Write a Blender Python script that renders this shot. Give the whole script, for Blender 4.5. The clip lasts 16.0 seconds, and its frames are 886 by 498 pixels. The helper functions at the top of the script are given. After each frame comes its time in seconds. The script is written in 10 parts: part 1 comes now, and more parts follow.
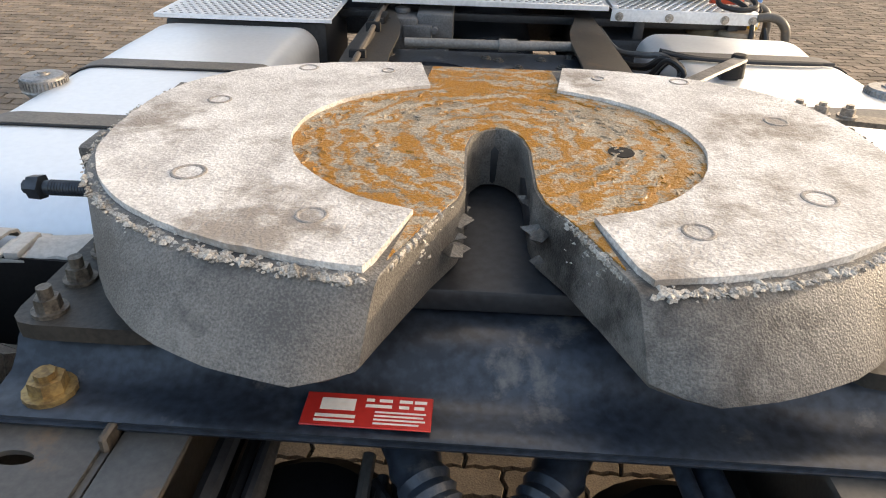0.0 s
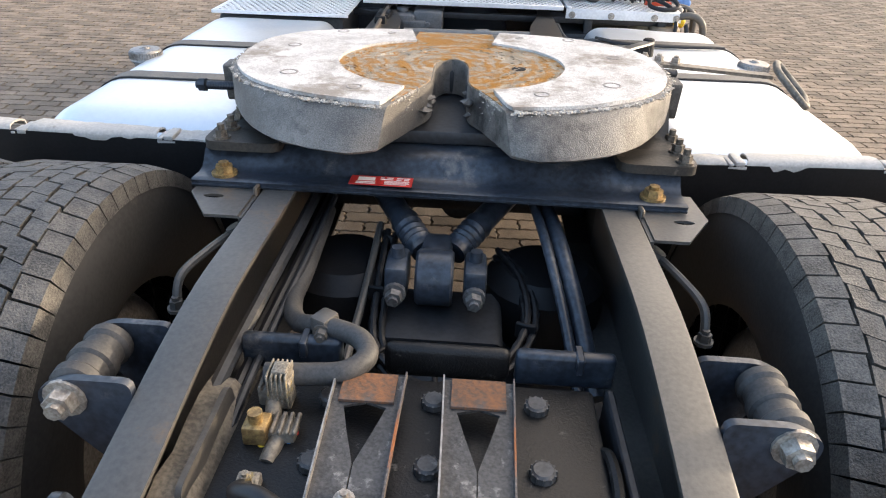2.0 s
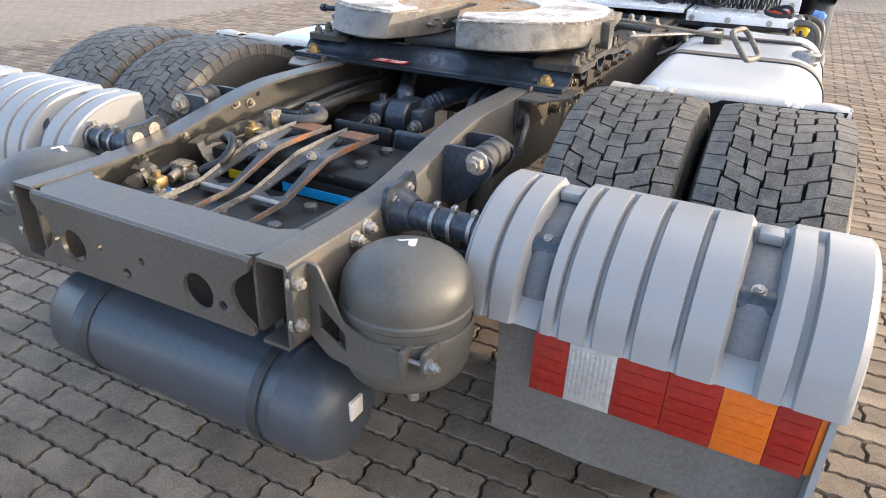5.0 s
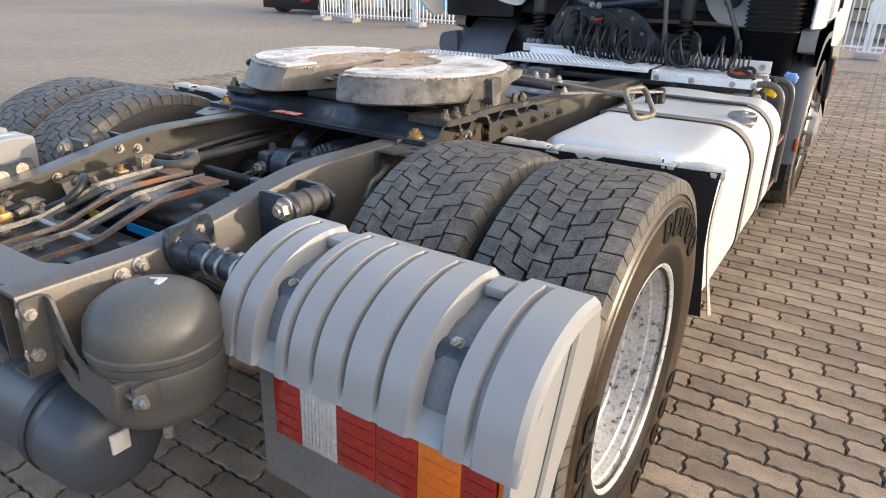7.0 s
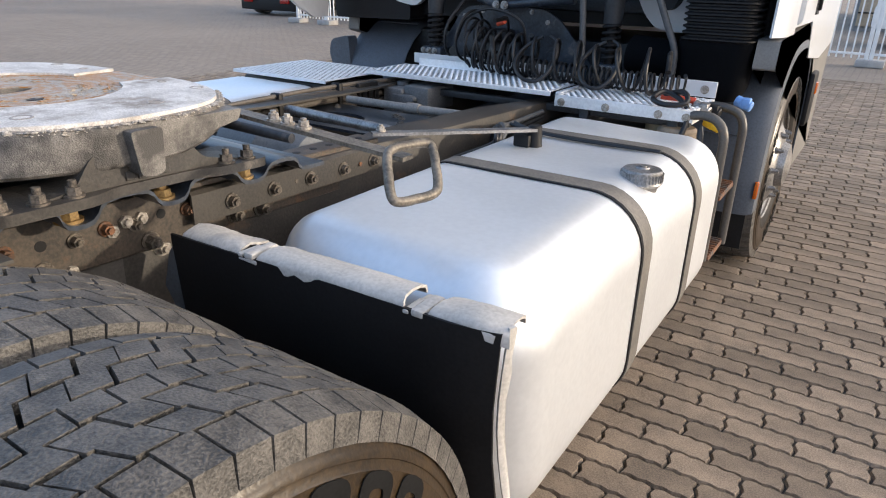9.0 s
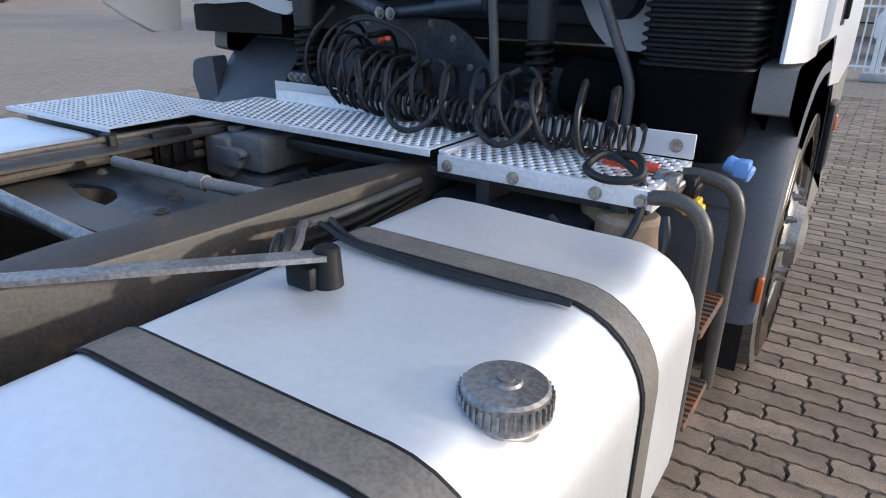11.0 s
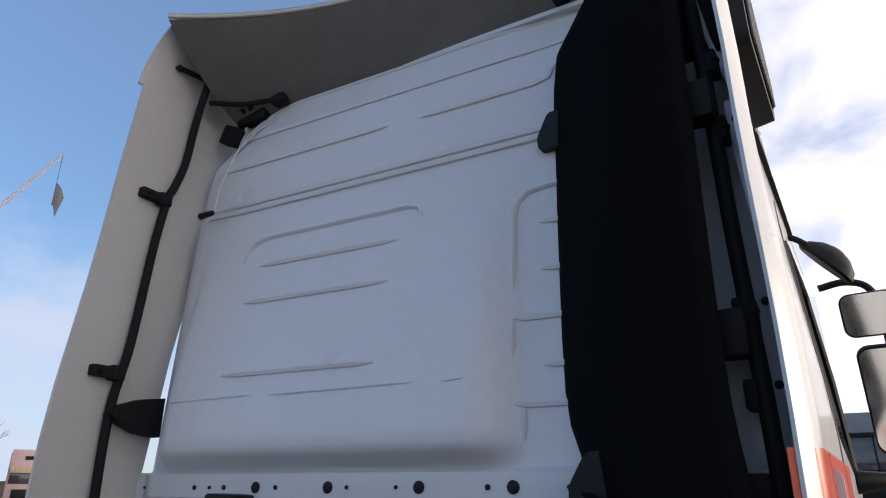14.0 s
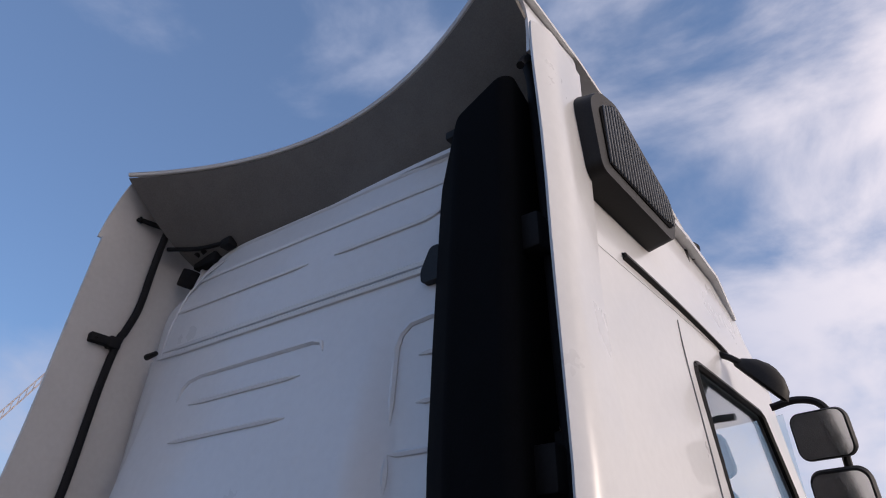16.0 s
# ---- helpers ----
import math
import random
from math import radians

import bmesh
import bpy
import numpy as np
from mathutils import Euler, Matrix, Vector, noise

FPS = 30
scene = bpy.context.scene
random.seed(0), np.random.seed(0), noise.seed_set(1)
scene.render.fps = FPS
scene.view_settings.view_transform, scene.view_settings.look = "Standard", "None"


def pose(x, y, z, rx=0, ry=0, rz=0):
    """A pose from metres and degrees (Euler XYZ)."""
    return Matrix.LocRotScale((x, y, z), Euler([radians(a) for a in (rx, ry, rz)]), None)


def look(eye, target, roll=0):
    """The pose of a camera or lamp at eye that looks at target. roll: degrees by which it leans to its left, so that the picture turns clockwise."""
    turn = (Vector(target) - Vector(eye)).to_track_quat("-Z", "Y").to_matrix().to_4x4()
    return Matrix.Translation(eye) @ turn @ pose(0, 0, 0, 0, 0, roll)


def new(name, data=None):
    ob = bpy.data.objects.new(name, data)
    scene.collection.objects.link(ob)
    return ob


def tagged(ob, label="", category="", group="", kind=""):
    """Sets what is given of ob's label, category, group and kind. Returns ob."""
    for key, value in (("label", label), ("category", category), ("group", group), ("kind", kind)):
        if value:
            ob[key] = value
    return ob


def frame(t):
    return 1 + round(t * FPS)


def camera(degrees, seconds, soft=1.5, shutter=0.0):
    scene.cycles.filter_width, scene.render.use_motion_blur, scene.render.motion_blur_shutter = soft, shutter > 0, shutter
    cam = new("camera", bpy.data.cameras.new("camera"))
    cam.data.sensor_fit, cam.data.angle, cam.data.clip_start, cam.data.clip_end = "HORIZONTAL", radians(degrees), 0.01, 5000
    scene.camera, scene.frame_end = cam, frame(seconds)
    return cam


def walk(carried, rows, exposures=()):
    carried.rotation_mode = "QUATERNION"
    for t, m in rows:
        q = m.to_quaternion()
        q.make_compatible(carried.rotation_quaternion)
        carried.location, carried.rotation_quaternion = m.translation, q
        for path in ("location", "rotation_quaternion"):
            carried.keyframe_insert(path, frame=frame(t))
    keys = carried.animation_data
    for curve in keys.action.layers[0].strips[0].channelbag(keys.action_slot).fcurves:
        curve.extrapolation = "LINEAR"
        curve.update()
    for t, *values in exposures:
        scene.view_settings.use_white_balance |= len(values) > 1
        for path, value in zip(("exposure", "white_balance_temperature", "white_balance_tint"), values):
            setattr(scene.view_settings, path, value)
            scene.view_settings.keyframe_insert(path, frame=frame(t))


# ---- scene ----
cam = camera(67.8, 16.0, soft=1.1)
PATH = [
    (0, (-0.044, -0.463, 1.483), (-0.089, 1.243, 0.439), 1.8),
    (0.5, (-0.042, -0.61, 1.551), (-0.085, 1.118, 0.544), 1.9),
    (1, (-0.051, -0.834, 1.588), (-0.102, 0.897, 0.587), 1.9),
    (1.5, (-0.042, -1.036, 1.589), (-0.086, 0.695, 0.587), 1.9),
    (2, (0.039, -1.206, 1.564), (-0.011, 0.52, 0.554), 2.0),
    (2.5, (0.139, -1.39, 1.542), (0.043, 0.333, 0.531), 2.2),
    (3, (0.248, -1.599, 1.536), (-0.026, 0.122, 0.555), 2.1),
    (3.5, (0.396, -1.738, 1.519), (-0.129, -0.073, 0.544), 1.3),
    (4, (0.637, -1.81, 1.479), (-0.025, -0.192, 0.508), 1.0),
    (4.2, (0.712, -1.843, 1.47), (0.021, -0.24, 0.496), 1.1),
    (6.3, (1.491, -1.939, 1.469), (0.551, -0.36, 0.679), 1.2),
    (6.5, (1.523, -1.873, 1.465), (0.559, -0.305, 0.683), 1.2),
    (7, (1.571, -1.631, 1.471), (0.579, -0.078, 0.693), 1.1),
    (7.5, (1.627, -1.355, 1.429), (0.632, 0.196, 0.65), 0.9),
    (8, (1.672, -1.026, 1.421), (0.672, 0.521, 0.643), 1.1),
    (8.5, (1.656, -0.693, 1.414), (0.651, 0.851, 0.636), 1.2),
    (9, (1.63, -0.381, 1.424), (0.623, 1.165, 0.652), 1.3),
    (9.2, (1.617, -0.242, 1.413), (0.61, 1.304, 0.641), 1.4),
    (11.3, (1.399, 0.894, 1.376), (0.392, 2.458, 0.643), 1.0),
    (11.5, (1.391, 0.956, 1.4), (0.386, 2.53, 0.683), 1.1),
    (12, (1.4, 1.031, 1.488), (0.357, 2.668, 1.004), 1.0),
    (12.5, (1.386, 1.039, 1.562), (0.318, 2.719, 1.365), 0.9),
    (13, (1.373, 1.038, 1.636), (0.299, 2.722, 1.74), 0.7),
    (13.5, (1.352, 1.043, 1.671), (0.298, 2.691, 2.087), 0.8),
    (14, (1.352, 1.022, 1.731), (0.346, 2.604, 2.426), 0.5),
    (14.5, (1.352, 0.958, 1.809), (0.414, 2.465, 2.731), 0.2),
    (15, (1.413, 0.946, 1.821), (0.5, 2.418, 2.82), -0.2),
    (15.5, (1.686, 1.112, 1.761), (0.724, 2.526, 2.799), -0.2),
    (16, (1.923, 1.328, 1.764), (0.841, 2.671, 2.777), 0.5),
]
EXPOSURES = [(0.0, 0.75, 7200, 10), (0.5, 0.45, 7000, 10), (1.0, 0.72, 6900, 10), (2.0, 1.08, 6500, 10), (3.0, 1.25, 6300, 10), (4.0, 1.36, 6250, 10), (6.5, 1.0, 6400, 10), (8.5, 0.6, 6000, 10), (9.2, 0.47, 5900, 10), (11.5, 0.35, 5400, 10), (12.0, 0.85, 5400, 10), (12.5, 1.08, 5800, 9), (13.0, 0.68, 5900, 8), (13.5, 0.02, 5950, 10),
             (14.5, -0.45, 5650, 14), (16.0, -0.75, 5700, 18)]
walk(cam, [(t, look(eye, target, roll)) for t, eye, target, roll in PATH], EXPOSURES)

# ---- world and sun ----
SUN_EL, SUN_AZ = 10.5, 66.0          # degrees; azimuth from +y towards +x
CLOUD_AT, CLOUD_FAR, CLOUD_SUN = (0.3, 0.1, 0.0), (4.8, 5.0, 5.5), (15.0, 12.4, 9.8)
world = bpy.data.worlds.new("world")
scene.world = world
world.use_nodes = True
wn, wl = world.node_tree.nodes, world.node_tree.links
wn.clear()
sky = wn.new("ShaderNodeTexSky")
sky.sky_type, sky.sun_disc = "NISHITA", False
sky.sun_elevation, sky.sun_rotation = radians(SUN_EL), radians(SUN_AZ)
sky.air_density, sky.dust_density, sky.ozone_density = 1.0, 0.3, 2.5
w_bg = wn.new("ShaderNodeBackground")
w_out = wn.new("ShaderNodeOutputWorld")
w_bg.inputs["Strength"].default_value = 0.18
# soft broken cloud, brighter towards the sun
w_tc = wn.new("ShaderNodeTexCoord")
w_map = wn.new("ShaderNodeMapping")
w_map.inputs["Scale"].default_value = (1.0, 1.0, 2.0)
w_map.inputs["Location"].default_value = CLOUD_AT
wl.new(w_tc.outputs["Generated"], w_map.inputs["Vector"])
w_nz = wn.new("ShaderNodeTexNoise")
for key, val in (("Scale", 2.3), ("Detail", 8.0), ("Roughness", 0.54), ("Distortion", 0.3)):
    w_nz.inputs[key].default_value = val
wl.new(w_map.outputs[0], w_nz.inputs["Vector"])
w_dot = wn.new("ShaderNodeVectorMath")
w_dot.operation = "DOT_PRODUCT"
wl.new(w_tc.outputs["Generated"], w_dot.inputs[0])
w_dot.inputs[1].default_value = (math.sin(radians(SUN_AZ)) * 0.98, math.cos(radians(SUN_AZ)) * 0.98, 0.2)
w_sep = wn.new("ShaderNodeSeparateXYZ")
wl.new(w_tc.outputs["Generated"], w_sep.inputs[0])
w_haze = wn.new("ShaderNodeMapRange")           # more cloud low down
for key, val in (("From Min", 0.0), ("From Max", 0.45), ("To Min", 0.30), ("To Max", 0.0)):
    w_haze.inputs[key].default_value = val
wl.new(w_sep.outputs["Z"], w_haze.inputs["Value"])
w_sunny = wn.new("ShaderNodeMapRange")          # and on the sun's side
for key, val in (("From Min", -0.1), ("From Max", 0.85), ("To Min", -0.02), ("To Max", 0.30)):
    w_sunny.inputs[key].default_value = val
wl.new(w_dot.outputs["Value"], w_sunny.inputs["Value"])
w_add = wn.new("ShaderNodeMath")
w_add2 = wn.new("ShaderNodeMath")
wl.new(w_nz.outputs["Fac"], w_add.inputs[0])
wl.new(w_haze.outputs[0], w_add.inputs[1])
wl.new(w_add.outputs[0], w_add2.inputs[0])
wl.new(w_sunny.outputs[0], w_add2.inputs[1])
w_ramp = wn.new("ShaderNodeValToRGB")
w_ramp.color_ramp.interpolation = "EASE"
w_ramp.color_ramp.elements[0].position, w_ramp.color_ramp.elements[1].position = 0.52, 0.80
wl.new(w_add2.outputs[0], w_ramp.inputs["Fac"])
w_glow = wn.new("ShaderNodeMapRange")
for key, val in (("From Min", 0.1), ("From Max", 1.0), ("To Min", 0.0), ("To Max", 1.0)):
    w_glow.inputs[key].default_value = val
wl.new(w_dot.outputs["Value"], w_glow.inputs["Value"])
w_cc = wn.new("ShaderNodeMix")
w_cc.data_type = "RGBA"
w_cc.inputs["A"].default_value, w_cc.inputs["B"].default_value = (*CLOUD_FAR, 1), (*CLOUD_SUN, 1)
wl.new(w_glow.outputs[0], w_cc.inputs["Factor"])
w_mix = wn.new("ShaderNodeMix")
w_mix.data_type = "RGBA"
wl.new(w_ramp.outputs["Color"], w_mix.inputs["Factor"])
w_lift = wn.new("ShaderNodeMix")                # thin bright haze in the clear sky
w_lift.data_type, w_lift.blend_type = "RGBA", "ADD"
w_lift.inputs["Factor"].default_value = 1.0
w_lift.inputs["B"].default_value = (0.85, 1.15, 1.62, 1)
wl.new(sky.outputs[0], w_lift.inputs["A"])
wl.new(w_lift.outputs["Result"], w_mix.inputs["A"])
wl.new(w_cc.outputs["Result"], w_mix.inputs["B"])
wl.new(w_mix.outputs["Result"], w_bg.inputs["Color"])
wl.new(w_bg.outputs[0], w_out.inputs["Surface"])
sun = new("sun", bpy.data.lights.new("sun", "SUN"))
sun.data.energy, sun.data.angle, sun.data.color = 2.4, radians(2.0), (1.0, 0.8, 0.56)
sa, se = radians(SUN_AZ), radians(SUN_EL)
sun.matrix_world = look((math.sin(sa) * math.cos(se) * 50, math.cos(sa) * math.cos(se) * 50, math.sin(se) * 50), (0, 0, 0))
scene.view_settings.exposure = 0.0


# ---- materials ----
def mat(name, c1, c2=None, rough=0.6, metal=0.0, scale=12.0, fine=150.0, bump=0.15, spot=None, spot_scale=6.0, spot_at=0.62, per_object=0.0, spec=0.5, coat=0.0, spot_rough=None):
    """Two-scale noise between two colours, fine relief, and an optional third colour in patches."""
    m = bpy.data.materials.new(name)
    m.use_nodes = True
    n, l = m.node_tree.nodes, m.node_tree.links
    b = n["Principled BSDF"]
    c2 = c2 or tuple(v * 0.7 for v in c1)
    tc = n.new("ShaderNodeTexCoord")
    big = n.new("ShaderNodeTexNoise")
    big.inputs["Scale"].default_value, big.inputs["Detail"].default_value, big.inputs["Roughness"].default_value = scale, 6, 0.65
    small = n.new("ShaderNodeTexNoise")
    small.inputs["Scale"].default_value, small.inputs["Detail"].default_value = fine, 3
    l.new(tc.outputs["Object"], big.inputs["Vector"])
    l.new(tc.outputs["Object"], small.inputs["Vector"])
    mixv = n.new("ShaderNodeMath")
    mixv.operation = "MULTIPLY_ADD"
    mixv.inputs[1].default_value, mixv.inputs[2].default_value = 0.45, 0.0
    l.new(small.outputs["Fac"], mixv.inputs[0])
    add = n.new("ShaderNodeMath")
    add.operation = "MULTIPLY_ADD"
    add.inputs[1].default_value = 0.55
    l.new(big.outputs["Fac"], add.inputs[0])
    l.new(mixv.outputs[0], add.inputs[2])
    ramp = n.new("ShaderNodeValToRGB")
    ramp.color_ramp.elements[0].position, ramp.color_ramp.elements[1].position = 0.40, 0.60
    ramp.color_ramp.elements[0].color, ramp.color_ramp.elements[1].color = (*c2, 1), (*c1, 1)
    l.new(add.outputs[0], ramp.inputs["Fac"])
    col = ramp.outputs["Color"]
    if spot:
        sp = n.new("ShaderNodeTexNoise")
        sp.inputs["Scale"].default_value, sp.inputs["Detail"].default_value, sp.inputs["Roughness"].default_value = spot_scale, 8, 0.7
        l.new(tc.outputs["Object"], sp.inputs["Vector"])
        sr = n.new("ShaderNodeValToRGB")
        sr.color_ramp.elements[0].position, sr.color_ramp.elements[1].position = spot_at - 0.05, spot_at + 0.06
        l.new(sp.outputs["Fac"], sr.inputs["Fac"])
        mx = n.new("ShaderNodeMix")
        mx.data_type = "RGBA"
        l.new(sr.outputs["Color"], mx.inputs["Factor"])
        l.new(col, mx.inputs["A"])
        mx.inputs["B"].default_value = (*spot, 1)
        col = mx.outputs["Result"]
    if per_object:
        oi = n.new("ShaderNodeObjectInfo")
        hs = n.new("ShaderNodeHueSaturation")
        mr = n.new("ShaderNodeMapRange")
        mr.inputs["To Min"].default_value, mr.inputs["To Max"].default_value = 1 - per_object, 1 + per_object
        l.new(oi.outputs["Random"], mr.inputs["Value"])
        l.new(mr.outputs[0], hs.inputs["Value"])
        l.new(col, hs.inputs["Color"])
        col = hs.outputs["Color"]
    l.new(col, b.inputs["Base Color"])
    rr = n.new("ShaderNodeMapRange")
    rr.inputs["To Min"].default_value, rr.inputs["To Max"].default_value = max(0.03, rough - 0.1), min(1.0, rough + 0.1)
    l.new(big.outputs["Fac"], rr.inputs["Value"])
    l.new(rr.outputs[0], b.inputs["Roughness"])
    b.inputs["Metallic"].default_value = metal
    b.inputs["Specular IOR Level"].default_value = spec
    b.inputs["Coat Weight"].default_value = coat
    if bump:
        bp = n.new("ShaderNodeBump")
        bp.inputs["Strength"].default_value, bp.inputs["Distance"].default_value = bump, 0.005
        l.new(add.outputs[0], bp.inputs["Height"])
        l.new(bp.outputs[0], b.inputs["Normal"])
    return m


M_SAND = mat("joint_sand", (0.07, 0.06, 0.05), (0.03, 0.027, 0.022), 0.95, 0, 8, 200, 0.4)
M_FRAME = mat("chassis_paint", (0.090, 0.085, 0.078), (0.058, 0.055, 0.051), 0.4, 0, 3, 140, 0.1, spot=(0.15, 0.10, 0.06), spot_scale=6, spot_at=0.66)
M_RAILDARK = mat("greasy_dark_rail", (0.052, 0.046, 0.039), (0.024, 0.022, 0.020), 0.5, 0, 5, 140, 0.2, spot=(0.10, 0.065, 0.04), spot_scale=7, spot_at=0.64)
M_DARK = mat("dark_chassis_paint", (0.03, 0.033, 0.038), (0.014, 0.015, 0.018), 0.5, 0, 7, 90, 0.15, spot=(0.09, 0.08, 0.07), spot_scale=10, spot_at=0.68)
M_BLUE = mat("blue_grey_enamel", (0.040, 0.051, 0.069), (0.013, 0.0165, 0.023), 0.34, 0, 6, 90, 0.1, spot=(0.13, 0.125, 0.12), spot_scale=11, spot_at=0.635)
M_CAST = mat("greased_cast_iron", (0.215, 0.20, 0.18), (0.085, 0.078, 0.070), 0.5, 0, 8, 420, 0.6, spot=(0.040, 0.037, 0.034), spot_scale=6, spot_at=0.555)
M_FROST = mat("pale_grease_crust", (0.58, 0.54, 0.48), (0.17, 0.145, 0.115), 0.75, 0, 30, 500, 0.6)
M_SCREW = mat("worn_screw_head", (0.36, 0.33, 0.30), (0.2, 0.18, 0.16), 0.55, 0, 60, 400, 0.6)
M_PED = mat("greasy_brown_casting", (0.046, 0.040, 0.033), (0.020, 0.018, 0.016), 0.5, 0, 9, 160, 0.3, spot=(0.14, 0.12, 0.095), spot_scale=16, spot_at=0.64)
M_STUD = mat("dull_stud_steel", (0.20, 0.175, 0.145), (0.075, 0.065, 0.055), 0.42, 0.6, 50, 220, 0.3)
M_STRAP = mat("dark_scratched_steel", (0.082, 0.080, 0.079), (0.034, 0.033, 0.033), 0.45, 0.3, 18, 220, 0.3, spot=(0.26, 0.25, 0.24), spot_scale=34, spot_at=0.64)
M_STRAPRUST = mat("rust_run_on_steel", (0.15, 0.13, 0.12), (0.07, 0.06, 0.055), 0.55, 0.2, 18, 220, 0.3, spot=(0.27, 0.095, 0.03), spot_scale=9, spot_at=0.57)
M_WEAR = mat("frosted_wear_plate", (0.74, 0.715, 0.68), (0.40, 0.375, 0.35), 0.6, 0, 14, 300, 0.8, spot=(0.27, 0.235, 0.20), spot_scale=6.0, spot_at=0.575)
M_GREASE = mat("rusty_grease", (0.46, 0.40, 0.31), (0.17, 0.135, 0.09), 0.36, 0, 30, 260, 0.9)
# smeared rings of rust-coloured grease round the throat
_n, _l = M_GREASE.node_tree.nodes, M_GREASE.node_tree.links
_b = _n["Principled BSDF"]
_src = _b.inputs["Base Color"].links[0].from_socket
_tc = _n.new("ShaderNodeTexCoord")
_wv = _n.new("ShaderNodeTexWave")
_wv.wave_type, _wv.rings_direction = "RINGS", "Z"
for key, val in (("Scale", 9.0), ("Distortion", 14.0), ("Detail", 8.0), ("Detail Scale", 2.2), ("Detail Roughness", 0.75)):
    _wv.inputs[key].default_value = val
_mp = _n.new("ShaderNodeMapping")
_mp.inputs["Location"].default_value = (0.0, 0.01, 0.0)
_l.new(_tc.outputs["Object"], _mp.inputs["Vector"])
_l.new(_mp.outputs[0], _wv.inputs["Vector"])
_ns = _n.new("ShaderNodeTexNoise")
_ns.inputs["Scale"].default_value, _ns.inputs["Detail"].default_value, _ns.inputs["Roughness"].default_value = 8.0, 9, 0.72
_l.new(_tc.outputs["Object"], _ns.inputs["Vector"])
_mu = _n.new("ShaderNodeMath")
_mu.operation = "MULTIPLY_ADD"
_mu.inputs[1].default_value = 0.20
_l.new(_wv.outputs["Fac"], _mu.inputs[0])
_l.new(_ns.outputs["Fac"], _mu.inputs[2])
_rp = _n.new("ShaderNodeValToRGB")
_rp.color_ramp.elements[0].position, _rp.color_ramp.elements[1].position = 0.55, 0.66
_l.new(_mu.outputs[0], _rp.inputs["Fac"])
_mx = _n.new("ShaderNodeMix")
_mx.data_type = "RGBA"
_mx.inputs["B"].default_value = (0.33, 0.145, 0.010, 1)
_l.new(_rp.outputs["Color"], _mx.inputs["Factor"])
_l.new(_src, _mx.inputs["A"])
_l.new(_mx.outputs["Result"], _b.inputs["Base Color"])
_b2 = _n.new("ShaderNodeBump")
_b2.inputs["Strength"].default_value, _b2.inputs["Distance"].default_value = 0.8, 0.003
_l.new(_mu.outputs[0], _b2.inputs["Height"])
_l.new(_b.inputs["Normal"].links[0].from_socket, _b2.inputs["Normal"])
_l.new(_b2.outputs[0], _b.inputs["Normal"])
M_TYRE = mat("tyre_rubber", (0.125, 0.115, 0.102), (0.036, 0.034, 0.031), 0.55, 0, 26, 300, 0.8, spot=(0.20, 0.18, 0.155), spot_scale=9, spot_at=0.66)
M_WALL = mat("tyre_sidewall", (0.046, 0.029, 0.013), (0.013, 0.009, 0.0055), 0.34, 0, 5, 140, 0.2, spot=(0.012, 0.010, 0.008), spot_scale=6, spot_at=0.62)
M_BEAD = mat("dark_bead_rubber", (0.013, 0.0105, 0.008), (0.007, 0.006, 0.005), 0.42, 0, 6, 140, 0.2, spot=(0.03, 0.021, 0.012), spot_scale=7, spot_at=0.66, spec=0.3)
M_GROOVE = mat("groove_shade_and_mark_rubber", (0.012, 0.012, 0.012), (0.007, 0.007, 0.007), 0.9, 0, 12, 160, 0.1, spec=0.15)
M_WALLIN = mat("dark_inner_sidewall", (0.026, 0.025, 0.024), (0.012, 0.012, 0.012), 0.62, 0, 6, 120, 0.2, spot=(0.06, 0.052, 0.043), spot_scale=4, spot_at=0.66)
M_RIM = mat("chipped_white_rim", (0.55, 0.55, 0.55), (0.34, 0.34, 0.34), 0.4, 0.0, 8, 100, 0.1, spot=(0.012, 0.011, 0.010), spot_scale=48, spot_at=0.59)
M_RUBBER = mat("dusty_rubber", (0.062, 0.060, 0.058), (0.032, 0.031, 0.031), 0.6, 0, 14, 200, 0.2)
M_GUARD = mat("grey_plastic", (0.262, 0.266, 0.272), (0.240, 0.243, 0.247), 0.34, 0, 2.5, 300, 0.015, spot=(0.20, 0.19, 0.175), spot_scale=9, spot_at=0.70)
M_BRKT = mat("dark_plastic", (0.13, 0.14, 0.15), (0.09, 0.097, 0.105), 0.55, 0, 5, 140, 0.1)
M_FLAP = mat("pale_grey_flap", (0.155, 0.15, 0.142), (0.105, 0.10, 0.095), 0.6, 0, 4, 140, 0.1)
M_BLACK = mat("black_plastic", (0.010, 0.010, 0.011), (0.005, 0.005, 0.006), 0.55, 0, 6, 140, 0.1, spec=0.3)
M_VESSEL = mat("grey_green_tank_paint", (0.082, 0.080, 0.073), (0.062, 0.061, 0.057), 0.48, 0, 3, 120, 0.06, spot=(0.05, 0.046, 0.04), spot_scale=14, spot_at=0.7)
M_RESV = mat("blue_grey_tank_paint", (0.046, 0.058, 0.075), (0.034, 0.042, 0.054), 0.36, 0, 2.5, 120, 0.05, spot=(0.075, 0.072, 0.066), spot_scale=5, spot_at=0.66)
M_TANK = mat("brushed_aluminium_tank", (0.82, 0.84, 0.86), (0.77, 0.79, 0.81), 0.4, 0.65, 3, 60, 0.04)
M_ALU = mat("checker_aluminium", (0.84, 0.85, 0.86), (0.70, 0.71, 0.72), 0.4, 0.3, 6, 90, 0.1)
M_STEEL = mat("bare_steel", (0.36, 0.35, 0.34), (0.18, 0.175, 0.17), 0.42, 0.7, 14, 140, 0.25, spot=(0.2, 0.13, 0.09), spot_scale=20, spot_at=0.68)
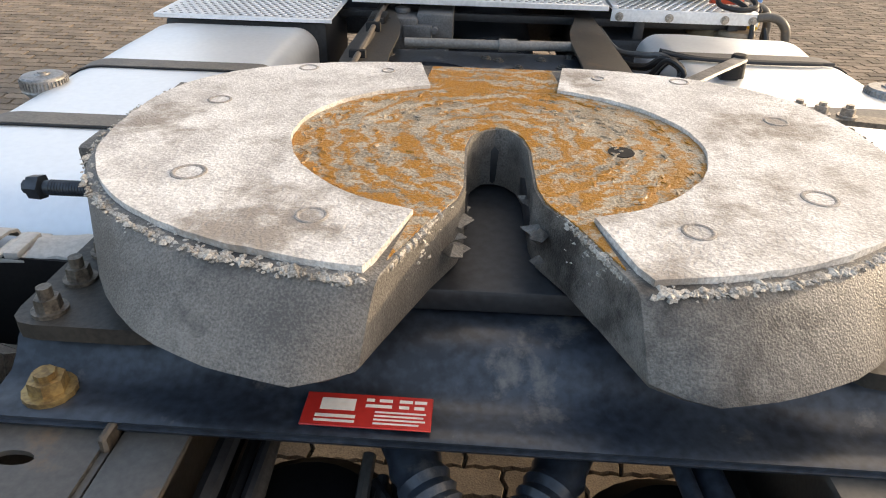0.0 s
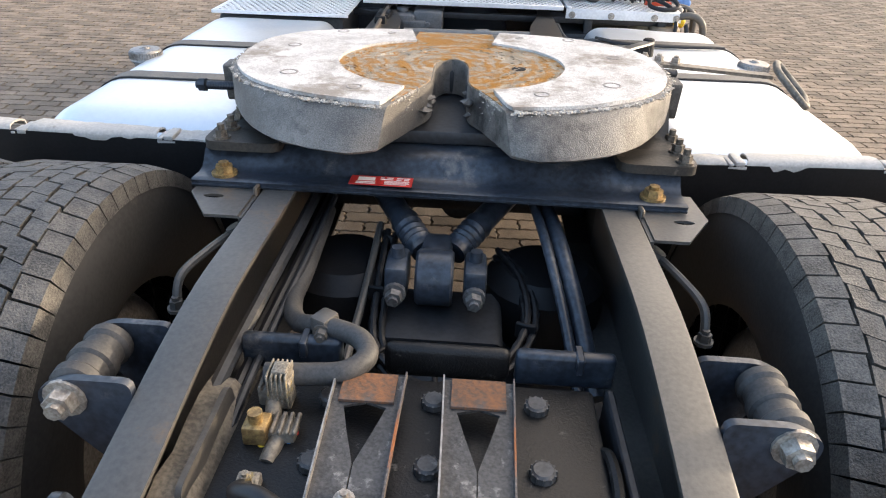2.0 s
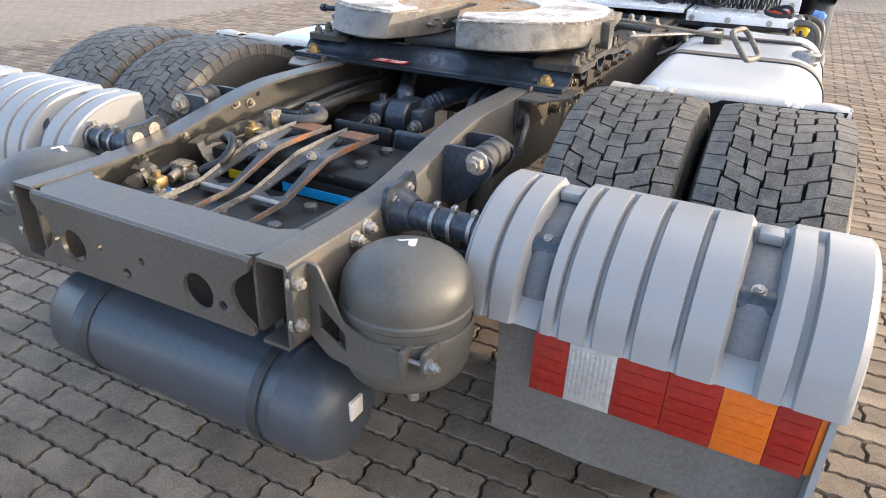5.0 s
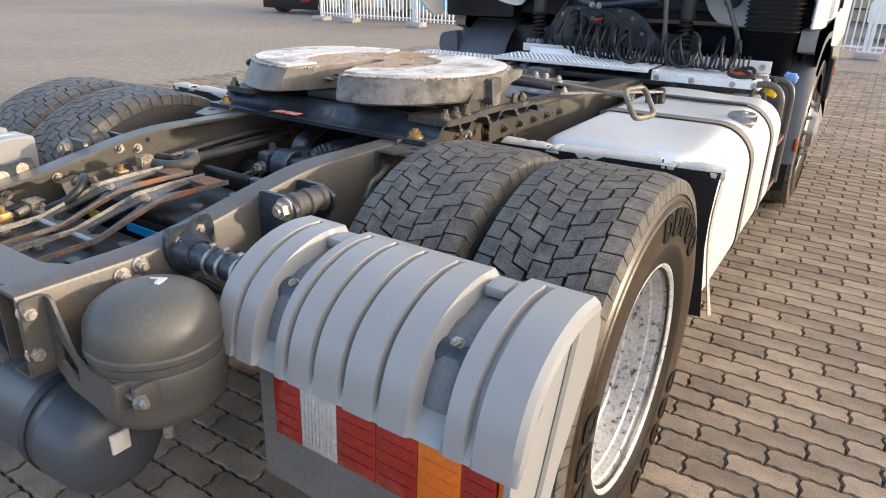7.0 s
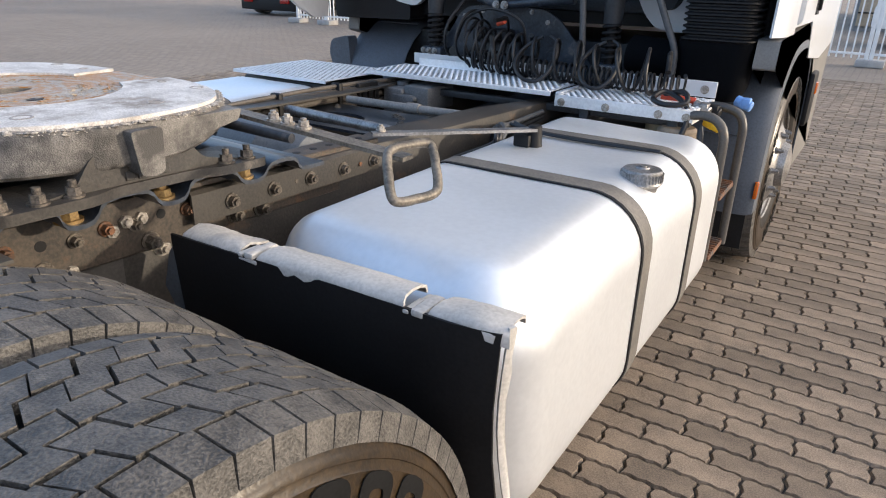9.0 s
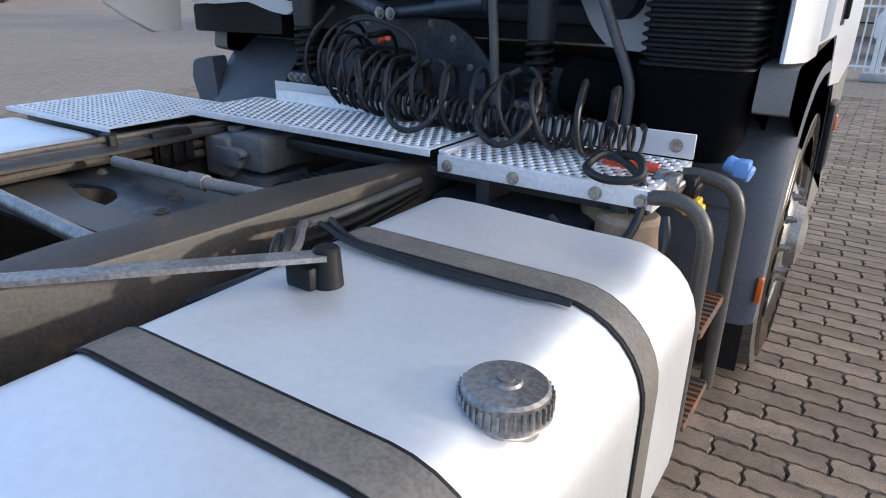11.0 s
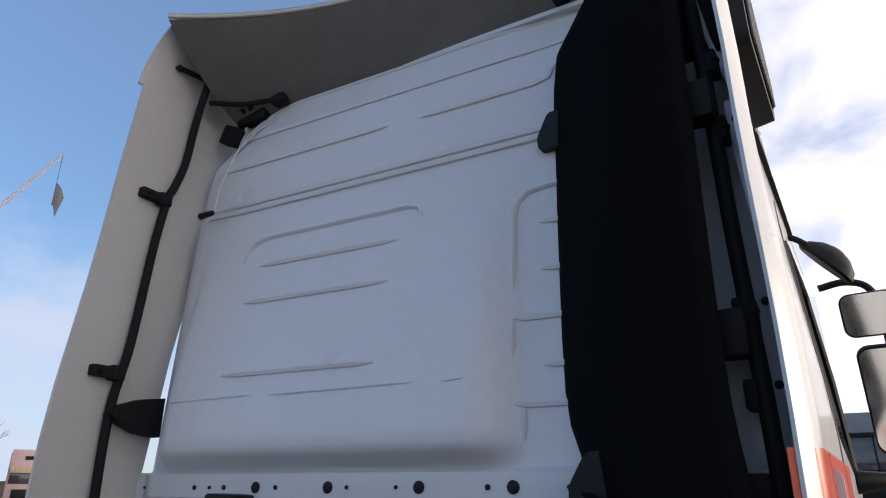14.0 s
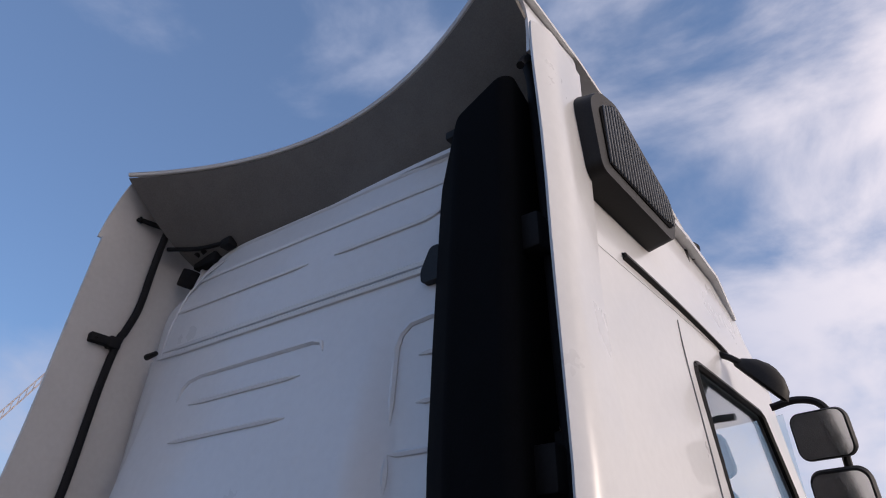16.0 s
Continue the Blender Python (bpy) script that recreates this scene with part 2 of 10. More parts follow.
M_DUSTY = mat("dusty_bare_steel", (0.23, 0.20, 0.16), (0.09, 0.08, 0.066), 0.5, 0.3, 16, 150, 0.3)
M_LIP = mat("pale_dusty_lip", (0.50, 0.48, 0.45), (0.36, 0.345, 0.32), 0.55, 0, 5, 140, 0.1, spot=(0.2, 0.18, 0.155), spot_scale=9, spot_at=0.68)
M_BOLT = mat("zinc_bolt", (0.5, 0.47, 0.42), (0.25, 0.22, 0.19), 0.42, 0.6, 40, 200, 0.3)
M_BRASS = mat("yellow_zinc_bolt", (0.42, 0.29, 0.12), (0.2, 0.13, 0.06), 0.4, 0.6, 40, 200, 0.3)
M_CAB = mat("white_cab_paint", (0.67, 0.68, 0.69), (0.64, 0.65, 0.66), 0.3, 0, 1.2, 30, 0.012, coat=0.3)
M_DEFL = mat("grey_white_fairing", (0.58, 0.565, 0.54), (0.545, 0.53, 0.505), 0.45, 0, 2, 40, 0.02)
M_RED = mat("red_stripe", (0.62, 0.085, 0.035), (0.52, 0.065, 0.028), 0.35, 0, 3, 60, 0.03)
M_INTAKE = mat("black_intake_plastic", (0.0045, 0.005, 0.0065), (0.003, 0.0033, 0.0042), 0.9, 0, 6, 160, 0.1, spec=0.06)
M_ROD = mat("matt_black_steel", (0.009, 0.009, 0.010), (0.005, 0.005, 0.006), 0.7, 0, 9, 160, 0.1, spec=0.25)
M_HOSE = mat("black_hose", (0.013, 0.013, 0.014), (0.007, 0.007, 0.008), 0.45, 0, 10, 160, 0.1)
M_BATT = mat("battery_case", (0.013, 0.0125, 0.0125), (0.005, 0.005, 0.0055), 0.42, 0, 14, 260, 0.35, spot=(0.15, 0.14, 0.13), spot_scale=34, spot_at=0.665, spec=0.3)
M_RUST = mat("rusted_steel", (0.22, 0.088, 0.032), (0.085, 0.05, 0.032), 0.75, 0, 14, 160, 0.5, spot=(0.07, 0.066, 0.062), spot_scale=9, spot_at=0.54)
M_LRED = mat("red_lens", (0.27, 0.006, 0.005), (0.20, 0.004, 0.004), 0.15, 0, 6, 90, 0.02, coat=0.6)
M_LORANGE = mat("orange_lens", (0.60, 0.13, 0.006), (0.50, 0.10, 0.005), 0.15, 0, 6, 90, 0.02, coat=0.6)
M_LWHITE = mat("clear_lens", (0.45, 0.45, 0.44), (0.33, 0.33, 0.32), 0.15, 0, 6, 90, 0.02, coat=0.6)
M_TAG = mat("red_type_plate", (0.5, 0.03, 0.025), (0.42, 0.025, 0.02), 0.4, 0.2, 10, 100, 0.05)
M_PRINT = mat("pale_print", (0.7, 0.66, 0.62), (0.6, 0.56, 0.52), 0.5, 0, 10, 100, 0.02)


# ---- mesh helpers ----
# the truck stands slightly nose-down on the yard; its rear frame is drawn level and set by this pose
TRUCK = pose(0.005, -0.011, 0.077, -1.383, 0.332, -0.6) @ Matrix.Scale(1.004, 4)
LEVEL = Matrix.Identity(4)
STAND = [LEVEL]


def thing(name, loc, label, category, group="", kind=""):
    ob = new(name)
    ob.location = STAND[0] @ Vector(loc)
    ob.empty_display_size = 0.05
    return tagged(ob, label, category, group, kind)


def origin_of(ob):
    v = Vector((0, 0, 0))
    while ob:
        v = v + ob.location
        ob = ob.parent
    return v


def mesh_of(name, bm, material, at, smooth=40):
    bmesh.ops.remove_doubles(bm, verts=bm.verts, dist=1e-6)
    bmesh.ops.recalc_face_normals(bm, faces=bm.faces)
    bmesh.ops.transform(bm, matrix=Matrix.Translation(-Vector(at)) @ STAND[0], verts=bm.verts)
    if smooth:
        lim = radians(smooth)
        for fc in bm.faces:
            fc.smooth = True
        for ed in bm.edges:
            if len(ed.link_faces) == 2 and ed.calc_face_angle(0.0) > lim:
                ed.smooth = False
    me = bpy.data.meshes.new(name)
    bm.to_mesh(me)
    bm.free()
    me.materials.append(material)
    return me


def part(name, bm, material, parent, label="", smooth=40):
    """One mesh, given in world places, as a part of a thing or of a part."""
    at = origin_of(parent)
    ob = new(name, mesh_of(name, bm, material, at, smooth))
    ob.parent = parent
    return tagged(ob, label)


def solo(name, bm, material, loc, label, category, group="", kind="", smooth=40):
    at = STAND[0] @ Vector(loc)
    ob = new(name, mesh_of(name, bm, material, at, smooth))
    ob.location = at
    return tagged(ob, label, category, group, kind)


def B():
    return bmesh.new()


def box(bm, x0, x1, y0, y1, z0, z1, bevel=0.0, seg=2, turn=None, about=None):
    r = bmesh.ops.create_cube(bm, size=1.0)
    vs = r["verts"]
    for v in vs:
        v.co = Vector(((x0 + x1) / 2 + v.co.x * (x1 - x0), (y0 + y1) / 2 + v.co.y * (y1 - y0), (z0 + z1) / 2 + v.co.z * (z1 - z0)))
    if bevel:
        es = list({e for v in vs for e in v.link_edges})
        res = bmesh.ops.bevel(bm, geom=es, offset=bevel, segments=seg, affect="EDGES", profile=0.5)
        vs = list({v for f_ in res["faces"] for v in f_.verts} | {v for v in vs if v.is_valid})
    if turn is not None:
        c = Vector(about if about else ((x0 + x1) / 2, (y0 + y1) / 2, (z0 + z1) / 2))
        bmesh.ops.rotate(bm, verts=vs, cent=c, matrix=Euler([radians(a) for a in turn]).to_matrix())
    return bm


def smoothstep(a, b, v):
    t = min(1.0, max(0.0, (v - a) / (b - a)))
    return t * t * (3 - 2 * t)


def ring_frame(d):
    d = d.normalized()
    u = d.orthogonal().normalized()
    return u, d.cross(u)


def cyl(bm, p0, p1, r0, r1=None, seg=20, bevel=0.0):
    """A capped cylinder or cone, with an optional rounded rim at both ends."""
    p0, p1 = Vector(p0), Vector(p1)
    r1 = r0 if r1 is None else r1
    d = p1 - p0
    u, w = ring_frame(d)
    n = d.normalized()
    rows = [(p0, r0), (p1, r1)] if not bevel else [(p0, r0 - bevel), (p0 + n * bevel, r0), (p1 - n * bevel, r1), (p1, r1 - bevel)]
    rings = [[bm.verts.new(c + (u * math.cos(2 * math.pi * k / seg) + w * math.sin(2 * math.pi * k / seg)) * r) for k in range(seg)] for c, r in rows]
    for a, b in zip(rings, rings[1:]):
        for k in range(seg):
            bm.faces.new((a[k], a[(k + 1) % seg], b[(k + 1) % seg], b[k]))
    bm.faces.new(rings[0][::-1])
    bm.faces.new(rings[-1])
    return bm


def spline(pts, steps=8):
    """Catmull-Rom points through pts."""
    p = [Vector(q) for q in pts]
    p = [p[0] * 2 - p[1]] + p + [p[-1] * 2 - p[-2]]
    out = []
    for i in range(1, len(p) - 2):
        for k in range(steps):
            t = k / steps
            a, b, c, d = p[i - 1], p[i], p[i + 1], p[i + 2]
            out.append(0.5 * ((2 * b) + (c - a) * t + (2 * a - 5 * b + 4 * c - d) * t * t + (3 * b - a - 3 * c + d) * t ** 3))
    out.append(p[-2])
    return out


def tube(bm, pts, r, seg=8, steps=6, smooth_path=True, radii=None):
    path = spline(pts, steps) if smooth_path and len(pts) > 2 else [Vector(q) for q in pts]
    rings, u = [], None
    for i, c in enumerate(path):
        d = (path[min(i + 1, len(path) - 1)] - path[max(i - 1, 0)]).normalized()
        u = (u - d * u.dot(d)).normalized() if u is not None and (u - d * u.dot(d)).length > 1e-6 else d.orthogonal().normalized()
        w = d.cross(u)
        rr = r if radii is None else radii(i / (len(path) - 1))
        rings.append([bm.verts.new(c + (u * math.cos(2 * math.pi * k / seg) + w * math.sin(2 * math.pi * k / seg)) * rr) for k in range(seg)])
    for a, b in zip(rings, rings[1:]):
        for k in range(seg):
            bm.faces.new((a[k], a[(k + 1) % seg], b[(k + 1) % seg], b[k]))
    bm.faces.new(rings[0][::-1])
    bm.faces.new(rings[-1])
    return bm


def revolve(bm, profile, centre, axis, seg=48, closed=False):
    """Turns (radius, along-axis) pairs round an axis 'x', 'y' or 'z'."""
    c = Vector(centre)
    A = {"x": Vector((1, 0, 0)), "y": Vector((0, 1, 0)), "z": Vector((0, 0, 1))}[axis]
    u = {"x": Vector((0, 1, 0)), "y": Vector((0, 0, 1)), "z": Vector((1, 0, 0))}[axis]
    w = A.cross(u)
    rings = []
    for r, h_ in profile:
        if r < 1e-6:
            rings.append([bm.verts.new(c + A * h_)])
        else:
            rings.append([bm.verts.new(c + A * h_ + (u * math.cos(2 * math.pi * k / seg) + w * math.sin(2 * math.pi * k / seg)) * r) for k in range(seg)])
    pairs = list(zip(rings, rings[1:])) + ([(rings[-1], rings[0])] if closed else [])
    for a, b in pairs:
        for k in range(seg):
            k2 = (k + 1) % seg
            if len(a) == 1 and len(b) > 1:
                bm.faces.new((a[0], b[k2], b[k]))
            elif len(b) == 1 and len(a) > 1:
                bm.faces.new((a[k], a[k2], b[0]))
            elif len(a) > 1:
                bm.faces.new((a[k], a[k2], b[k2], b[k]))
    return bm


def prism(bm, poly, axis, a0, a1, holes=()):
    """A plate: a polygon in the plane across an axis, with holes, made thick from a0 to a1.
    axis 'x': poly is (y, z); 'y': (x, z); 'z': (x, y)."""
    def at(p, h_):
        return Vector((h_, p[0], p[1])) if axis == "x" else Vector((p[0], h_, p[1])) if axis == "y" else Vector((p[0], p[1], h_))
    edges, loops = [], []
    for lp in (poly, *holes):
        vs = [bm.verts.new(at(p, a0)) for p in lp]
        loops.append(vs)
        edges += [bm.edges.new((vs[k], vs[(k + 1) % len(vs)])) for k in range(len(vs))]
    if not holes:
        base = [bm.faces.new(loops[0])]
    else:
        base = [g for g in bmesh.ops.triangle_fill(bm, use_beauty=True, use_dissolve=False, edges=edges)["geom"] if isinstance(g, bmesh.types.BMFace)]
    ext = bmesh.ops.extrude_face_region(bm, geom=base)
    vec = at((0, 0), a1 - a0)
    bmesh.ops.translate(bm, vec=vec, verts=[g for g in ext["geom"] if isinstance(g, bmesh.types.BMVert)])
    return bm


def ring2(cx, cy, r, n=20, ry=None):
    return [(cx + r * math.cos(2 * math.pi * k / n), cy + (ry or r) * math.sin(2 * math.pi * k / n)) for k in range(n)]


def round_poly(pts, r, n=4):
    """Rounds the corners of a polygon."""
    out = []
    m_ = len(pts)
    for i in range(m_):
        a, b, c = Vector(pts[i - 1]), Vector(pts[i]), Vector(pts[(i + 1) % m_])
        d1, d2 = (a - b), (c - b)
        rr = min(r, d1.length * 0.45, d2.length * 0.45)
        s, e = b + d1.normalized() * rr, b + d2.normalized() * rr
        for k in range(n + 1):
            t = k / n
            q = s * (1 - t) ** 2 + b * 2 * t * (1 - t) + e * t * t
            out.append((q.x, q.y))
    return out


def bolt(bm, p, d, r=0.014, h_=0.012, washer=True):
    """A hexagon head with its washer, on a face at p, pointing along d."""
    p, d = Vector(p), Vector(d).normalized()
    if washer:
        cyl(bm, p - d * 0.002, p + d * 0.004, r * 1.35, seg=14)
    cyl(bm, p + d * 0.003, p + d * (0.004 + h_), r, r * 0.94, seg=6)
    cyl(bm, p + d * (0.003 + h_), p + d * (0.004 + h_ * 1.5), r * 0.55, seg=8)
    return bm


def grid(bm, rows):
    """A sheet through rows of places."""
    vs = [[bm.verts.new(q) for q in row] for row in rows]
    for a, b in zip(vs, vs[1:]):
        for k in range(len(a) - 1):
            bm.faces.new((a[k], a[k + 1], b[k + 1], b[k]))
    return bm


def thicken(bm, t):
    bmesh.ops.recalc_face_normals(bm, faces=bm.faces)
    bmesh.ops.solidify(bm, geom=list(bm.faces), thickness=t)
    return bm


def rrect(w, h_, r, n=6):
    """Rounded rectangle of half sizes w, h_."""
    out = []
    for cx, cy, a0 in ((w - r, h_ - r, 0), (-w + r, h_ - r, 90), (-w + r, -h_ + r, 180), (w - r, -h_ + r, 270)):
        out += [(cx + r * math.cos(radians(a0 + 90 * k / n)), cy + r * math.sin(radians(a0 + 90 * k / n))) for k in range(n + 1)]
    return out


def loft(bm, rings, cap=True):
    vs = [[bm.verts.new(q) for q in rg] for rg in rings]
    for a, b in zip(vs, vs[1:]):
        m_ = len(a)
        for k in range(m_):
            bm.faces.new((a[k], a[(k + 1) % m_], b[(k + 1) % m_], b[k]))
    if cap:
        bm.faces.new(vs[0][::-1])
        bm.faces.new(vs[-1])
    return bm


# ---- chassis: rails and cross member ----
STAND[0] = TRUCK
chassis = thing("truck_chassis", (0, 0, 0), "grey painted steel ladder chassis of a tractor unit", "truck frame")
RAIL_IN, RAIL_OUT = 0.305, 0.373


def rail_top(y):
    t = min(1, max(0, (y + 0.95) / 0.62))
    return 0.818 + 0.087 * t * t * (3 - 2 * t)


def rail_bottom(y):
    return 0.642


ys = [-1.165, -1.1, -1.0] + [-0.95 + 0.62 * k / 12 for k in range(13)] + [-0.2, 0.3, 0.9, 1.0, 1.1, 1.2, 1.3, 1.4, 1.5, 1.75, 1.9, 2.0, 2.1, 2.2, 2.3, 2.8, 3.6, 4.6]
for s in (-1, 1):
    bm = B()
    rings = []
    for y in ys:
        top, bot = rail_top(y), rail_bottom(y)
        fl = 0.05 * min(1, max(0, (y - 0.75) / 0.7))
        wide = 0.072 * smoothstep(0.95, 1.35, y) * (1 - smoothstep(1.75, 2.3, y))
        xo, xi, th = s * (RAIL_OUT + fl) - 0.3 * fl, s * (RAIL_IN + fl - wide) - 0.3 * fl, s * 0.008
        c = s * 0.008
        rings.append([Vector(q) for q in ((xi, y, top), (xo - c, y, top), (xo - c * 0.3, y, top - 0.0025), (xo, y, top - 0.008), (xo, y, bot + 0.008), (xo - c, y, bot), (xi, y, bot), (xi, y, bot + 0.008), (xo - th, y, bot + 0.008), (xo - th, y, top - 0.008), (xi, y, top - 0.008))])
    cut_ = ys.index(0.3)
    loft(bm, rings[:cut_ + 1])
    rail = part("rail", bm, M_FRAME, chassis, "grey painted C-section frame rail")
    bm = B()
    loft(bm, rings[cut_:])
    part("front_rail", bm, M_RAILDARK, chassis, "dark greasy front stretch of the frame rail")
    # bolts on the outer web, and dark bore holes along its front half
    if s > 0:
        spots = [(-1.152, 0.783), (-1.152, 0.699), (-0.967, 0.790), (-0.925, 0.800), (-0.94, 0.765), (-0.836, 0.827), (-0.783, 0.840),
                 (0.06, 0.862), (0.19, 0.80), (0.28, 0.86), (0.311, 0.872), (0.345, 0.872), (0.39, 0.79), (0.47, 0.80), (0.50, 0.868), (0.56, 0.871), (0.64, 0.86), (0.68, 0.862)]
    else:
        spots = [(-1.152, 0.783), (-1.152, 0.699), (-0.967, 0.790), (-0.925, 0.800), (-0.836, 0.827), (-0.783, 0.840), (0.1, 0.86), (0.3, 0.86)]
    for k, (y, z) in enumerate(spots):
        bm = B()
        bolt(bm, (s * RAIL_OUT, y, z), (s, 0, 0), 0.013 if y < 0 else 0.015, 0.014)
        part("bolt", bm, M_BOLT, rail)
    # bolt ends and holes on the inside of the web
    for k, (y, z) in enumerate([(-1.02, 0.77), (-0.98, 0.76), (-0.88, 0.795), (-0.84, 0.78), (-0.70, 0.80), (-0.62, 0.84), (-0.50, 0.85), (-0.44, 0.84), (-0.40, 0.86)]):
        bm = B()
        if k % 3 == 2:
            cyl(bm, (s * (RAIL_OUT - 0.0095), y, z), (s * (RAIL_OUT - 0.0075), y, z), 0.008, seg=12)
            part("bore_hole", bm, M_BLACK, rail, smooth=0)
        else:
            bolt(bm, (s * (RAIL_OUT - 0.008), y, z), (-s, 0, 0), 0.011, 0.01)
            part("bolt", bm, M_BOLT, rail, "dirty bolt end")
    if s > 0:
        for k in range(7):
            bm = B()
            y = 0.72 + 0.055 * k
            cyl(bm, (RAIL_OUT - 0.001, y, 0.865), (RAIL_OUT + 0.0015, y, 0.865), 0.009, seg=12)
            part("bore_hole", bm, M_RUST if k % 2 else M_BLACK, rail, smooth=0)

# brown angle doubler under the mounting plate, bolted in rows
M_ANGLE = mat("rust_brown_paint", (0.085, 0.066, 0.048), (0.035, 0.030, 0.025), 0.5, 0, 8, 130, 0.3, spot=(0.13, 0.075, 0.04), spot_scale=14, spot_at=0.63)
for s in (-1, 1):
    bm = B()
    box(bm, min(s * 0.374, s * 0.383), max(s * 0.374, s * 0.383), -0.06, 1.12, 0.795, 0.918, 0.003, 1)
    box(bm, min(s * 0.30, s * 0.3835), max(s * 0.30, s * 0.3835), 0.66, 1.12, 0.9085, 0.9175, 0.003, 1)
    ang = part("angle", bm, M_ANGLE, chassis, "rust-brown steel angle along the rail")
    rnd = random.Random(8)
    for k in range(18):
        y = 0.02 + 0.062 * k
        bm = B()
        if k % 4 == 2:
            cyl(bm, (s * 0.3825, y, 0.868), (s * 0.3838, y, 0.868), 0.011, seg=12)
            part("bore_hole", bm, M_BLACK, ang, smooth=0)
        else:
            bolt(bm, (s * 0.383, y, 0.866 + rnd.uniform(-0.006, 0.006)), (s, 0, 0), 0.0115, 0.014)
            part("bolt", bm, M_RUST if k % 3 == 1 else M_STUD, ang)
        if k > 10:
            bm = B()
            cyl(bm, (s * 0.345, y, 0.9172), (s * 0.345, y, 0.9182), 0.011, seg=14)
            part("bore_hole", bm, M_BLACK, ang, smooth=0)
    for y, z in ((0.14, 0.815), (0.36, 0.815), (0.58, 0.82), (0.66, 0.815)):
        bm = B()
        bolt(bm, (s * 0.383, y, z), (s, 0, 0), 0.016, 0.02)
        part("bolt", bm, M_STUD, ang)

# rear cross member: folded plate with round holes and cut-away ends
bm = B()
top = round_poly([(-0.304, -1.165), (-0.304, -1.02), (-0.255, -1.055), (0.255, -1.055), (0.304, -1.02), (0.304, -1.165)], 0.05, 6)
prism(bm, top, "z", 0.806, 0.815)
web = [(-0.296, 0.812), (0.296, 0.812), (0.296, 0.79), (0.26, 0.765), (0.245, 0.735), (0.26, 0.70), (0.296, 0.675), (0.296, 0.655), (-0.296, 0.655), (-0.296, 0.675), (-0.26, 0.70), (-0.245, 0.735), (-0.26, 0.765), (-0.296, 0.79)]
prism(bm, round_poly(web, 0.012, 2), "y", -1.176, -1.166, holes=[ring2(-0.185, 0.715, 0.038), ring2(0.165, 0.713, 0.038), ring2(-0.10, 0.735, 0.009, 10), ring2(0.02, 0.735, 0.009, 10), ring2(-0.03, 0.695, 0.012, 10), ring2(0.225, 0.70, 0.011, 10), ring2(-0.235, 0.72, 0.011, 10)])
cyl(bm, (-0.296, -1.166, 0.806), (0.296, -1.166, 0.806), 0.0095, seg=12)
part("rear_cross_member", bm, M_FRAME, chassis, "grey folded cross member with round holes")
for s in (-1, 1):
    bm = B()
    prism(bm, round_poly([(-1.165, 0.662), (-1.165, 0.806), (-1.08, 0.806), (-1.10, 0.662)], 0.01, 2), "x", s * 0.297, s * 0.303)
    part("end_gusset", bm, M_FRAME, chassis)
# middle cross members deep in the frame
bm = B()
box(bm, -0.364, 0.364, 0.42, 0.6, 0.66, 0.86, 0.02)
part("cross_member", bm, M_DARK, chassis, "dark cross member under the coupling")
bm = B()
prism(bm, round_poly([(-0.364, 0.95), (-0.18, 1.0), (0.18, 1.0), (0.364, 0.95), (0.364, 1.30), (0.2, 1.22), (-0.2, 1.22), (-0.364, 1.30)], 0.05, 5), "z", 0.85, 0.868, holes=[ring2(-0.15, 1.11, 0.05), ring2(0.15, 1.11, 0.05), ring2(0, 1.12, 0.03)])
part("cross_member", bm, M_FRAME, chassis, "pressed cross member with large holes")
bm = B()
cyl(bm, (-0.30, 1.40, 0.88), (0.30, 1.36, 0.88), 0.018, bevel=0.004)
part("cross_tube", bm, M_STEEL, chassis, "pale grey cross tube")
bm = B()
prism(bm, round_poly([(-0.364, 1.45), (0.364, 1.45), (0.364, 1.62), (0.15, 1.56), (-0.15, 1.56), (-0.364, 1.62)], 0.04, 4), "z", 0.83, 0.846)
part("cross_member", bm, M_FRAME, chassis)

STAND[0] = LEVEL
for s in (-1, 1):
    bm = B()
    tilt_ = 0.0241
    loft(bm, [[Vector((s * xx, y, 0.9835 - tilt_ * y + dz)) for xx, dz in ((0.285, 0.0), (0.418, 0.0), (0.426, -0.008), (0.426, -0.075), (0.418, -0.075), (0.418, -0.0085), (0.285, -0.0085))] for y in (0.46, 0.80, 1.10)])
    ang_ = part("mounting_angle", bm, M_RAILDARK, chassis, "brown greasy angle iron with a row of holes")
    for k in range(9):
        y = 0.545 + 0.064 * k
        bm = B()
        cyl(bm, (s * 0.335, y, 0.9825 - tilt_ * y), (s * 0.335, y, 0.9842 - tilt_ * y), 0.0125, seg=14)
        part("bore_hole", bm, M_BLACK, ang_, smooth=0)
        if k % 2 == 0:
            bm = B()
            bolt(bm, (s * 0.426, y + 0.02, 0.940 - tilt_ * y), (s, 0, 0), 0.014, 0.013)
            part("bolt", bm, M_STUD, ang_, "greasy bolt")
STAND[0] = TRUCK
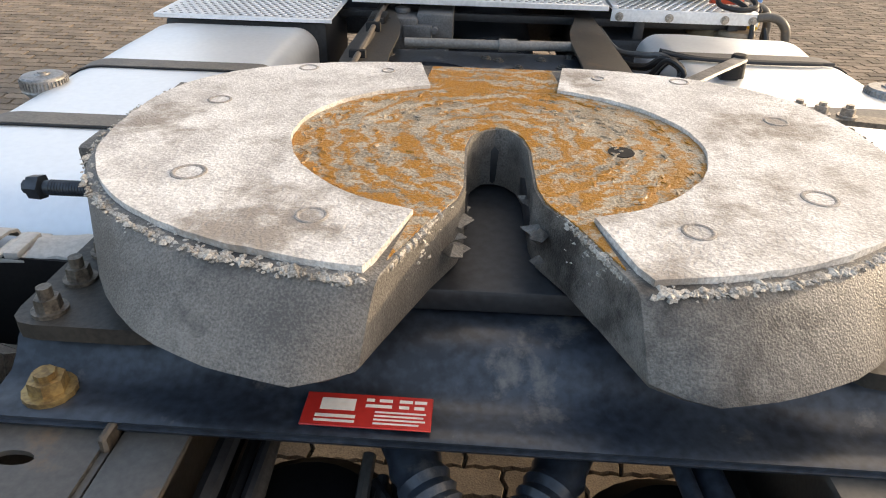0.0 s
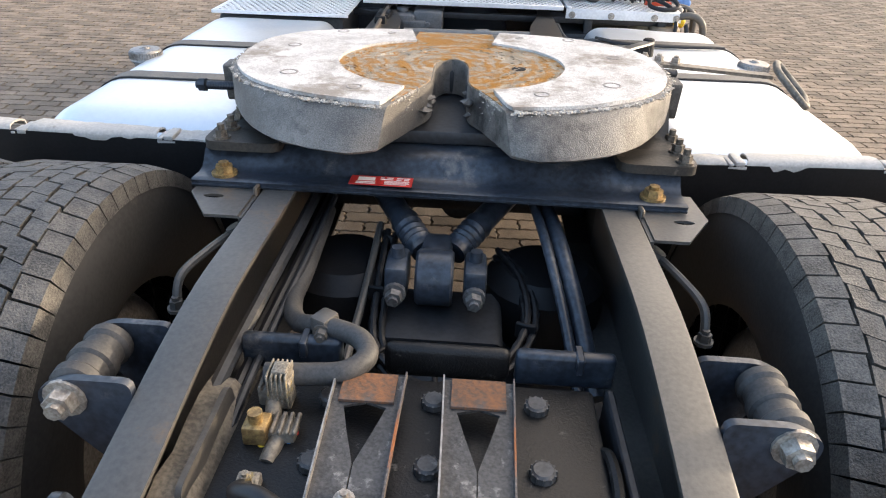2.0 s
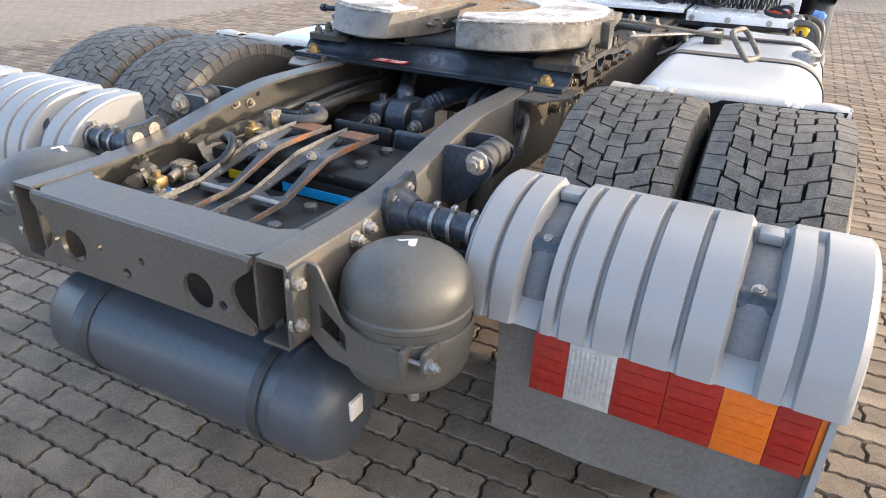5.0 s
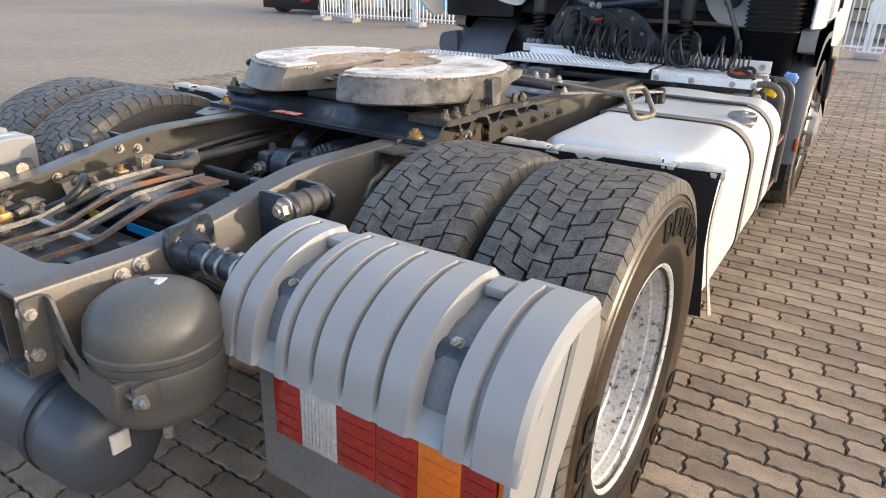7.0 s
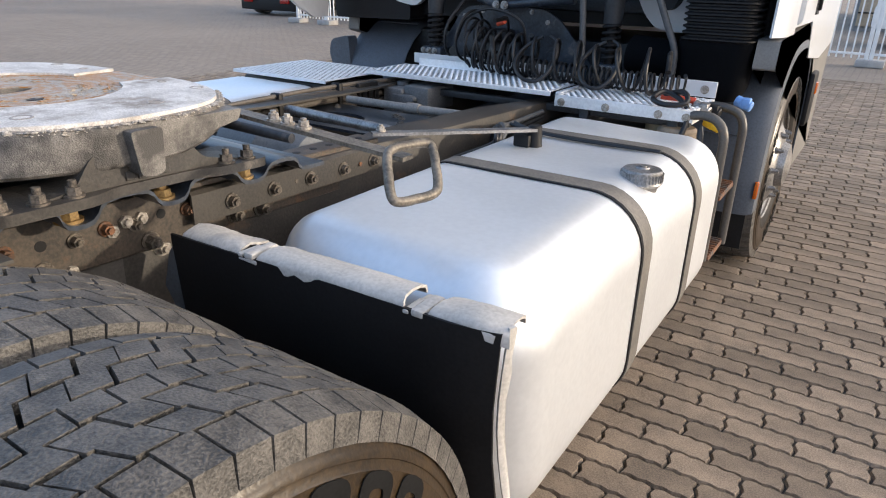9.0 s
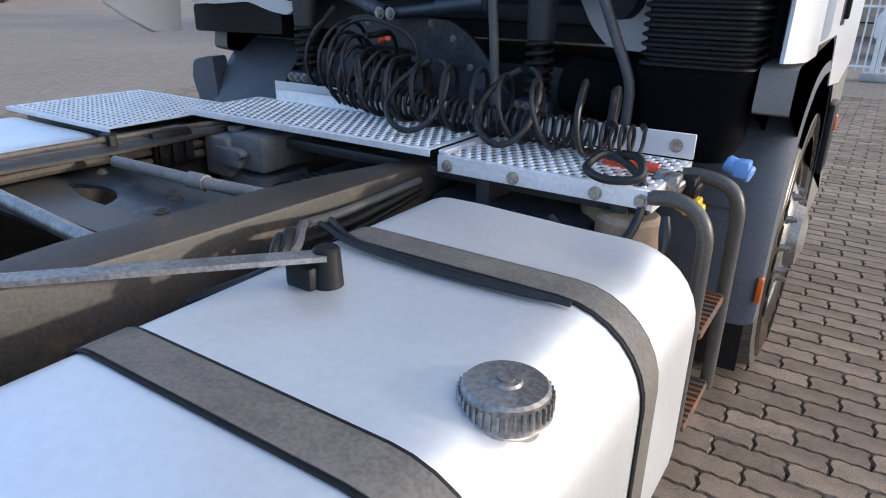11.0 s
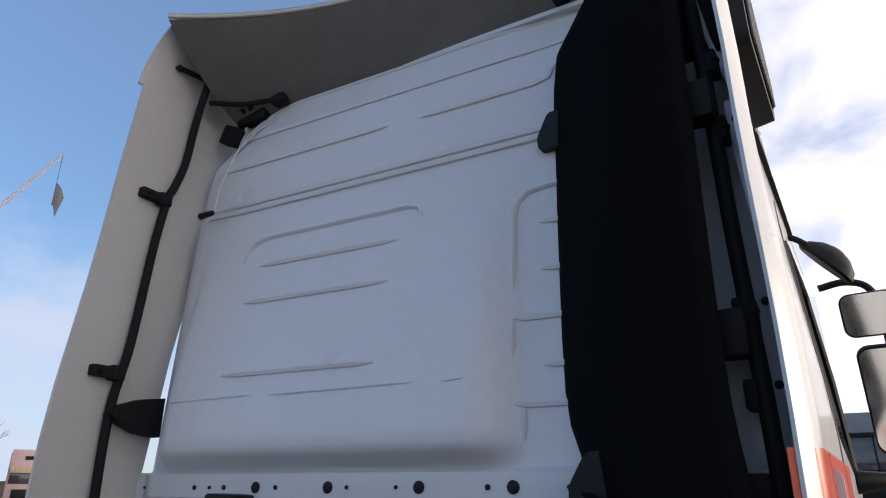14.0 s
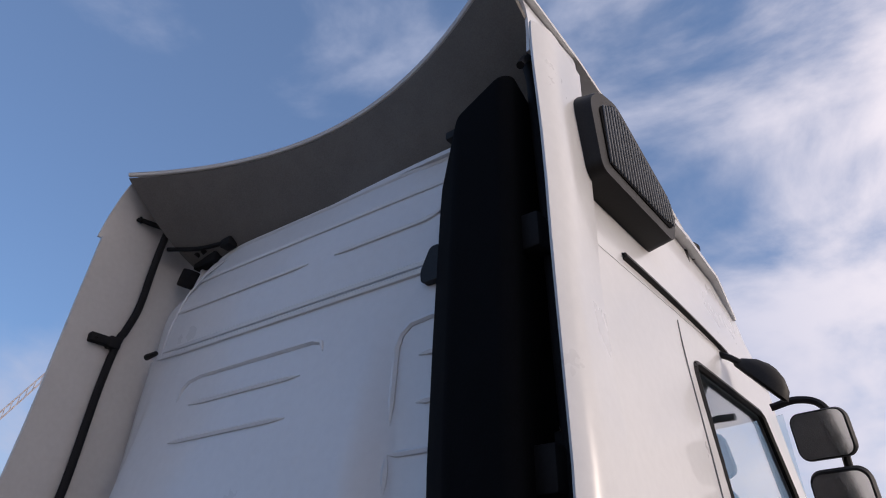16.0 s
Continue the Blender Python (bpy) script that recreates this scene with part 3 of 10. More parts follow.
# ---- corrugated mounting plate ----
mount = thing("mounting_plate", (0, 0.35, 0.907), "dark blue-grey corrugated steel mounting plate bolted across the rails", "mounting plate")
prof = [(-0.036, 0.914), (-0.034, 0.921), (0.022, 0.922), (0.06, 0.958), (0.135, 0.962), (0.158, 0.925), (0.205, 0.924), (0.235, 0.957), (0.315, 0.957), (0.345, 0.925), (0.395, 0.924), (0.425, 0.957), (0.515, 0.957), (0.55, 0.925), (0.60, 0.924), (0.63, 0.951), (0.70, 0.951), (0.725, 0.924), (0.80, 0.922)]
sm = spline([(0, p[0], p[1]) for p in prof], 3)
bm = B()
rings = []
for x in (-0.512, -0.505, -0.2, 0.15, 0.462, 0.47):
    inset = 0.012 if x in (-0.512, 0.47) else 0.0
    rings.append([Vector((x, q.y, q.z)) for q in sm] + [Vector((x, q.y, q.z - 0.009)) for q in reversed(sm)])
loft(bm, rings)
part("corrugated_sheet", bm, M_BLUE, mount)
for x, ylist in ((0.437, (0.0, 0.181, 0.37, 0.574)), (-0.455, (0.0, 0.181, 0.37, 0.574))):
    for y in ylist:
        bm = B()
        bolt(bm, (x - (0.03 if y == 0 and x > 0 else 0), y - 0.005, 0.9225), (0, 0, 1), 0.019, 0.014)
        part("bolt", bm, M_BRASS, mount, "yellow zinc bolt")
# thin feet that carry the plate on the rails
for s in (-1, 1):
    bm = B()
    box(bm, min(s * 0.31, s * 0.372), max(s * 0.31, s * 0.372), -0.02, 0.79, 0.9045, 0.915)
    part("rail_packing", bm, M_DARK, mount)
    # slotted angle brackets beside the rails at the rear edge
    bm = B()
    o = s * 0.382
    pl = [(o, -0.155), (o, 0.05), (s * 0.50, 0.05), (s * 0.505, -0.06), (s * 0.445, -0.155)]
    prism(bm, pl, "z", 0.898, 0.904, holes=[ring2(s * 0.445, -0.025, 0.02, 14, 0.009), ring2(s * 0.455, -0.075, 0.02, 14, 0.009)])
    prism(bm, [(-0.155, 0.80), (-0.155, 0.90), (0.05, 0.90), (0.05, 0.80)], "x", s * 0.3745, s * 0.3815)
    part("angle_bracket", bm, M_FRAME, mount, "grey angle bracket with slots")
# red type plate
bm = B()
box(bm, -0.198, -0.072, -0.0385, -0.036, 0.905, 0.918)
tagp = B()
box(tagp, -0.198, -0.072, -0.033, 0.012, 0.9255, 0.9275, 0.0008, 1)
bm.free()
tag = part("type_plate", tagp, M_TAG, mount, "red maker's plate with pale print")
bars = [(-0.182, -0.148, -0.012, 0.004), (-0.138, -0.130, 0.002, 0.006), (-0.125, -0.112, 0.002, 0.006), (-0.105, -0.092, 0.002, 0.006), (-0.090, -0.078, 0.002, 0.006),
        (-0.138, -0.112, -0.006, -0.002), (-0.105, -0.095, -0.006, -0.002), (-0.090, -0.080, -0.006, -0.002), (-0.185, -0.146, -0.022, -0.018), (-0.185, -0.146, -0.028, -0.025),
        (-0.128, -0.078, -0.013, -0.011), (-0.128, -0.080, -0.018, -0.016), (-0.128, -0.078, -0.023, -0.021), (-0.128, -0.084, -0.028, -0.026)]
bm = B()
for a, b, c, d in bars:
    box(bm, a, b, c, d, 0.9272, 0.9279)
part("print", bm, M_PRINT, tag, "pale printed fields", smooth=0)

# ---- fifth wheel ----
STAND[0] = LEVEL
FX, FY, FTOP = 0.0, 0.345, 1.168
fifth = thing("fifth_wheel_coupling", (FX, FY, 1.04), "frosted greasy cast iron fifth wheel with a rusty grease centre", "fifth wheel")


def lump(bm, c, r, rnd):
    """A small uneven crumb of ten faces."""
    a0, sx, sy, sz = rnd.uniform(0, 6.3), rnd.uniform(0.7, 2.2), rnd.uniform(0.7, 1.6), rnd.uniform(0.5, 1.0)
    ring_ = []
    for k in range(5):
        a = 2 * math.pi * k / 5
        x, y, e_ = sx * math.cos(a), sy * math.sin(a), r * rnd.uniform(0.75, 1.2)
        ring_.append(bm.verts.new((c[0] + e_ * (x * math.cos(a0) - y * math.sin(a0)), c[1] + e_ * (x * math.sin(a0) + y * math.cos(a0)), c[2] + r * rnd.uniform(-0.2, 0.2))))
    hi, lo = bm.verts.new((c[0], c[1], c[2] + r * sz)), bm.verts.new((c[0], c[1], c[2] - r * sz))
    for k in range(5):
        bm.faces.new((ring_[k], ring_[(k + 1) % 5], hi))
        bm.faces.new((ring_[(k + 1) % 5], ring_[k], lo))


def rim_point(ang, d=0.0):
    """Rim of the coupling plate, d outside the wear plates: blunt oval, a little longer to the rear."""
    ca, sn = math.cos(ang), math.sin(ang)
    a_, b_, q = (0.487 + d, 0.312 + d, 2.8) if sn > 0 else (0.487 + d, 0.335 + d, 2.3)
    r_ = ((abs(ca) / a_) ** q + (abs(sn) / b_) ** q) ** (-1 / q)
    return FX + r_ * ca, FY + r_ * sn


def fw_rim(d, half, n=84):
    """Rim from the right horn round the front to the left horn; half is the throat's half opening angle."""
    return [rim_point(radians(-90 + half + (360 - 2 * half) * k / n), d) for k in range(n + 1)]


def throat(w1, y0, slack=0.0):
    """Left horn into the throat and out along the right horn."""
    left = [(w1 + slack, y0), (0.095 + slack, 0.062), (0.072 + slack, 0.115), (0.045 + slack, 0.165), (0.038 + slack, 0.20), (0.038 + slack, 0.31), (0.031 + slack, 0.348), (0.017, 0.370 + slack)]
    return [(FX - x, y) for x, y in left] + [(FX, 0.377 + slack)] + [(FX + x, y) for x, y in left[::-1]]


def horn_ramp(y):
    t = min(1.0, max(0.0, (0.20 - y) / 0.16))
    return t * t * (3 - 2 * t)


# height below the top, overhang beyond the wear plates, rearward slope of the horns, half width of the horn gap
levels = [(0.0075, 0.003, 0.0, 0.112), (0.0085, 0.010, 0.0, 0.113), (0.013, 0.0135, 0.004, 0.115), (0.028, 0.0145, 0.018, 0.118), (0.050, 0.0150, 0.038, 0.122), (0.072, 0.0155, 0.056, 0.126), (0.081, 0.0155, 0.062, 0.127), (0.087, 0.011, 0.059, 0.128), (0.088, -0.02, 0.03, 0.135)]
bm = B()
rings = []
for dz, d, slope, w1 in levels:
    rim = [(x, y - slope * horn_ramp(y) * (0.42 + 0.58 * smoothstep(0.115, 0.185, abs(x - FX)))) for x, y in fw_rim(d, 20.5 if dz < 0.02 else 21.0)]
    loop_ = rim + throat(w1, rim[-1][1] + 0.004)
    rr = []
    for (x, y) in loop_:
        lift = 0.058 * max(0.0, min(1.0, (y - 0.38) / 0.24)) ** 1.5 * smoothstep(0.02, 0.09, dz)
        nz_ = noise.noise((x * 38, y * 38, dz * 60)) * 0.0016 + noise.noise((x * 120, y * 120, dz * 200)) * 0.0008
        rr.append(Vector((x, y + nz_, FTOP - dz + lift + nz_)))
    rings.append(rr)
vs = [[bm.verts.new(q) for q in rg] for rg in rings]
for a, b in zip(vs, vs[1:]):
    for k in range(len(a)):
        bm.faces.new((a[k], a[(k + 1) % len(a)], b[(k + 1) % len(a)], b[k]))
for lp in (vs[0], vs[-1]):
    es = [bm.edges.get((lp[k], lp[(k + 1) % len(lp)])) for k in range(len(lp))]
    bmesh.ops.triangle_fill(bm, use_beauty=True, edges=es)
body = part("top_plate", bm, M_CAST, fifth, "cast top plate with greasy frosted flanks", smooth=35)


def bed(ang, r=1.0):
    """Edge of the bare greased centre."""
    sn = math.sin(ang)
    return FX + 0.260 * r * math.cos(ang), 0.335 + (0.215 if sn > 0 else 0.226) * r * sn


# grease-covered centre, a shallow rough bed of its own
bm = B()
half_bed = [bed(radians(-63 + 128 * k / 30)) for k in range(31)]
gl = [(FX + 0.108, 0.04), (FX + 0.092, 0.122)] + half_bed + [(FX + 0.10, 0.655), (FX - 0.10, 0.655)] + [(2 * FX - x, y) for x, y in half_bed[::-1]] + [(FX - 0.092, 0.122), (FX - 0.108, 0.04)] + throat(0.099, 0.052, 0.003)[1:-1]
prism(bm, gl, "z", FTOP - 0.012, FTOP - 0.0055)
part("grease_bed", bm, M_GREASE, body, "rust-orange grease swirled over the bare centre")
# ridges of grease pushed up in arcs and smears
bm = B()
rnd = random.Random(14)
for k in range(210):
    right = rnd.random() < 0.62
    if right:
        a0, rr_ = rnd.uniform(-0.95, 1.35), rnd.choice((rnd.uniform(0.55, 0.72), rnd.uniform(0.80, 0.98)))
    else:
        a0, rr_ = rnd.uniform(1.9, 4.0), rnd.choice((rnd.uniform(0.45, 0.7), rnd.uniform(0.86, 0.985)))
    ln = rnd.uniform(0.03, 0.16)
    pts = []
    for q in range(5):
        x, y = bed(a0 + ln * (q / 4 - 0.5), rr_ + 0.012 * math.sin(q * 1.3 + k))
        if math.hypot(x - FX, (y - 0.335) * 0.6) < 0.055:
            x += 0.06 * (1 if x > FX else -1)
        pts.append((x, y, FTOP - 0.0058))
    w_ = rnd.uniform(0.0008, 0.0024)
    tube(bm, pts, w_, 5, 2, radii=lambda u: w_ * (0.25 + math.sin(math.pi * u)))
tagged(part("grease_ridge", bm, M_GREASE, body), "raised smears of orange grease", "", "", "stuff")
# two wear plates on top
for s in (-1, 1):
    rim = [rim_point(radians(-90 + 16.5 + 142 * k / 60)) for k in range(61)]
    rim = [(x, y) for x, y in rim if x - FX > 0.118]
    inner = [bed(radians(62 - 121 * k / 28)) for k in range(29)]
    loop_ = rim + [(FX + 0.118, 0.652), (FX + 0.098, 0.535)] + inner + [(FX + 0.092, 0.126), (FX + 0.117, 0.036)]
    loop_ = [(FX + s * (x - FX), y) for x, y in loop_]
    bm = B()
    prism(bm, loop_, "z", FTOP - 0.0085, FTOP)
    for v in bm.verts:
        e_ = 0.0022 * noise.noise((v.co.x * 45, v.co.y * 45, s))
        v.co.x += e_
        v.co.y += 0.0022 * noise.noise((v.co.x * 45, v.co.y * 45, 5 + s))
        if v.co.z > FTOP - 0.002 and s > 0 and v.co.x > 0.25 and v.co.y < 0.12:
            v.co.z += 0.003 * noise.noise((v.co.x * 20, v.co.y * 20, 2))
    wp = part("wear_plate", bm, M_WEAR, fifth, "frosted pale grey wear plate, scratched")
    for (x, y, r_) in ((0.345, 0.191, 0.020), (0.19, 0.105, 0.017), (0.39, 0.43, 0.017), (0.30, 0.60, 0.016), (0.17, 0.60, 0.011)):
        bm = B()
        revolve(bm, [(0.0, -0.0002), (r_ * 0.72, 0.0), (r_ * 0.8, 0.0011), (r_ * 0.9, 0.0014), (r_, 0.0006), (r_ * 1.02, -0.001)], (FX + s * x, y, FTOP), "z", 22)
        part("screw_dimple", bm, M_SCREW, wp, "worn countersunk screw")
bm = B()
cyl(bm, (0.154, 0.310, FTOP - 0.0058), (0.154, 0.310, FTOP - 0.0045), 0.0165, seg=18)
part("grease_hole", bm, M_BLACK, body, "dark grease hole")
# rough crusts of pale grease along the rim and the throat
bm = B()
rnd = random.Random(4)
for k in range(2300):
    if k < 1800:
        ang = radians(-90 + rnd.choice((-1, 1)) * (22 + 110 * rnd.random() ** 1.7))
        d = rnd.choice((0.002, 0.006, 0.012, 0.0135)) + rnd.uniform(-0.002, 0.0015)
        p, z = rim_point(ang, d), FTOP - (0.008 if d < 0.015 else 0.011) - 0.008 * rnd.random() ** 3
        r_ = rnd.uniform(0.0009, 0.0030) * (2.0 if rnd.random() < 0.08 else 1.0)
    else:
        side, t = rnd.choice((-1, 1)), rnd.random()
        p = (FX + side * (0.052 + 0.058 * t + 0.004 * rnd.random()), 0.165 - 0.13 * t)
        z = FTOP - 0.009 - 0.045 * rnd.random() ** 2.5
        r_ = rnd.uniform(0.001, 0.0038)
    lump(bm, (p[0] + rnd.uniform(-0.003, 0.003), p[1] + rnd.uniform(-0.003, 0.003), z), r_, rnd)
tagged(part("grease_crumb", bm, M_FROST, body), "dried crumbs of pale grease", "", "", "stuff")
# ragged ridge of old grease squeezed out below the plates, and along the throat
for s in (-1, 1):
    bm = B()
    for lo_, hi_, dd in ((20, 66, 0.009), (70, 138, 0.006)):
        pts = []
        for k in range(70):
            ang = lo_ + (hi_ - lo_) * k / 69
            x, y = rim_point(radians(-90 + s * ang), dd + 0.004 * noise.noise((k * 0.35, s, lo_)))
            pts.append((x, y, FTOP - 0.0115 + 0.004 * noise.noise((k * 0.6, 4.0, s))))
        tube(bm, pts, 0.004, 6, 3, radii=lambda u: 0.0042 + 0.0032 * noise.noise((u * 60, s * 3.0, lo_)))
    part("grease_crust", bm, M_FROST, body, "ragged pale crust of grease below the wear plate")
    bm = B()
    pts = [(FX + s * (0.050 + 0.060 * t + 0.003 * noise.noise((t * 30, s, 1.0))), 0.175 - 0.145 * t, FTOP - 0.010 - 0.003 * t) for t in [k / 40 for k in range(41)]]
    tube(bm, pts, 0.004, 6, 3, radii=lambda u: 0.0045 + 0.004 * noise.noise((u * 45, s * 7.0, 2.0)))
    part("grease_crust", bm, M_FROST, body, "ragged crust of grease along the throat")
# locking jaw and dark pocket in the throat
bm = B()
box(bm, FX - 0.06, FX + 0.06, 0.375, 0.45, 1.075, 1.14, 0.01)
box(bm, FX - 0.085, FX - 0.034, 0.21, 0.375, 1.085, 1.125, 0.012)
box(bm, FX + 0.034, FX + 0.085, 0.21, 0.375, 1.085, 1.125, 0.012)
part("locking_jaw", bm, M_DARK, fifth, "dark greasy locking jaw in the throat")
for s in (-1, 1):
    rnd = random.Random(30 + s)
    for k in range(9):
        bm = B()
        lump(bm, (FX + s * (0.042 + 0.012 * rnd.random()), 0.135 + 0.016 * k, 1.118 + rnd.uniform(-0.012, 0.012)), rnd.uniform(0.008, 0.014), rnd)
        part("grease_lump", bm, M_CAST, body, "lump of old grease in the throat")
bm = B()
box(bm, FX - 0.14, FX + 0.13, 0.12, 0.60, 1.045, 1.075, 0.006)
part("under_plate", bm, M_DARK, fifth, "dark greasy plate under the throat")
# cast lugs on the flanks that take the bearings
for s in (-1, 1):
    bm = B()
    prism(bm, round_poly([(0.285, 1.15), (0.295, 1.066), (0.325, 1.060), (0.345, 1.066), (0.35, 1.15)], 0.008, 2), "x", FX + s * 0.47, FX + s * 0.524)
    prism(bm, round_poly([(0.35, 1.152), (0.352, 1.09), (0.43, 1.105), (0.55, 1.128), (0.56, 1.15)], 0.006, 2), "x", FX + s * 0.44, FX + s * 0.497)
    part("bearing_lug", bm, M_CAST, fifth, "cast bearing lug on the flank")
STAND[0] = TRUCK
# pedestals: saddle bracket with a raised mark, on three studs
for s in (-1, 1):
    bm = B()
    x0 = FX + s * 0.425
    pl = round_poly([(0.10, 0.958), (0.115, 0.975), (0.18, 0.985), (0.215, 1.035), (0.255, 1.055), (0.285, 1.05), (0.295, 1.0), (0.35, 1.0), (0.362, 1.045), (0.40, 1.05), (0.45, 0.995), (0.50, 0.985), (0.56, 0.975), (0.57, 0.958)], 0.014, 3)
    prism(bm, pl, "x", x0 - 0.045, x0 + 0.045)
    prism(bm, round_poly([(x0 - 0.085, 0.03), (x0 + 0.075, 0.03), (x0 + 0.075, 0.20), (x0 + 0.052, 0.25), (x0 + 0.052, 0.42), (x0 + 0.075, 0.47), (x0 + 0.075, 0.60), (x0 - 0.085, 0.60)], 0.03, 3), "z", 0.957, 0.976)
    cyl(bm, (x0 - 0.05, 0.325, 1.045), (x0 + 0.05, 0.325, 1.045), 0.030, seg=20, bevel=0.004)
    ped = part("pedestal", bm, M_PED, fifth, "cast bearing bracket")
    bm = B()
    for q in range(4):
        box(bm, x0 + s * 0.046 - 0.002, x0 + s * 0.046 + 0.002, 0.275 + 0.025 * q, 0.293 + 0.025 * q, 0.981, 0.999, 0.0015, 1)
    part("cast_plate", bm, M_PED, ped, "raised cast maker's mark, plain bars")
    for y in (0.055, 0.115, 0.175, 0.50, 0.555):
        bm = B()
        bolt(bm, (x0 + s * 0.05, y, 0.976), (0, 0, 1), 0.0135, 0.014)
        cyl(bm, (x0 + s * 0.05, y, 0.985), (x0 + s * 0.05, y, 1.006), 0.0075, seg=10)
        part("bolt", bm, M_STUD, ped)
# side bolt
STAND[0] = LEVEL
bm = B()
cyl(bm, (-0.47, 0.235, 1.118), (-0.545, 0.235, 1.118), 0.009, seg=14)
for k in range(14):
    cyl(bm, (-0.49 - 0.0036 * k, 0.235, 1.118), (-0.4918 - 0.0036 * k, 0.235, 1.118), 0.0098, seg=14)
bolt(bm, (-0.545, 0.235, 1.118), (-1, 0, 0), 0.016, 0.014, False)
part("adjusting_bolt", bm, M_BLUE, fifth, "dark adjusting bolt at the side")
STAND[0] = TRUCK

# ---- release handle with its long flat arm and ring grip ----
STAND[0] = LEVEL
handle = thing("release_handle", (0.45, 0.62, 1.1), "long flat steel release handle with a bent ring grip", "release handle")
bm = B()
a0, a1 = Vector((0.20, 0.615, 1.140)), Vector((0.872, 0.648, 1.088))
side = Vector((-(a1.y - a0.y), a1.x - a0.x, 0)).normalized() * 0.019
loft(bm, [[p + side, p - side, p - side - Vector((0, 0, 0.009)), p + side - Vector((0, 0, 0.009))] for p in (a0, a0.lerp(a1, 0.5), a1)])
part("flat_arm", bm, M_DUSTY, handle, "worn flat arm, bare at its end")
bm = B()
gc, ga, gb = Vector((0.915, 0.605, 1.074)), Vector((0.035, -0.037, -0.0385)), Vector((0.018, 0.052, 0.001))
tube(bm, [gc + ga * max(-1, min(1, 1.25 * math.cos(a))) + gb * max(-1, min(1, 1.25 * math.sin(a))) for a in [2 * math.pi * k / 16 for k in range(17)]], 0.0095, seg=10, steps=4)
part("ring_grip", bm, M_DUSTY, handle, "bent round-bar grip")
for f_ in (0.47, 0.53, 0.60):
    bm = B()
    bolt(bm, a0.lerp(a1, f_), (0, 0, 1), 0.012, 0.012)
    part("bolt", bm, M_BOLT, handle)
bm = B()
cyl(bm, (0.22, 0.57, 1.112), (0.60, 0.60, 1.092), 0.011, seg=12)
part("return_spring_tube", bm, M_DARK, handle)
bm = B()
box(bm, 0.20, 0.235, 0.57, 0.66, 1.03, 1.132, 0.004)
part("pivot_lug", bm, M_PED, handle, "greasy pivot lug")
STAND[0] = LEVEL
lever = thing("second_lever", (0.62, 1.2, 0.96), "flat worn steel lever lying over the tank", "lever")
bm = B()
p0, p1 = Vector((0.42, 1.085, 0.995)), Vector((0.750, 1.482, 0.985))
w = Vector((p1.y - p0.y, p0.x - p1.x, 0)).normalized() * 0.017
loft(bm, [[p + w, p - w, p - w - Vector((0, 0, 0.009)), p + w - Vector((0, 0, 0.009))] for p in (p0, p1)])
part("flat_bar", bm, M_STEEL, lever)
bm = B()
bolt(bm, p0 + Vector((0.01, 0.03, 0)), (0, 0, 1), 0.011, 0.01)
part("bolt", bm, M_BOLT, lever)
bm = B()
cyl(bm, (0.745, 1.49, 0.915), (0.745, 1.49, 0.992), 0.026, 0.022, seg=16, bevel=0.004)
box(bm, 0.69, 0.745, 1.45, 1.50, 0.925, 0.965, 0.006)
part("tank_sender", bm, M_BLACK, lever, "black ribbed sender cap under the lever")

# ---- wheels ----
AXLE_Y, AXLE_Z, TYRE_R = -0.165, 0.524, 0.520


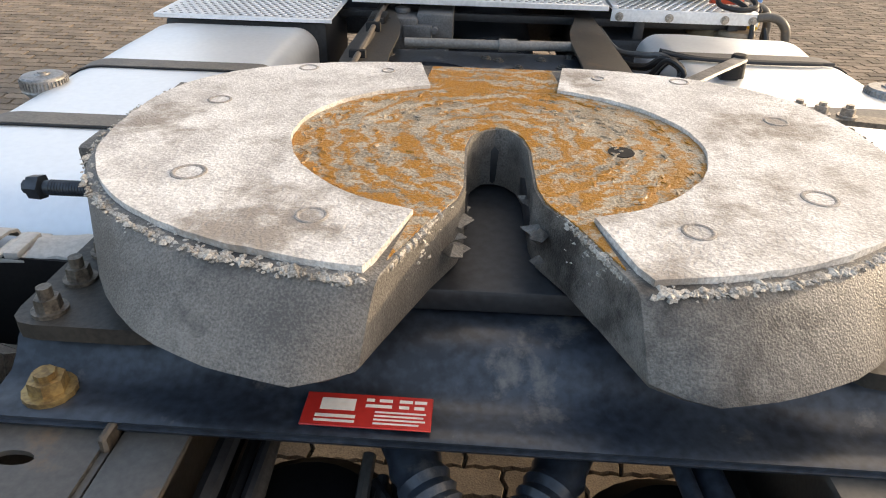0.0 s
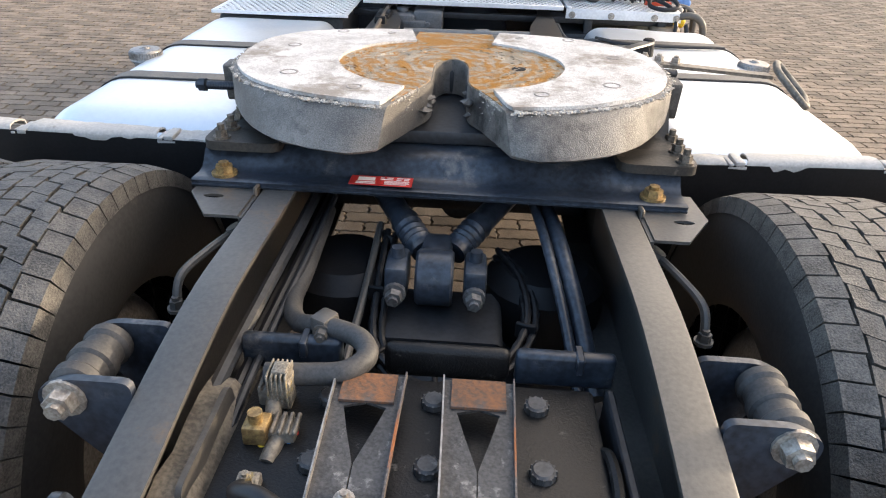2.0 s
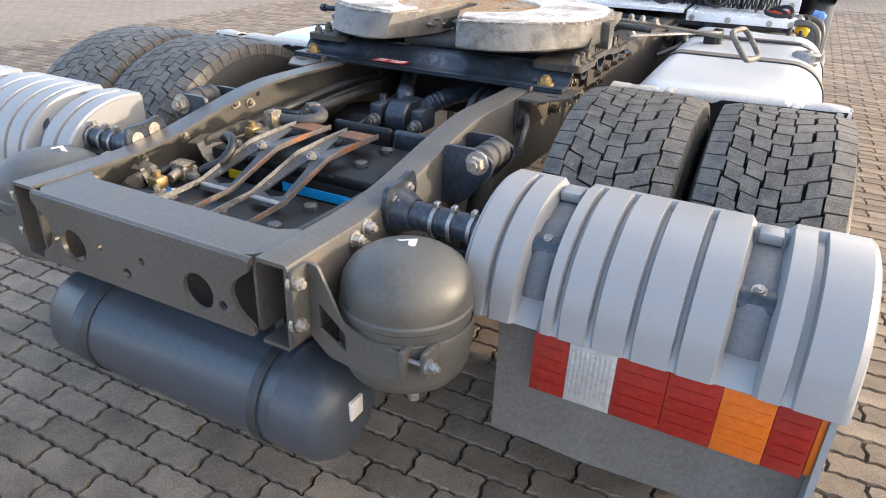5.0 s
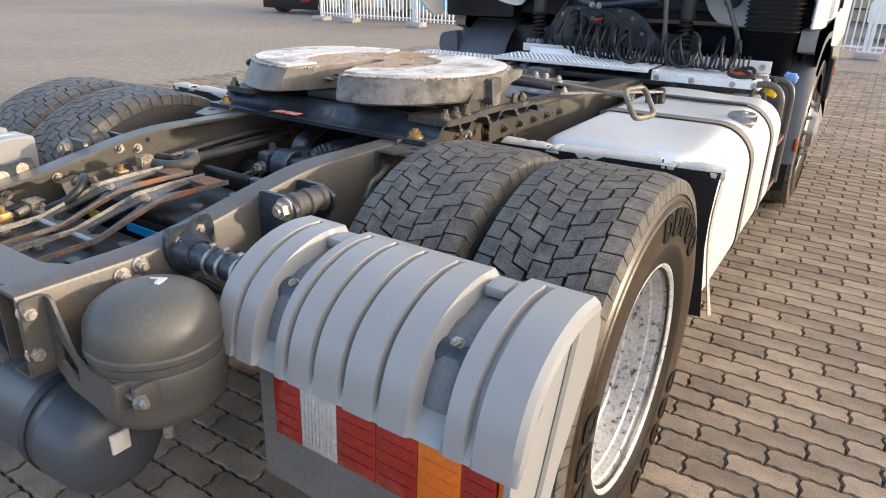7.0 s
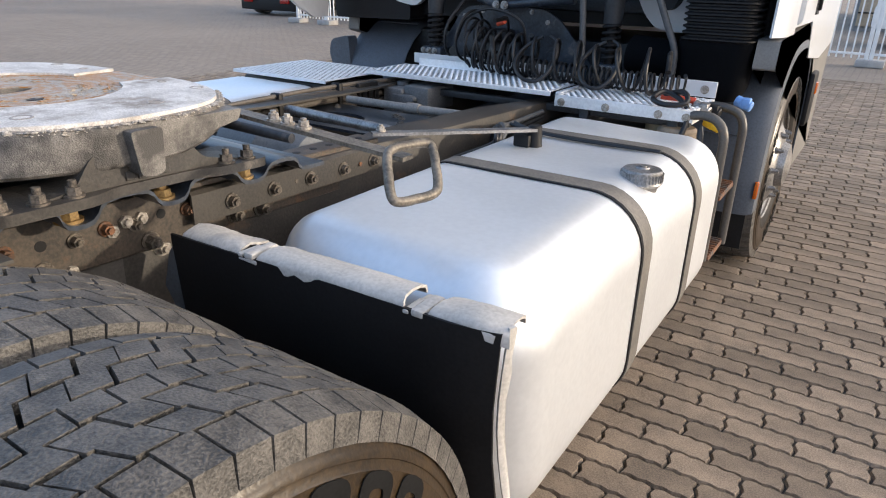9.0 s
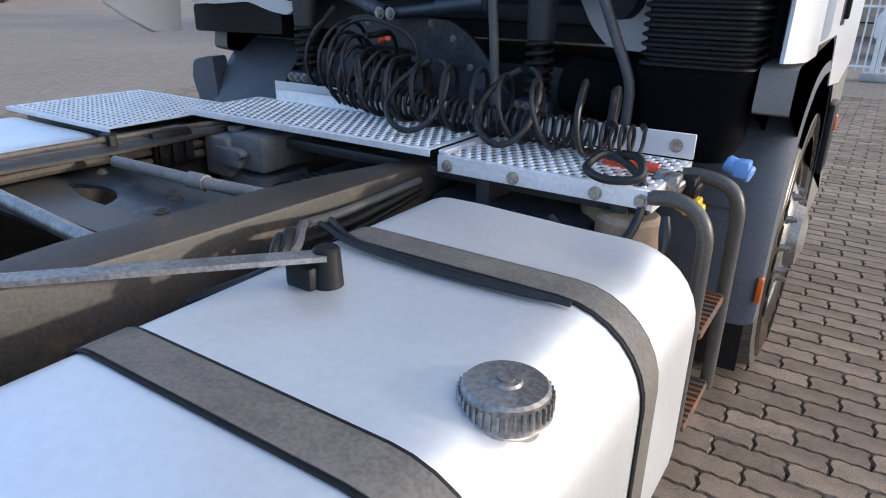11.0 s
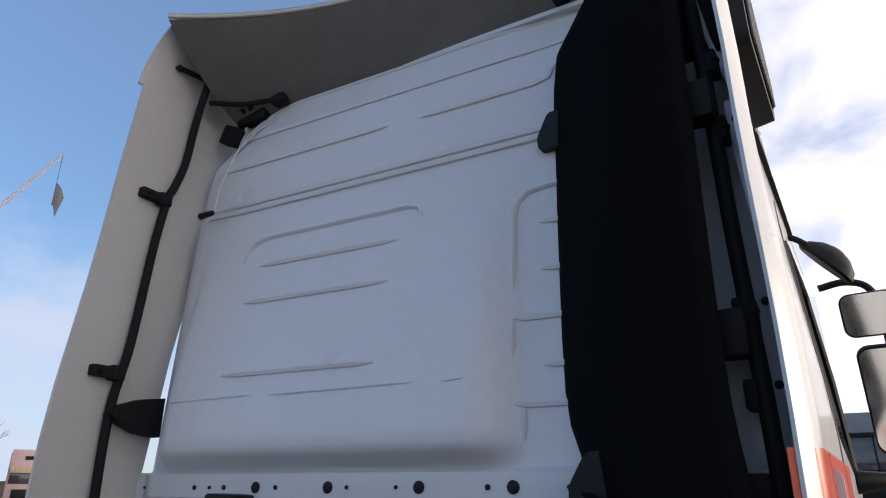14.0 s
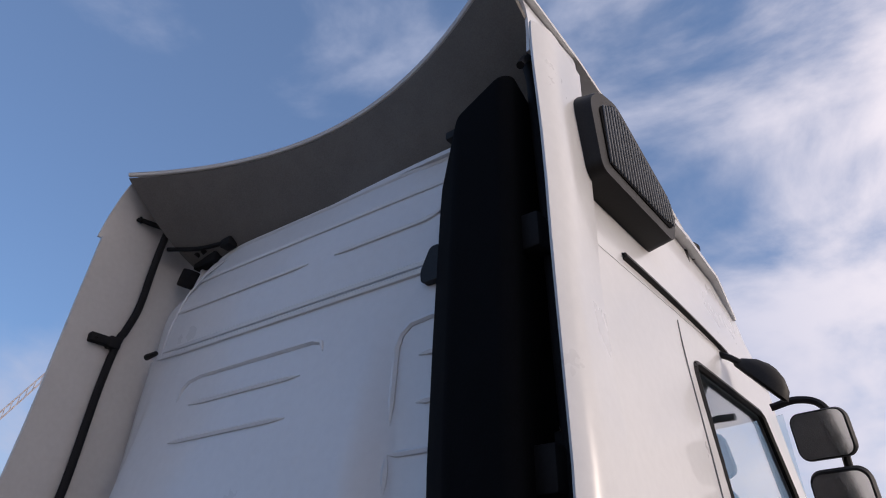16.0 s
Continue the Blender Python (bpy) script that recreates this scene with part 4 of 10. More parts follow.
def tyre_meshes():
    """Carcass with bulged walls, tread blocks and wall marks, about the wheel's own centre; axis x, outer side +x."""
    w = 0.152
    bm = B()
    prof = [(0.285, -w + 0.02), (0.30, -w + 0.006), (0.33, -w - 0.004), (0.38, -w - 0.012), (0.42, -w - 0.012), (0.452, -w - 0.002), (0.462, -w + 0.004), (0.474, -w + 0.012), (0.481, -w + 0.03), (0.4825, 0),
            (0.481, w - 0.03), (0.474, w - 0.012), (0.462, w - 0.004), (0.452, w + 0.002), (0.4475, w + 0.0045), (0.446, w + 0.0065), (0.440, w + 0.0085), (0.4385, w + 0.0068), (0.430, w + 0.0095), (0.4285, w + 0.0115), (0.420, w + 0.0125), (0.415, w + 0.0135), (0.395, w + 0.0135), (0.38, w + 0.012), (0.345, w + 0.007), (0.335, w + 0.006), (0.33, w + 0.0035), (0.30, w - 0.006), (0.285, w - 0.02)]
    prof = [(0.30 + (r_ - 0.30) * 1.146, x_) for r_, x_ in prof]
    revolve(bm, prof, (0, 0, 0), "x", 96, closed=False)
    carcass = mesh_of("tyre", bm, M_WALL, (0, 0, 0))
    carcass.materials.append(M_GROOVE)          # dark rubber in the grooves, their shade put into its colour
    carcass.materials.append(M_BEAD)            # darker rubber by the rim
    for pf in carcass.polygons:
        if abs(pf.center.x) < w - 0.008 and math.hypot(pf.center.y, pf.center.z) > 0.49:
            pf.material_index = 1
        elif pf.center.x > 0 and math.hypot(pf.center.y, pf.center.z) < 0.36:
            pf.material_index = 2
    bm = B()
    rows = [(-0.149, -0.1035), (-0.1008, -0.0625), (-0.0600, -0.0218), (-0.0193, 0.0193), (0.0218, 0.0600), (0.0625, 0.1008), (0.1035, 0.149)]
    N = 72
    rnd = random.Random(3)
    for j, (xa, xb) in enumerate(rows):
        off = (0.0, 0.55, 0.2, 0.7, 0.25, 0.8, 0.35)[j]
        slant = (0.08, 0.16, 0.14, 0.0, -0.14, -0.16, -0.08)[j]
        for k in range(N):
            a_mid = (k + off) * 2 * math.pi / N
            da = 2 * math.pi / N * 0.486 * rnd.uniform(0.975, 1.0)
            sh = slant * 2 * math.pi / N
            zig = 0.0022 if k % 2 else -0.0022
            e0 = xa + (zig if j else 0)
            e1 = xb + (zig if j < 6 else 0)
            corners = [(e0, a_mid - da - sh), (e1, a_mid - da + sh), (e1, a_mid + da + sh), (e0, a_mid + da - sh)]
            lo, hi = [], []
            for q, (x, a) in enumerate(corners):
                drop = max(0.0, (abs(x) - 0.10)) ** 2 * 4.2
                rt = TYRE_R + 0.002 - drop
                deep, out = (0.034, 1.045) if (j == 6 and q in (1, 2)) or (j == 0 and q in (0, 3)) else (0.018, 1.0)
                lo.append(bm.verts.new((x * out, (rt - deep) * math.cos(a), (rt - deep) * math.sin(a))))
                xi = x + (0.001 if q in (0, 3) else -0.001)
                ai = a + (0.002 if q < 2 else -0.002)
                hi.append(bm.verts.new((xi, rt * math.cos(ai), rt * math.sin(ai))))
            bm.faces.new(hi)
            for q in range(4):
                bm.faces.new((lo[q], lo[(q + 1) % 4], hi[(q + 1) % 4], hi[q]))
    tread = mesh_of("tread", bm, M_TYRE, (0, 0, 0), smooth=0)
    # one raised rounded ring in place of a letter, copied round the wall
    bm = B()
    outer, inner = [], []
    for k in range(20):
        ca, sa = math.cos(2 * math.pi * k / 20), math.sin(2 * math.pi * k / 20)
        for ring_, hr, ha in ((outer, 0.036, 0.082), (inner, 0.015, 0.038)):
            rr_ = 0.412 + hr * math.copysign(abs(ca) ** 0.6, ca)
            an = ha * math.copysign(abs(sa) ** 0.6, sa) + 0.5 * (rr_ - 0.412)
            base_ = Vector((w + 0.0115 + 0.0035 * (1 - abs(rr_ - 0.42) / 0.06), rr_ * math.cos(an), rr_ * math.sin(an)))
            ring_.append((bm.verts.new(base_), bm.verts.new(base_ + Vector((0.0016, 0, 0)))))
    for k in range(20):
        o0, o1, i0, i1 = outer[k], outer[(k + 1) % 20], inner[k], inner[(k + 1) % 20]
        bm.faces.new((o0[1], o1[1], i1[1], i0[1]))
        bm.faces.new((o0[0], o1[0], o1[1], o0[1]))
        bm.faces.new((i0[1], i1[1], i1[0], i0[0]))
    marks = mesh_of("wall_mark", bm, M_GROOVE, (0, 0, 0), smooth=0)
    return carcass, tread, marks


CARCASS, TREAD, MARKS = tyre_meshes()
CARCASS_IN = CARCASS.copy()                    # inner twins: darker walls
CARCASS_IN.materials[0] = M_WALLIN
for _pf, _po in zip(CARCASS.polygons, CARCASS_IN.polygons):
    if _pf.center.x < -0.1 and _pf.material_index == 0:
        _pf.material_index = 3
CARCASS.materials.append(M_WALLIN)
bm = B()
revolve(bm, [(0.300, 0.125), (0.306, 0.130), (0.309, 0.138), (0.305, 0.146), (0.297, 0.147), (0.290, 0.141), (0.2885, 0.125), (0.280, 0.118), (0.279, 0.095), (0.272, 0.090), (0.270, 0.06), (0.266, 0.035), (0.258, 0.03), (0.255, 0.0), (0.25, -0.03), (0.235, -0.055), (0.20, -0.07), (0.165, -0.072), (0.14, -0.068), (0.138, -0.02), (0.10, 0.0), (0.0, 0.005)], (0, 0, 0), "x", 64)
RIM_OUT = mesh_of("rim", bm, M_RIM, (0, 0, 0))
RIM_OUT.materials.append(M_STEEL)              # darker grey wheel disc deep inside
for pf in RIM_OUT.polygons:
    if math.hypot(pf.center.y, pf.center.z) < 0.225 and pf.center.x < 0.06:
        pf.material_index = 1
bm = B()
revolve(bm, [(0.300, 0.120), (0.306, 0.130), (0.309, 0.140), (0.303, 0.146), (0.293, 0.143), (0.28, 0.12), (0.262, 0.115), (0.235, 0.12), (0.20, 0.14), (0.17, 0.155), (0.165, 0.16), (0.12, 0.165), (0.11, 0.20), (0.05, 0.215), (0.0, 0.216)], (0, 0, 0), "x", 64)
RIM_FRONT = mesh_of("rim", bm, M_STEEL, (0, 0, 0))
bm = B()
bolt(bm, (0, 0, 0), (1, 0, 0), 0.015, 0.022)
NUT = mesh_of("wheel_nut", bm, M_STEEL, (0, 0, 0))


def wheel(x, y, outward, label, rim_mesh, group, spin=0.0, nut_x=-0.068):
    root = thing("wheel", (x, y, AXLE_Z), label, "wheel", group)
    turn = Euler((0, 0, 0 if outward > 0 else math.pi))
    root.rotation_euler = turn
    ty = new("tyre", CARCASS if abs(x) > 1 else CARCASS_IN)
    ty.parent = root
    ty.rotation_euler = (spin, 0, 0)
    tr = new("tread", TREAD)
    tr.parent = ty
    for base in (0.35, 2.45, 4.55):
        for k in range(5):
            mk_ = new("wall_mark", MARKS)
            mk_.parent = ty
            mk_.rotation_euler = (base + 0.205 * k, 0, 0)
    if rim_mesh:
        rm = new("rim", rim_mesh)
        rm.parent = root
        for k in range(10):
            a = 2 * math.pi * k / 10
            nt = new("wheel_nut", NUT)
            nt.parent = rm
            nt.location = (nut_x, 0.168 * math.cos(a), 0.168 * math.sin(a))
    return root


for s in (-1, 1):
    wheel(s * 1.080, AXLE_Y, s, "worn drive-axle truck tyre on a chipped white rim", RIM_OUT, "rear twin wheels", 0.4 * s)
    wheel(s * 0.738, AXLE_Y, s, "worn inner twin tyre with dusty tread blocks", RIM_OUT, "rear twin wheels", 1.1)
    wheel(s * 1.085, 3.46, s, "front truck tyre on a polished steel rim", RIM_FRONT, "front wheels", 0.2, 0.15)

STAND[0] = TRUCK
AXLE_Y, AXLE_Z = -0.16, 0.45
# ---- rear axle, stays, air bellows under the frame ----
axle = thing("rear_axle", (0, AXLE_Y, AXLE_Z), "dark rear axle housing with suspension stays", "rear axle")
bm = B()
cyl(bm, (-1.0, AXLE_Y, AXLE_Z), (1.0, AXLE_Y, AXLE_Z), 0.085, seg=20)
revolve(bm, [(0.0, -0.2), (0.10, -0.19), (0.19, -0.12), (0.23, 0.0), (0.19, 0.12), (0.10, 0.2), (0.0, 0.22)], (0, AXLE_Y + 0.02, AXLE_Z), "y", 32)
part("housing", bm, M_DARK, axle, "dark axle housing")
bm = B()
prism(bm, round_poly([(-0.13, 0.60), (-0.12, 0.72), (0.12, 0.72), (0.13, 0.60)], 0.02), "y", -0.25, -0.08)
part("stay_bracket", bm, M_DARK, axle)
bm = B()
VX = -0.012
revolve(bm, [(0.0, -0.036), (0.050, -0.036), (0.055, -0.031), (0.055, 0.031), (0.050, 0.036), (0.0, 0.036)], (VX - 0.003, -0.13, 0.782), "x", 32)
box(bm, VX - 0.034, VX + 0.028, -0.13, -0.03, 0.735, 0.832, 0.015)
stay = part("stay_eye", bm, M_BLUE, axle, "blue-grey stay eye with rubber bush")
for s in (-1, 1):
    bm = B()
    cx = VX + s * 0.075
    box(bm, cx - 0.022, cx + 0.022, -0.18, -0.09, 0.755, 0.825, 0.01)
    cyl(bm, (cx, -0.13, 0.82), (cx, -0.13, 0.845), 0.014, 0.012, seg=10)
    clampb = part("bush_clamp", bm, M_BLUE, axle)
    bm = B()
    cyl(bm, (cx, -0.19, 0.775), (cx, -0.178, 0.775), 0.021, seg=16)
    bolt(bm, (cx, -0.19, 0.775), (0, -1, 0), 0.017, 0.016, False)
    part("bolt", bm, M_STEEL, clampb, "bright hexagon bolt")
    # ribbed arm of the V-stay
    bm = B()
    pts = [Vector((VX + s * 0.03, -0.06, 0.80)), Vector((VX + s * 0.09, 0.04, 0.83)), Vector((VX + s * 0.24, 0.36, 0.85))]
    tube(bm, pts, 0.027, seg=16, steps=14, radii=lambda t: 0.027 + 0.004 * (math.sin(t * 90) > 0) * (0.08 < t < 0.5))
    part("stay_arm", bm, M_BLUE, axle, "ribbed blue-grey stay arm")
    # air bellows between axle arm and frame
    bm = B()
    revolve(bm, [(0.0, 0.0), (0.09, 0.0), (0.10, 0.02), (0.125, 0.06), (0.13, 0.12), (0.125, 0.17), (0.09, 0.20), (0.0, 0.20)], (s * 0.21, -0.02, 0.56), "z", 28)
    part("air_bellows", bm, M_BLACK, axle, "black rubber air bellows")
    # stabiliser link arm beside the rail with curved rod
    bm = B()
    tube(bm, [(s * 0.395, -0.12, 0.86), (s * 0.43, -0.20, 0.85), (s * 0.45, -0.27, 0.84), (s * 0.452, -0.30, 0.80)], 0.008, seg=8)
    cyl(bm, (s * 0.38, -0.13, 0.83), (s * 0.40, -0.13, 0.87), 0.018, seg=12)
    bolt(bm, (s * 0.452, -0.30, 0.79), (0, 0, 1), 0.012, 0.014)
    part("height_sensor_rod", bm, M_FRAME, axle, "bent grey sensor rod")
# big curved hose loop in front of the axle
loom = thing("cable_loom", (0.0, -0.25, 0.68), "looped black corrugated cable loom with cable ties", "cable loom")
for k, (dx, dz) in enumerate(((0, 0), (0.016, -0.008), (-0.004, -0.018))):
    bm = B()
    tube(bm, [(-0.125 + dx, 0.02, 0.80 + dz), (-0.125 + dx, -0.12, 0.76 + dz), (-0.115 + dx, -0.26, 0.72 + dz), (-0.05 + dx, -0.35, 0.71 + dz), (0.04 + dx, -0.355, 0.71 + dz), (0.12 + dx, -0.30, 0.72 + dz), (0.165 + dx, -0.20, 0.74 + dz), (0.155 + dx, -0.08, 0.76 + dz), (0.11 + dx, 0.02, 0.77 + dz)], 0.0075, seg=8, steps=12, radii=lambda t: 0.0072 + 0.0012 * math.sin(t * 420))
    part("conduit", bm, M_HOSE, loom)
bm = B()
tube(bm, [(-0.145, 0.05, 0.80), (-0.15, -0.15, 0.75), (-0.155, -0.34, 0.72)], 0.008, seg=8)
part("conduit", bm, M_FRAME, loom, "grey straight conduit")
for p in ((-0.10, -0.29, 0.712), (0.0, -0.358, 0.705), (0.10, -0.315, 0.715), (0.16, -0.22, 0.735), (-0.125, -0.15, 0.752), (-0.125, 0.0, 0.79)):
    bm = B()
    box(bm, p[0] - 0.018, p[0] + 0.022, p[1] - 0.005, p[1] + 0.005, p[2] - 0.02, p[2] + 0.014, 0.003, 1, (0, 0, math.degrees(math.atan2(p[1] + 0.17, p[0] + 0.0))))
    part("cable_tie", bm, M_BLACK, loom)
hose = thing("air_hose", (-0.2, -0.35, 0.82), "thick grey rubber hose with a clamp", "hose")
bm = B()
tube(bm, [(-0.27, 0.10, 0.80), (-0.262, -0.03, 0.805), (-0.258, -0.16, 0.80), (-0.255, -0.27, 0.80), (-0.225, -0.35, 0.815), (-0.17, -0.385, 0.835), (-0.115, -0.415, 0.84), (-0.095, -0.455, 0.838), (-0.12, -0.49, 0.835), (-0.17, -0.495, 0.83), (-0.235, -0.50, 0.83)], 0.0165, seg=14, steps=10)
part("rubber_hose", bm, M_RUBBER, hose)
bm = B()
box(bm, -0.19, -0.158, -0.40, -0.362, 0.815, 0.856, 0.006, 2, (0, 0, -30))
bolt(bm, (-0.174, -0.40, 0.835), (0, -1, 0), 0.011, 0.012)
part("hose_clamp", bm, M_FRAME, hose, "steel hose clamp with bolt")
for k, (dx, dz, r_) in enumerate(((0.0, 0.0, 0.012), (0.022, -0.02, 0.009), (0.038, -0.012, 0.007), (-0.004, -0.045, 0.008))):
    bm = B()
    tube(bm, [(-0.295 + dx, 0.15, 0.84 + dz), (-0.295 + dx, -0.1, 0.835 + dz), (-0.305 + dx, -0.3, 0.815 + dz), (-0.31 + dx, -0.48, 0.80 + dz), (-0.315 + dx, -0.62, 0.77 + dz)], r_, seg=8, steps=6)
    solo("pipe", bm, M_HOSE if k % 2 else M_DARK, (-0.29 + dx, 0, 0.8), "dusty grey air pipe clipped along the rail web", "pipe", "air pipes along the rail")
for k, (dx, dz, r_) in enumerate(((0.0, 0.0, 0.017), (-0.03, 0.01, 0.010))):
    bm = B()
    tube(bm, [(0.20 + dx, 0.12, 0.86 + dz), (0.225 + dx, -0.06, 0.84 + dz), (0.255 + dx, -0.22, 0.77 + dz), (0.275 + dx, -0.36, 0.70 + dz)], r_, seg=10, steps=6)
    solo("pipe", bm, M_BLUE, (0.22 + dx, 0, 0.8), "blue-grey wrapped pipe running down beside the rail", "pipe", "air pipes along the rail")

# ---- stabiliser bushes on the rails ----
def bush(s):
    root = thing("stabiliser_mount", (s * 0.42, -0.53, 0.85), "grey bracket with a rubber bush and a dirty hexagon bolt", "suspension mount", "stabiliser mounts")
    for y in (-0.47, -0.595):
        bm = B()
        prism(bm, round_poly([(s * 0.374, 0.74), (s * 0.374, 0.885), (s * 0.46, 0.885), (s * 0.50, 0.865), (s * 0.50, 0.835), (s * 0.43, 0.75)], 0.015, 3), "y", y - 0.006, y + 0.006)
        part("side_plate", bm, M_BLUE, root)
    bm = B()
    revolve(bm, [(0.0, -0.056), (0.026, -0.056), (0.033, -0.050), (0.034, -0.036), (0.029, -0.030), (0.029, -0.012), (0.034, -0.008), (0.034, 0.008), (0.029, 0.012), (0.029, 0.030), (0.034, 0.036), (0.033, 0.050), (0.026, 0.056), (0.0, 0.056)], (s * 0.463, -0.532, 0.855), "y", 24)
    part("rubber_bush", bm, M_RUBBER, root, "ribbed dusty rubber bush", smooth=18)
    bm = B()
    bolt(bm, (s * 0.463, -0.601, 0.855), (0, -1, 0), 0.021, 0.018)
    part("bolt", bm, M_BOLT, root)
    bm = B()
    cyl(bm, (s * 0.43, -0.54, 0.60), (s * 0.45, -0.535, 0.80), 0.026, seg=18)
    part("damper", bm, M_DARK, root, "dark damper tube below the bush")


for s in (-1, 1):
    bush(s)

# ---- mudguard carrier pipe ----
def carrier(s):
    root = thing("mudguard_carrier", (s * 0.45, -0.82, 0.8), "blue-grey carrier pipe with cable-tied wiring", "carrier pipe", "mudguard carriers")
    bm = B()
    cyl(bm, (s * 0.376, -0.81, 0.797), (s * 0.425, -0.815, 0.797), 0.055, 0.034, seg=24)
    cyl(bm, (s * 0.42, -0.815, 0.797), (s * 1.20, -0.82, 0.785), 0.030, seg=24)
    part("pipe", bm, M_BLUE, root)
    bm = B()
    prism(bm, round_poly([(-0.87, 0.80), (-0.865, 0.86), (-0.80, 0.862), (-0.755, 0.875), (-0.74, 0.83), (-0.78, 0.75), (-0.84, 0.745)], 0.02, 4), "x", s * 0.3735, s * 0.385)
    part("flange", bm, M_BLUE, root)
    for x in (0.475, 0.515, 0.56):
        bm = B()
        revolve(bm, [(0.0305, -0.004), (0.034, -0.004), (0.034, 0.004), (0.0305, 0.004)], (s * x, -0.818, 0.794), "x", 20, closed=True)
        box(bm, s * x - 0.006, s * x + 0.006, -0.826, -0.81, 0.825, 0.838, 0.002, 1)
        part("cable_tie", bm, M_STEEL, root, "pale cable tie")
    bm = B()
    tube(bm, [(s * 0.46, -0.85, 0.765), (s * 0.53, -0.852, 0.757), (s * 0.585, -0.852, 0.758), (s * 0.60, -0.83, 0.762)], 0.008, seg=8, steps=10, radii=lambda t: 0.0075 + 0.001 * math.sin(t * 150))
    part("conduit", bm, M_BLACK, root)


for s in (-1, 1):
    carrier(s)

# ---- rear mudguards with lamps ----
GP = spline([(0, -0.642, 0.872), (0, -0.70, 0.876), (0, -0.76, 0.867), (0, -0.82, 0.842), (0, -0.87, 0.80), (0, -0.90, 0.74), (0, -0.912, 0.669)], 4)


def guard(s):
    root = thing("mudguard", (s * 0.94, -0.8, 0.70), "pale grey ribbed plastic mudguard quarter with dark brackets", "mudguard", "rear mudguards")
    G, C = 0.017, 0.036
    cols = [(0.584, 0.006), (0.588, 0.0), (0.624, 0.0), (0.628, G), (0.644, G), (0.648, 0.0), (0.682, 0.0), (0.692, C), (0.742, C), (0.752, 0.0)]
    for gx in (0.775, 0.838, 0.908, 0.985):
        cols += [(gx - 0.012, 0.0), (gx - 0.008, G), (gx + 0.008, G), (gx + 0.012, 0.0)]
    cols += [(1.046, 0.0), (1.056, C), (1.116, C), (1.126, 0.0), (1.152, 0.0), (1.156, G), (1.176, G), (1.180, 0.0), (1.240, 0.0), (1.248, 0.006), (1.252, 0.016)]
    rows = []
    n_ = len(GP)
    for i, q in enumerate(GP):
        tv = (GP[min(i + 1, n_ - 1)] - GP[max(i - 1, 0)]).normalized()
        nv = Vector((0, tv.z, -tv.y))
        row = []
        for x, dpt in cols:
            f_ = dpt
            if dpt == G and i < 2:
                f_ = 0.0
            if dpt == C and i < 3:
                f_ = 0.012
            f_ *= (1, 0.8, 0.45, 0.12)[max(0, i - n_ + 4)]
            row.append((s * x, q.y - nv.y * f_, q.z - nv.z * f_))
        rows.append(row)
    bm = B()
    grid(bm, rows)
    thicken(bm, -0.006 * (1 if s > 0 else 1))
    part("shell", bm, M_GUARD, root, smooth=28)
    # inner cheek beside the carrier pipe
    bm = B()
    prism(bm, [(q.y, q.z) for q in GP] + [(-0.86, 0.669), (-0.80, 0.70), (-0.70, 0.74), (-0.642, 0.76)], "x", s * 0.576, s * 0.584)
    part("inner_cheek", bm, M_GUARD, root)
    # brackets in the two channels
    for xa, xb in ((0.693, 0.741), (1.057, 1.115)):
        bm = B()
        rws = []
        for i, q in enumerate(GP[4:-3], 4):
            tv = (GP[min(i + 1, n_ - 1)] - GP[max(i - 1, 0)]).normalized()
            nv = Vector((0, tv.z, -tv.y))
            f_ = 0.030 if i < 10 else 0.024
            rws.append([(s * (xa + 0.002), q.y - nv.y * f_, q.z - nv.z * f_), (s * ((xa + xb) / 2 - 0.012), q.y - nv.y * (f_ - 0.006), q.z - nv.z * (f_ - 0.006)), (s * ((xa + xb) / 2 + 0.012), q.y - nv.y * (f_ - 0.006), q.z - nv.z * (f_ - 0.006)), (s * (xb - 0.002), q.y - nv.y * f_, q.z - nv.z * f_)])
        grid(bm, rws)
        thicken(bm, 0.003)
        br = part("bracket", bm, M_BRKT, root, "dark grey pressed bracket")
        bm = B()
        p = Vector((s * (xa + xb) / 2, -0.824, 0.814))
        bolt(bm, p, (0, -0.55, 0.83), 0.0095, 0.008)
        part("bolt", bm, M_BOLT, br, "rusty bolt")
        bm = B()
        box(bm, s * (xa + xb) / 2 - 0.021, s * (xa + xb) / 2 + 0.021, -0.71, -0.66, 0.852, 0.874, 0.006)
        part("clip", bm, M_GUARD, root, "pale clip")
    # outer end panel down beside the tyre, with round boss
    bm = B()
    ep = [(q.y, q.z) for q in GP] + [(-0.93, 0.37), (-0.80, 0.37), (-0.72, 0.57), (-0.61, 0.73), (-0.592, 0.80), (-0.61, 0.85)]
    prism(bm, ep, "x", s * 1.232, s * 1.243)
    pan = part("end_panel", bm, M_GUARD, root, "smooth end panel facing the yard")
    bm = B()
    revolve(bm, [(0.0, 0.0), (0.020, 0.0), (0.021, 0.002), (0.0235, 0.002), (0.0245, 0.0)] if s > 0 else [(0.0, 0.0), (0.020, 0.0), (0.021, -0.002), (0.0235, -0.002), (0.0245, 0.0)], (s * 1.2435, -0.85, 0.765), "x", 28)
    part("round_boss", bm, M_GUARD, pan)
    # thin dark strip on the flat panel, painting a recess's shade
    bm = B()
    prism(bm, [(-0.72, 0.865), (-0.695, 0.862), (-0.85, 0.39), (-0.875, 0.39)], "x", s * 1.2435, s * 1.2455)
    part("step_shade", bm, M_BRKT, pan, "dark strip painted as the shade of a recess")
    # flap behind the lamp
    bm = B()
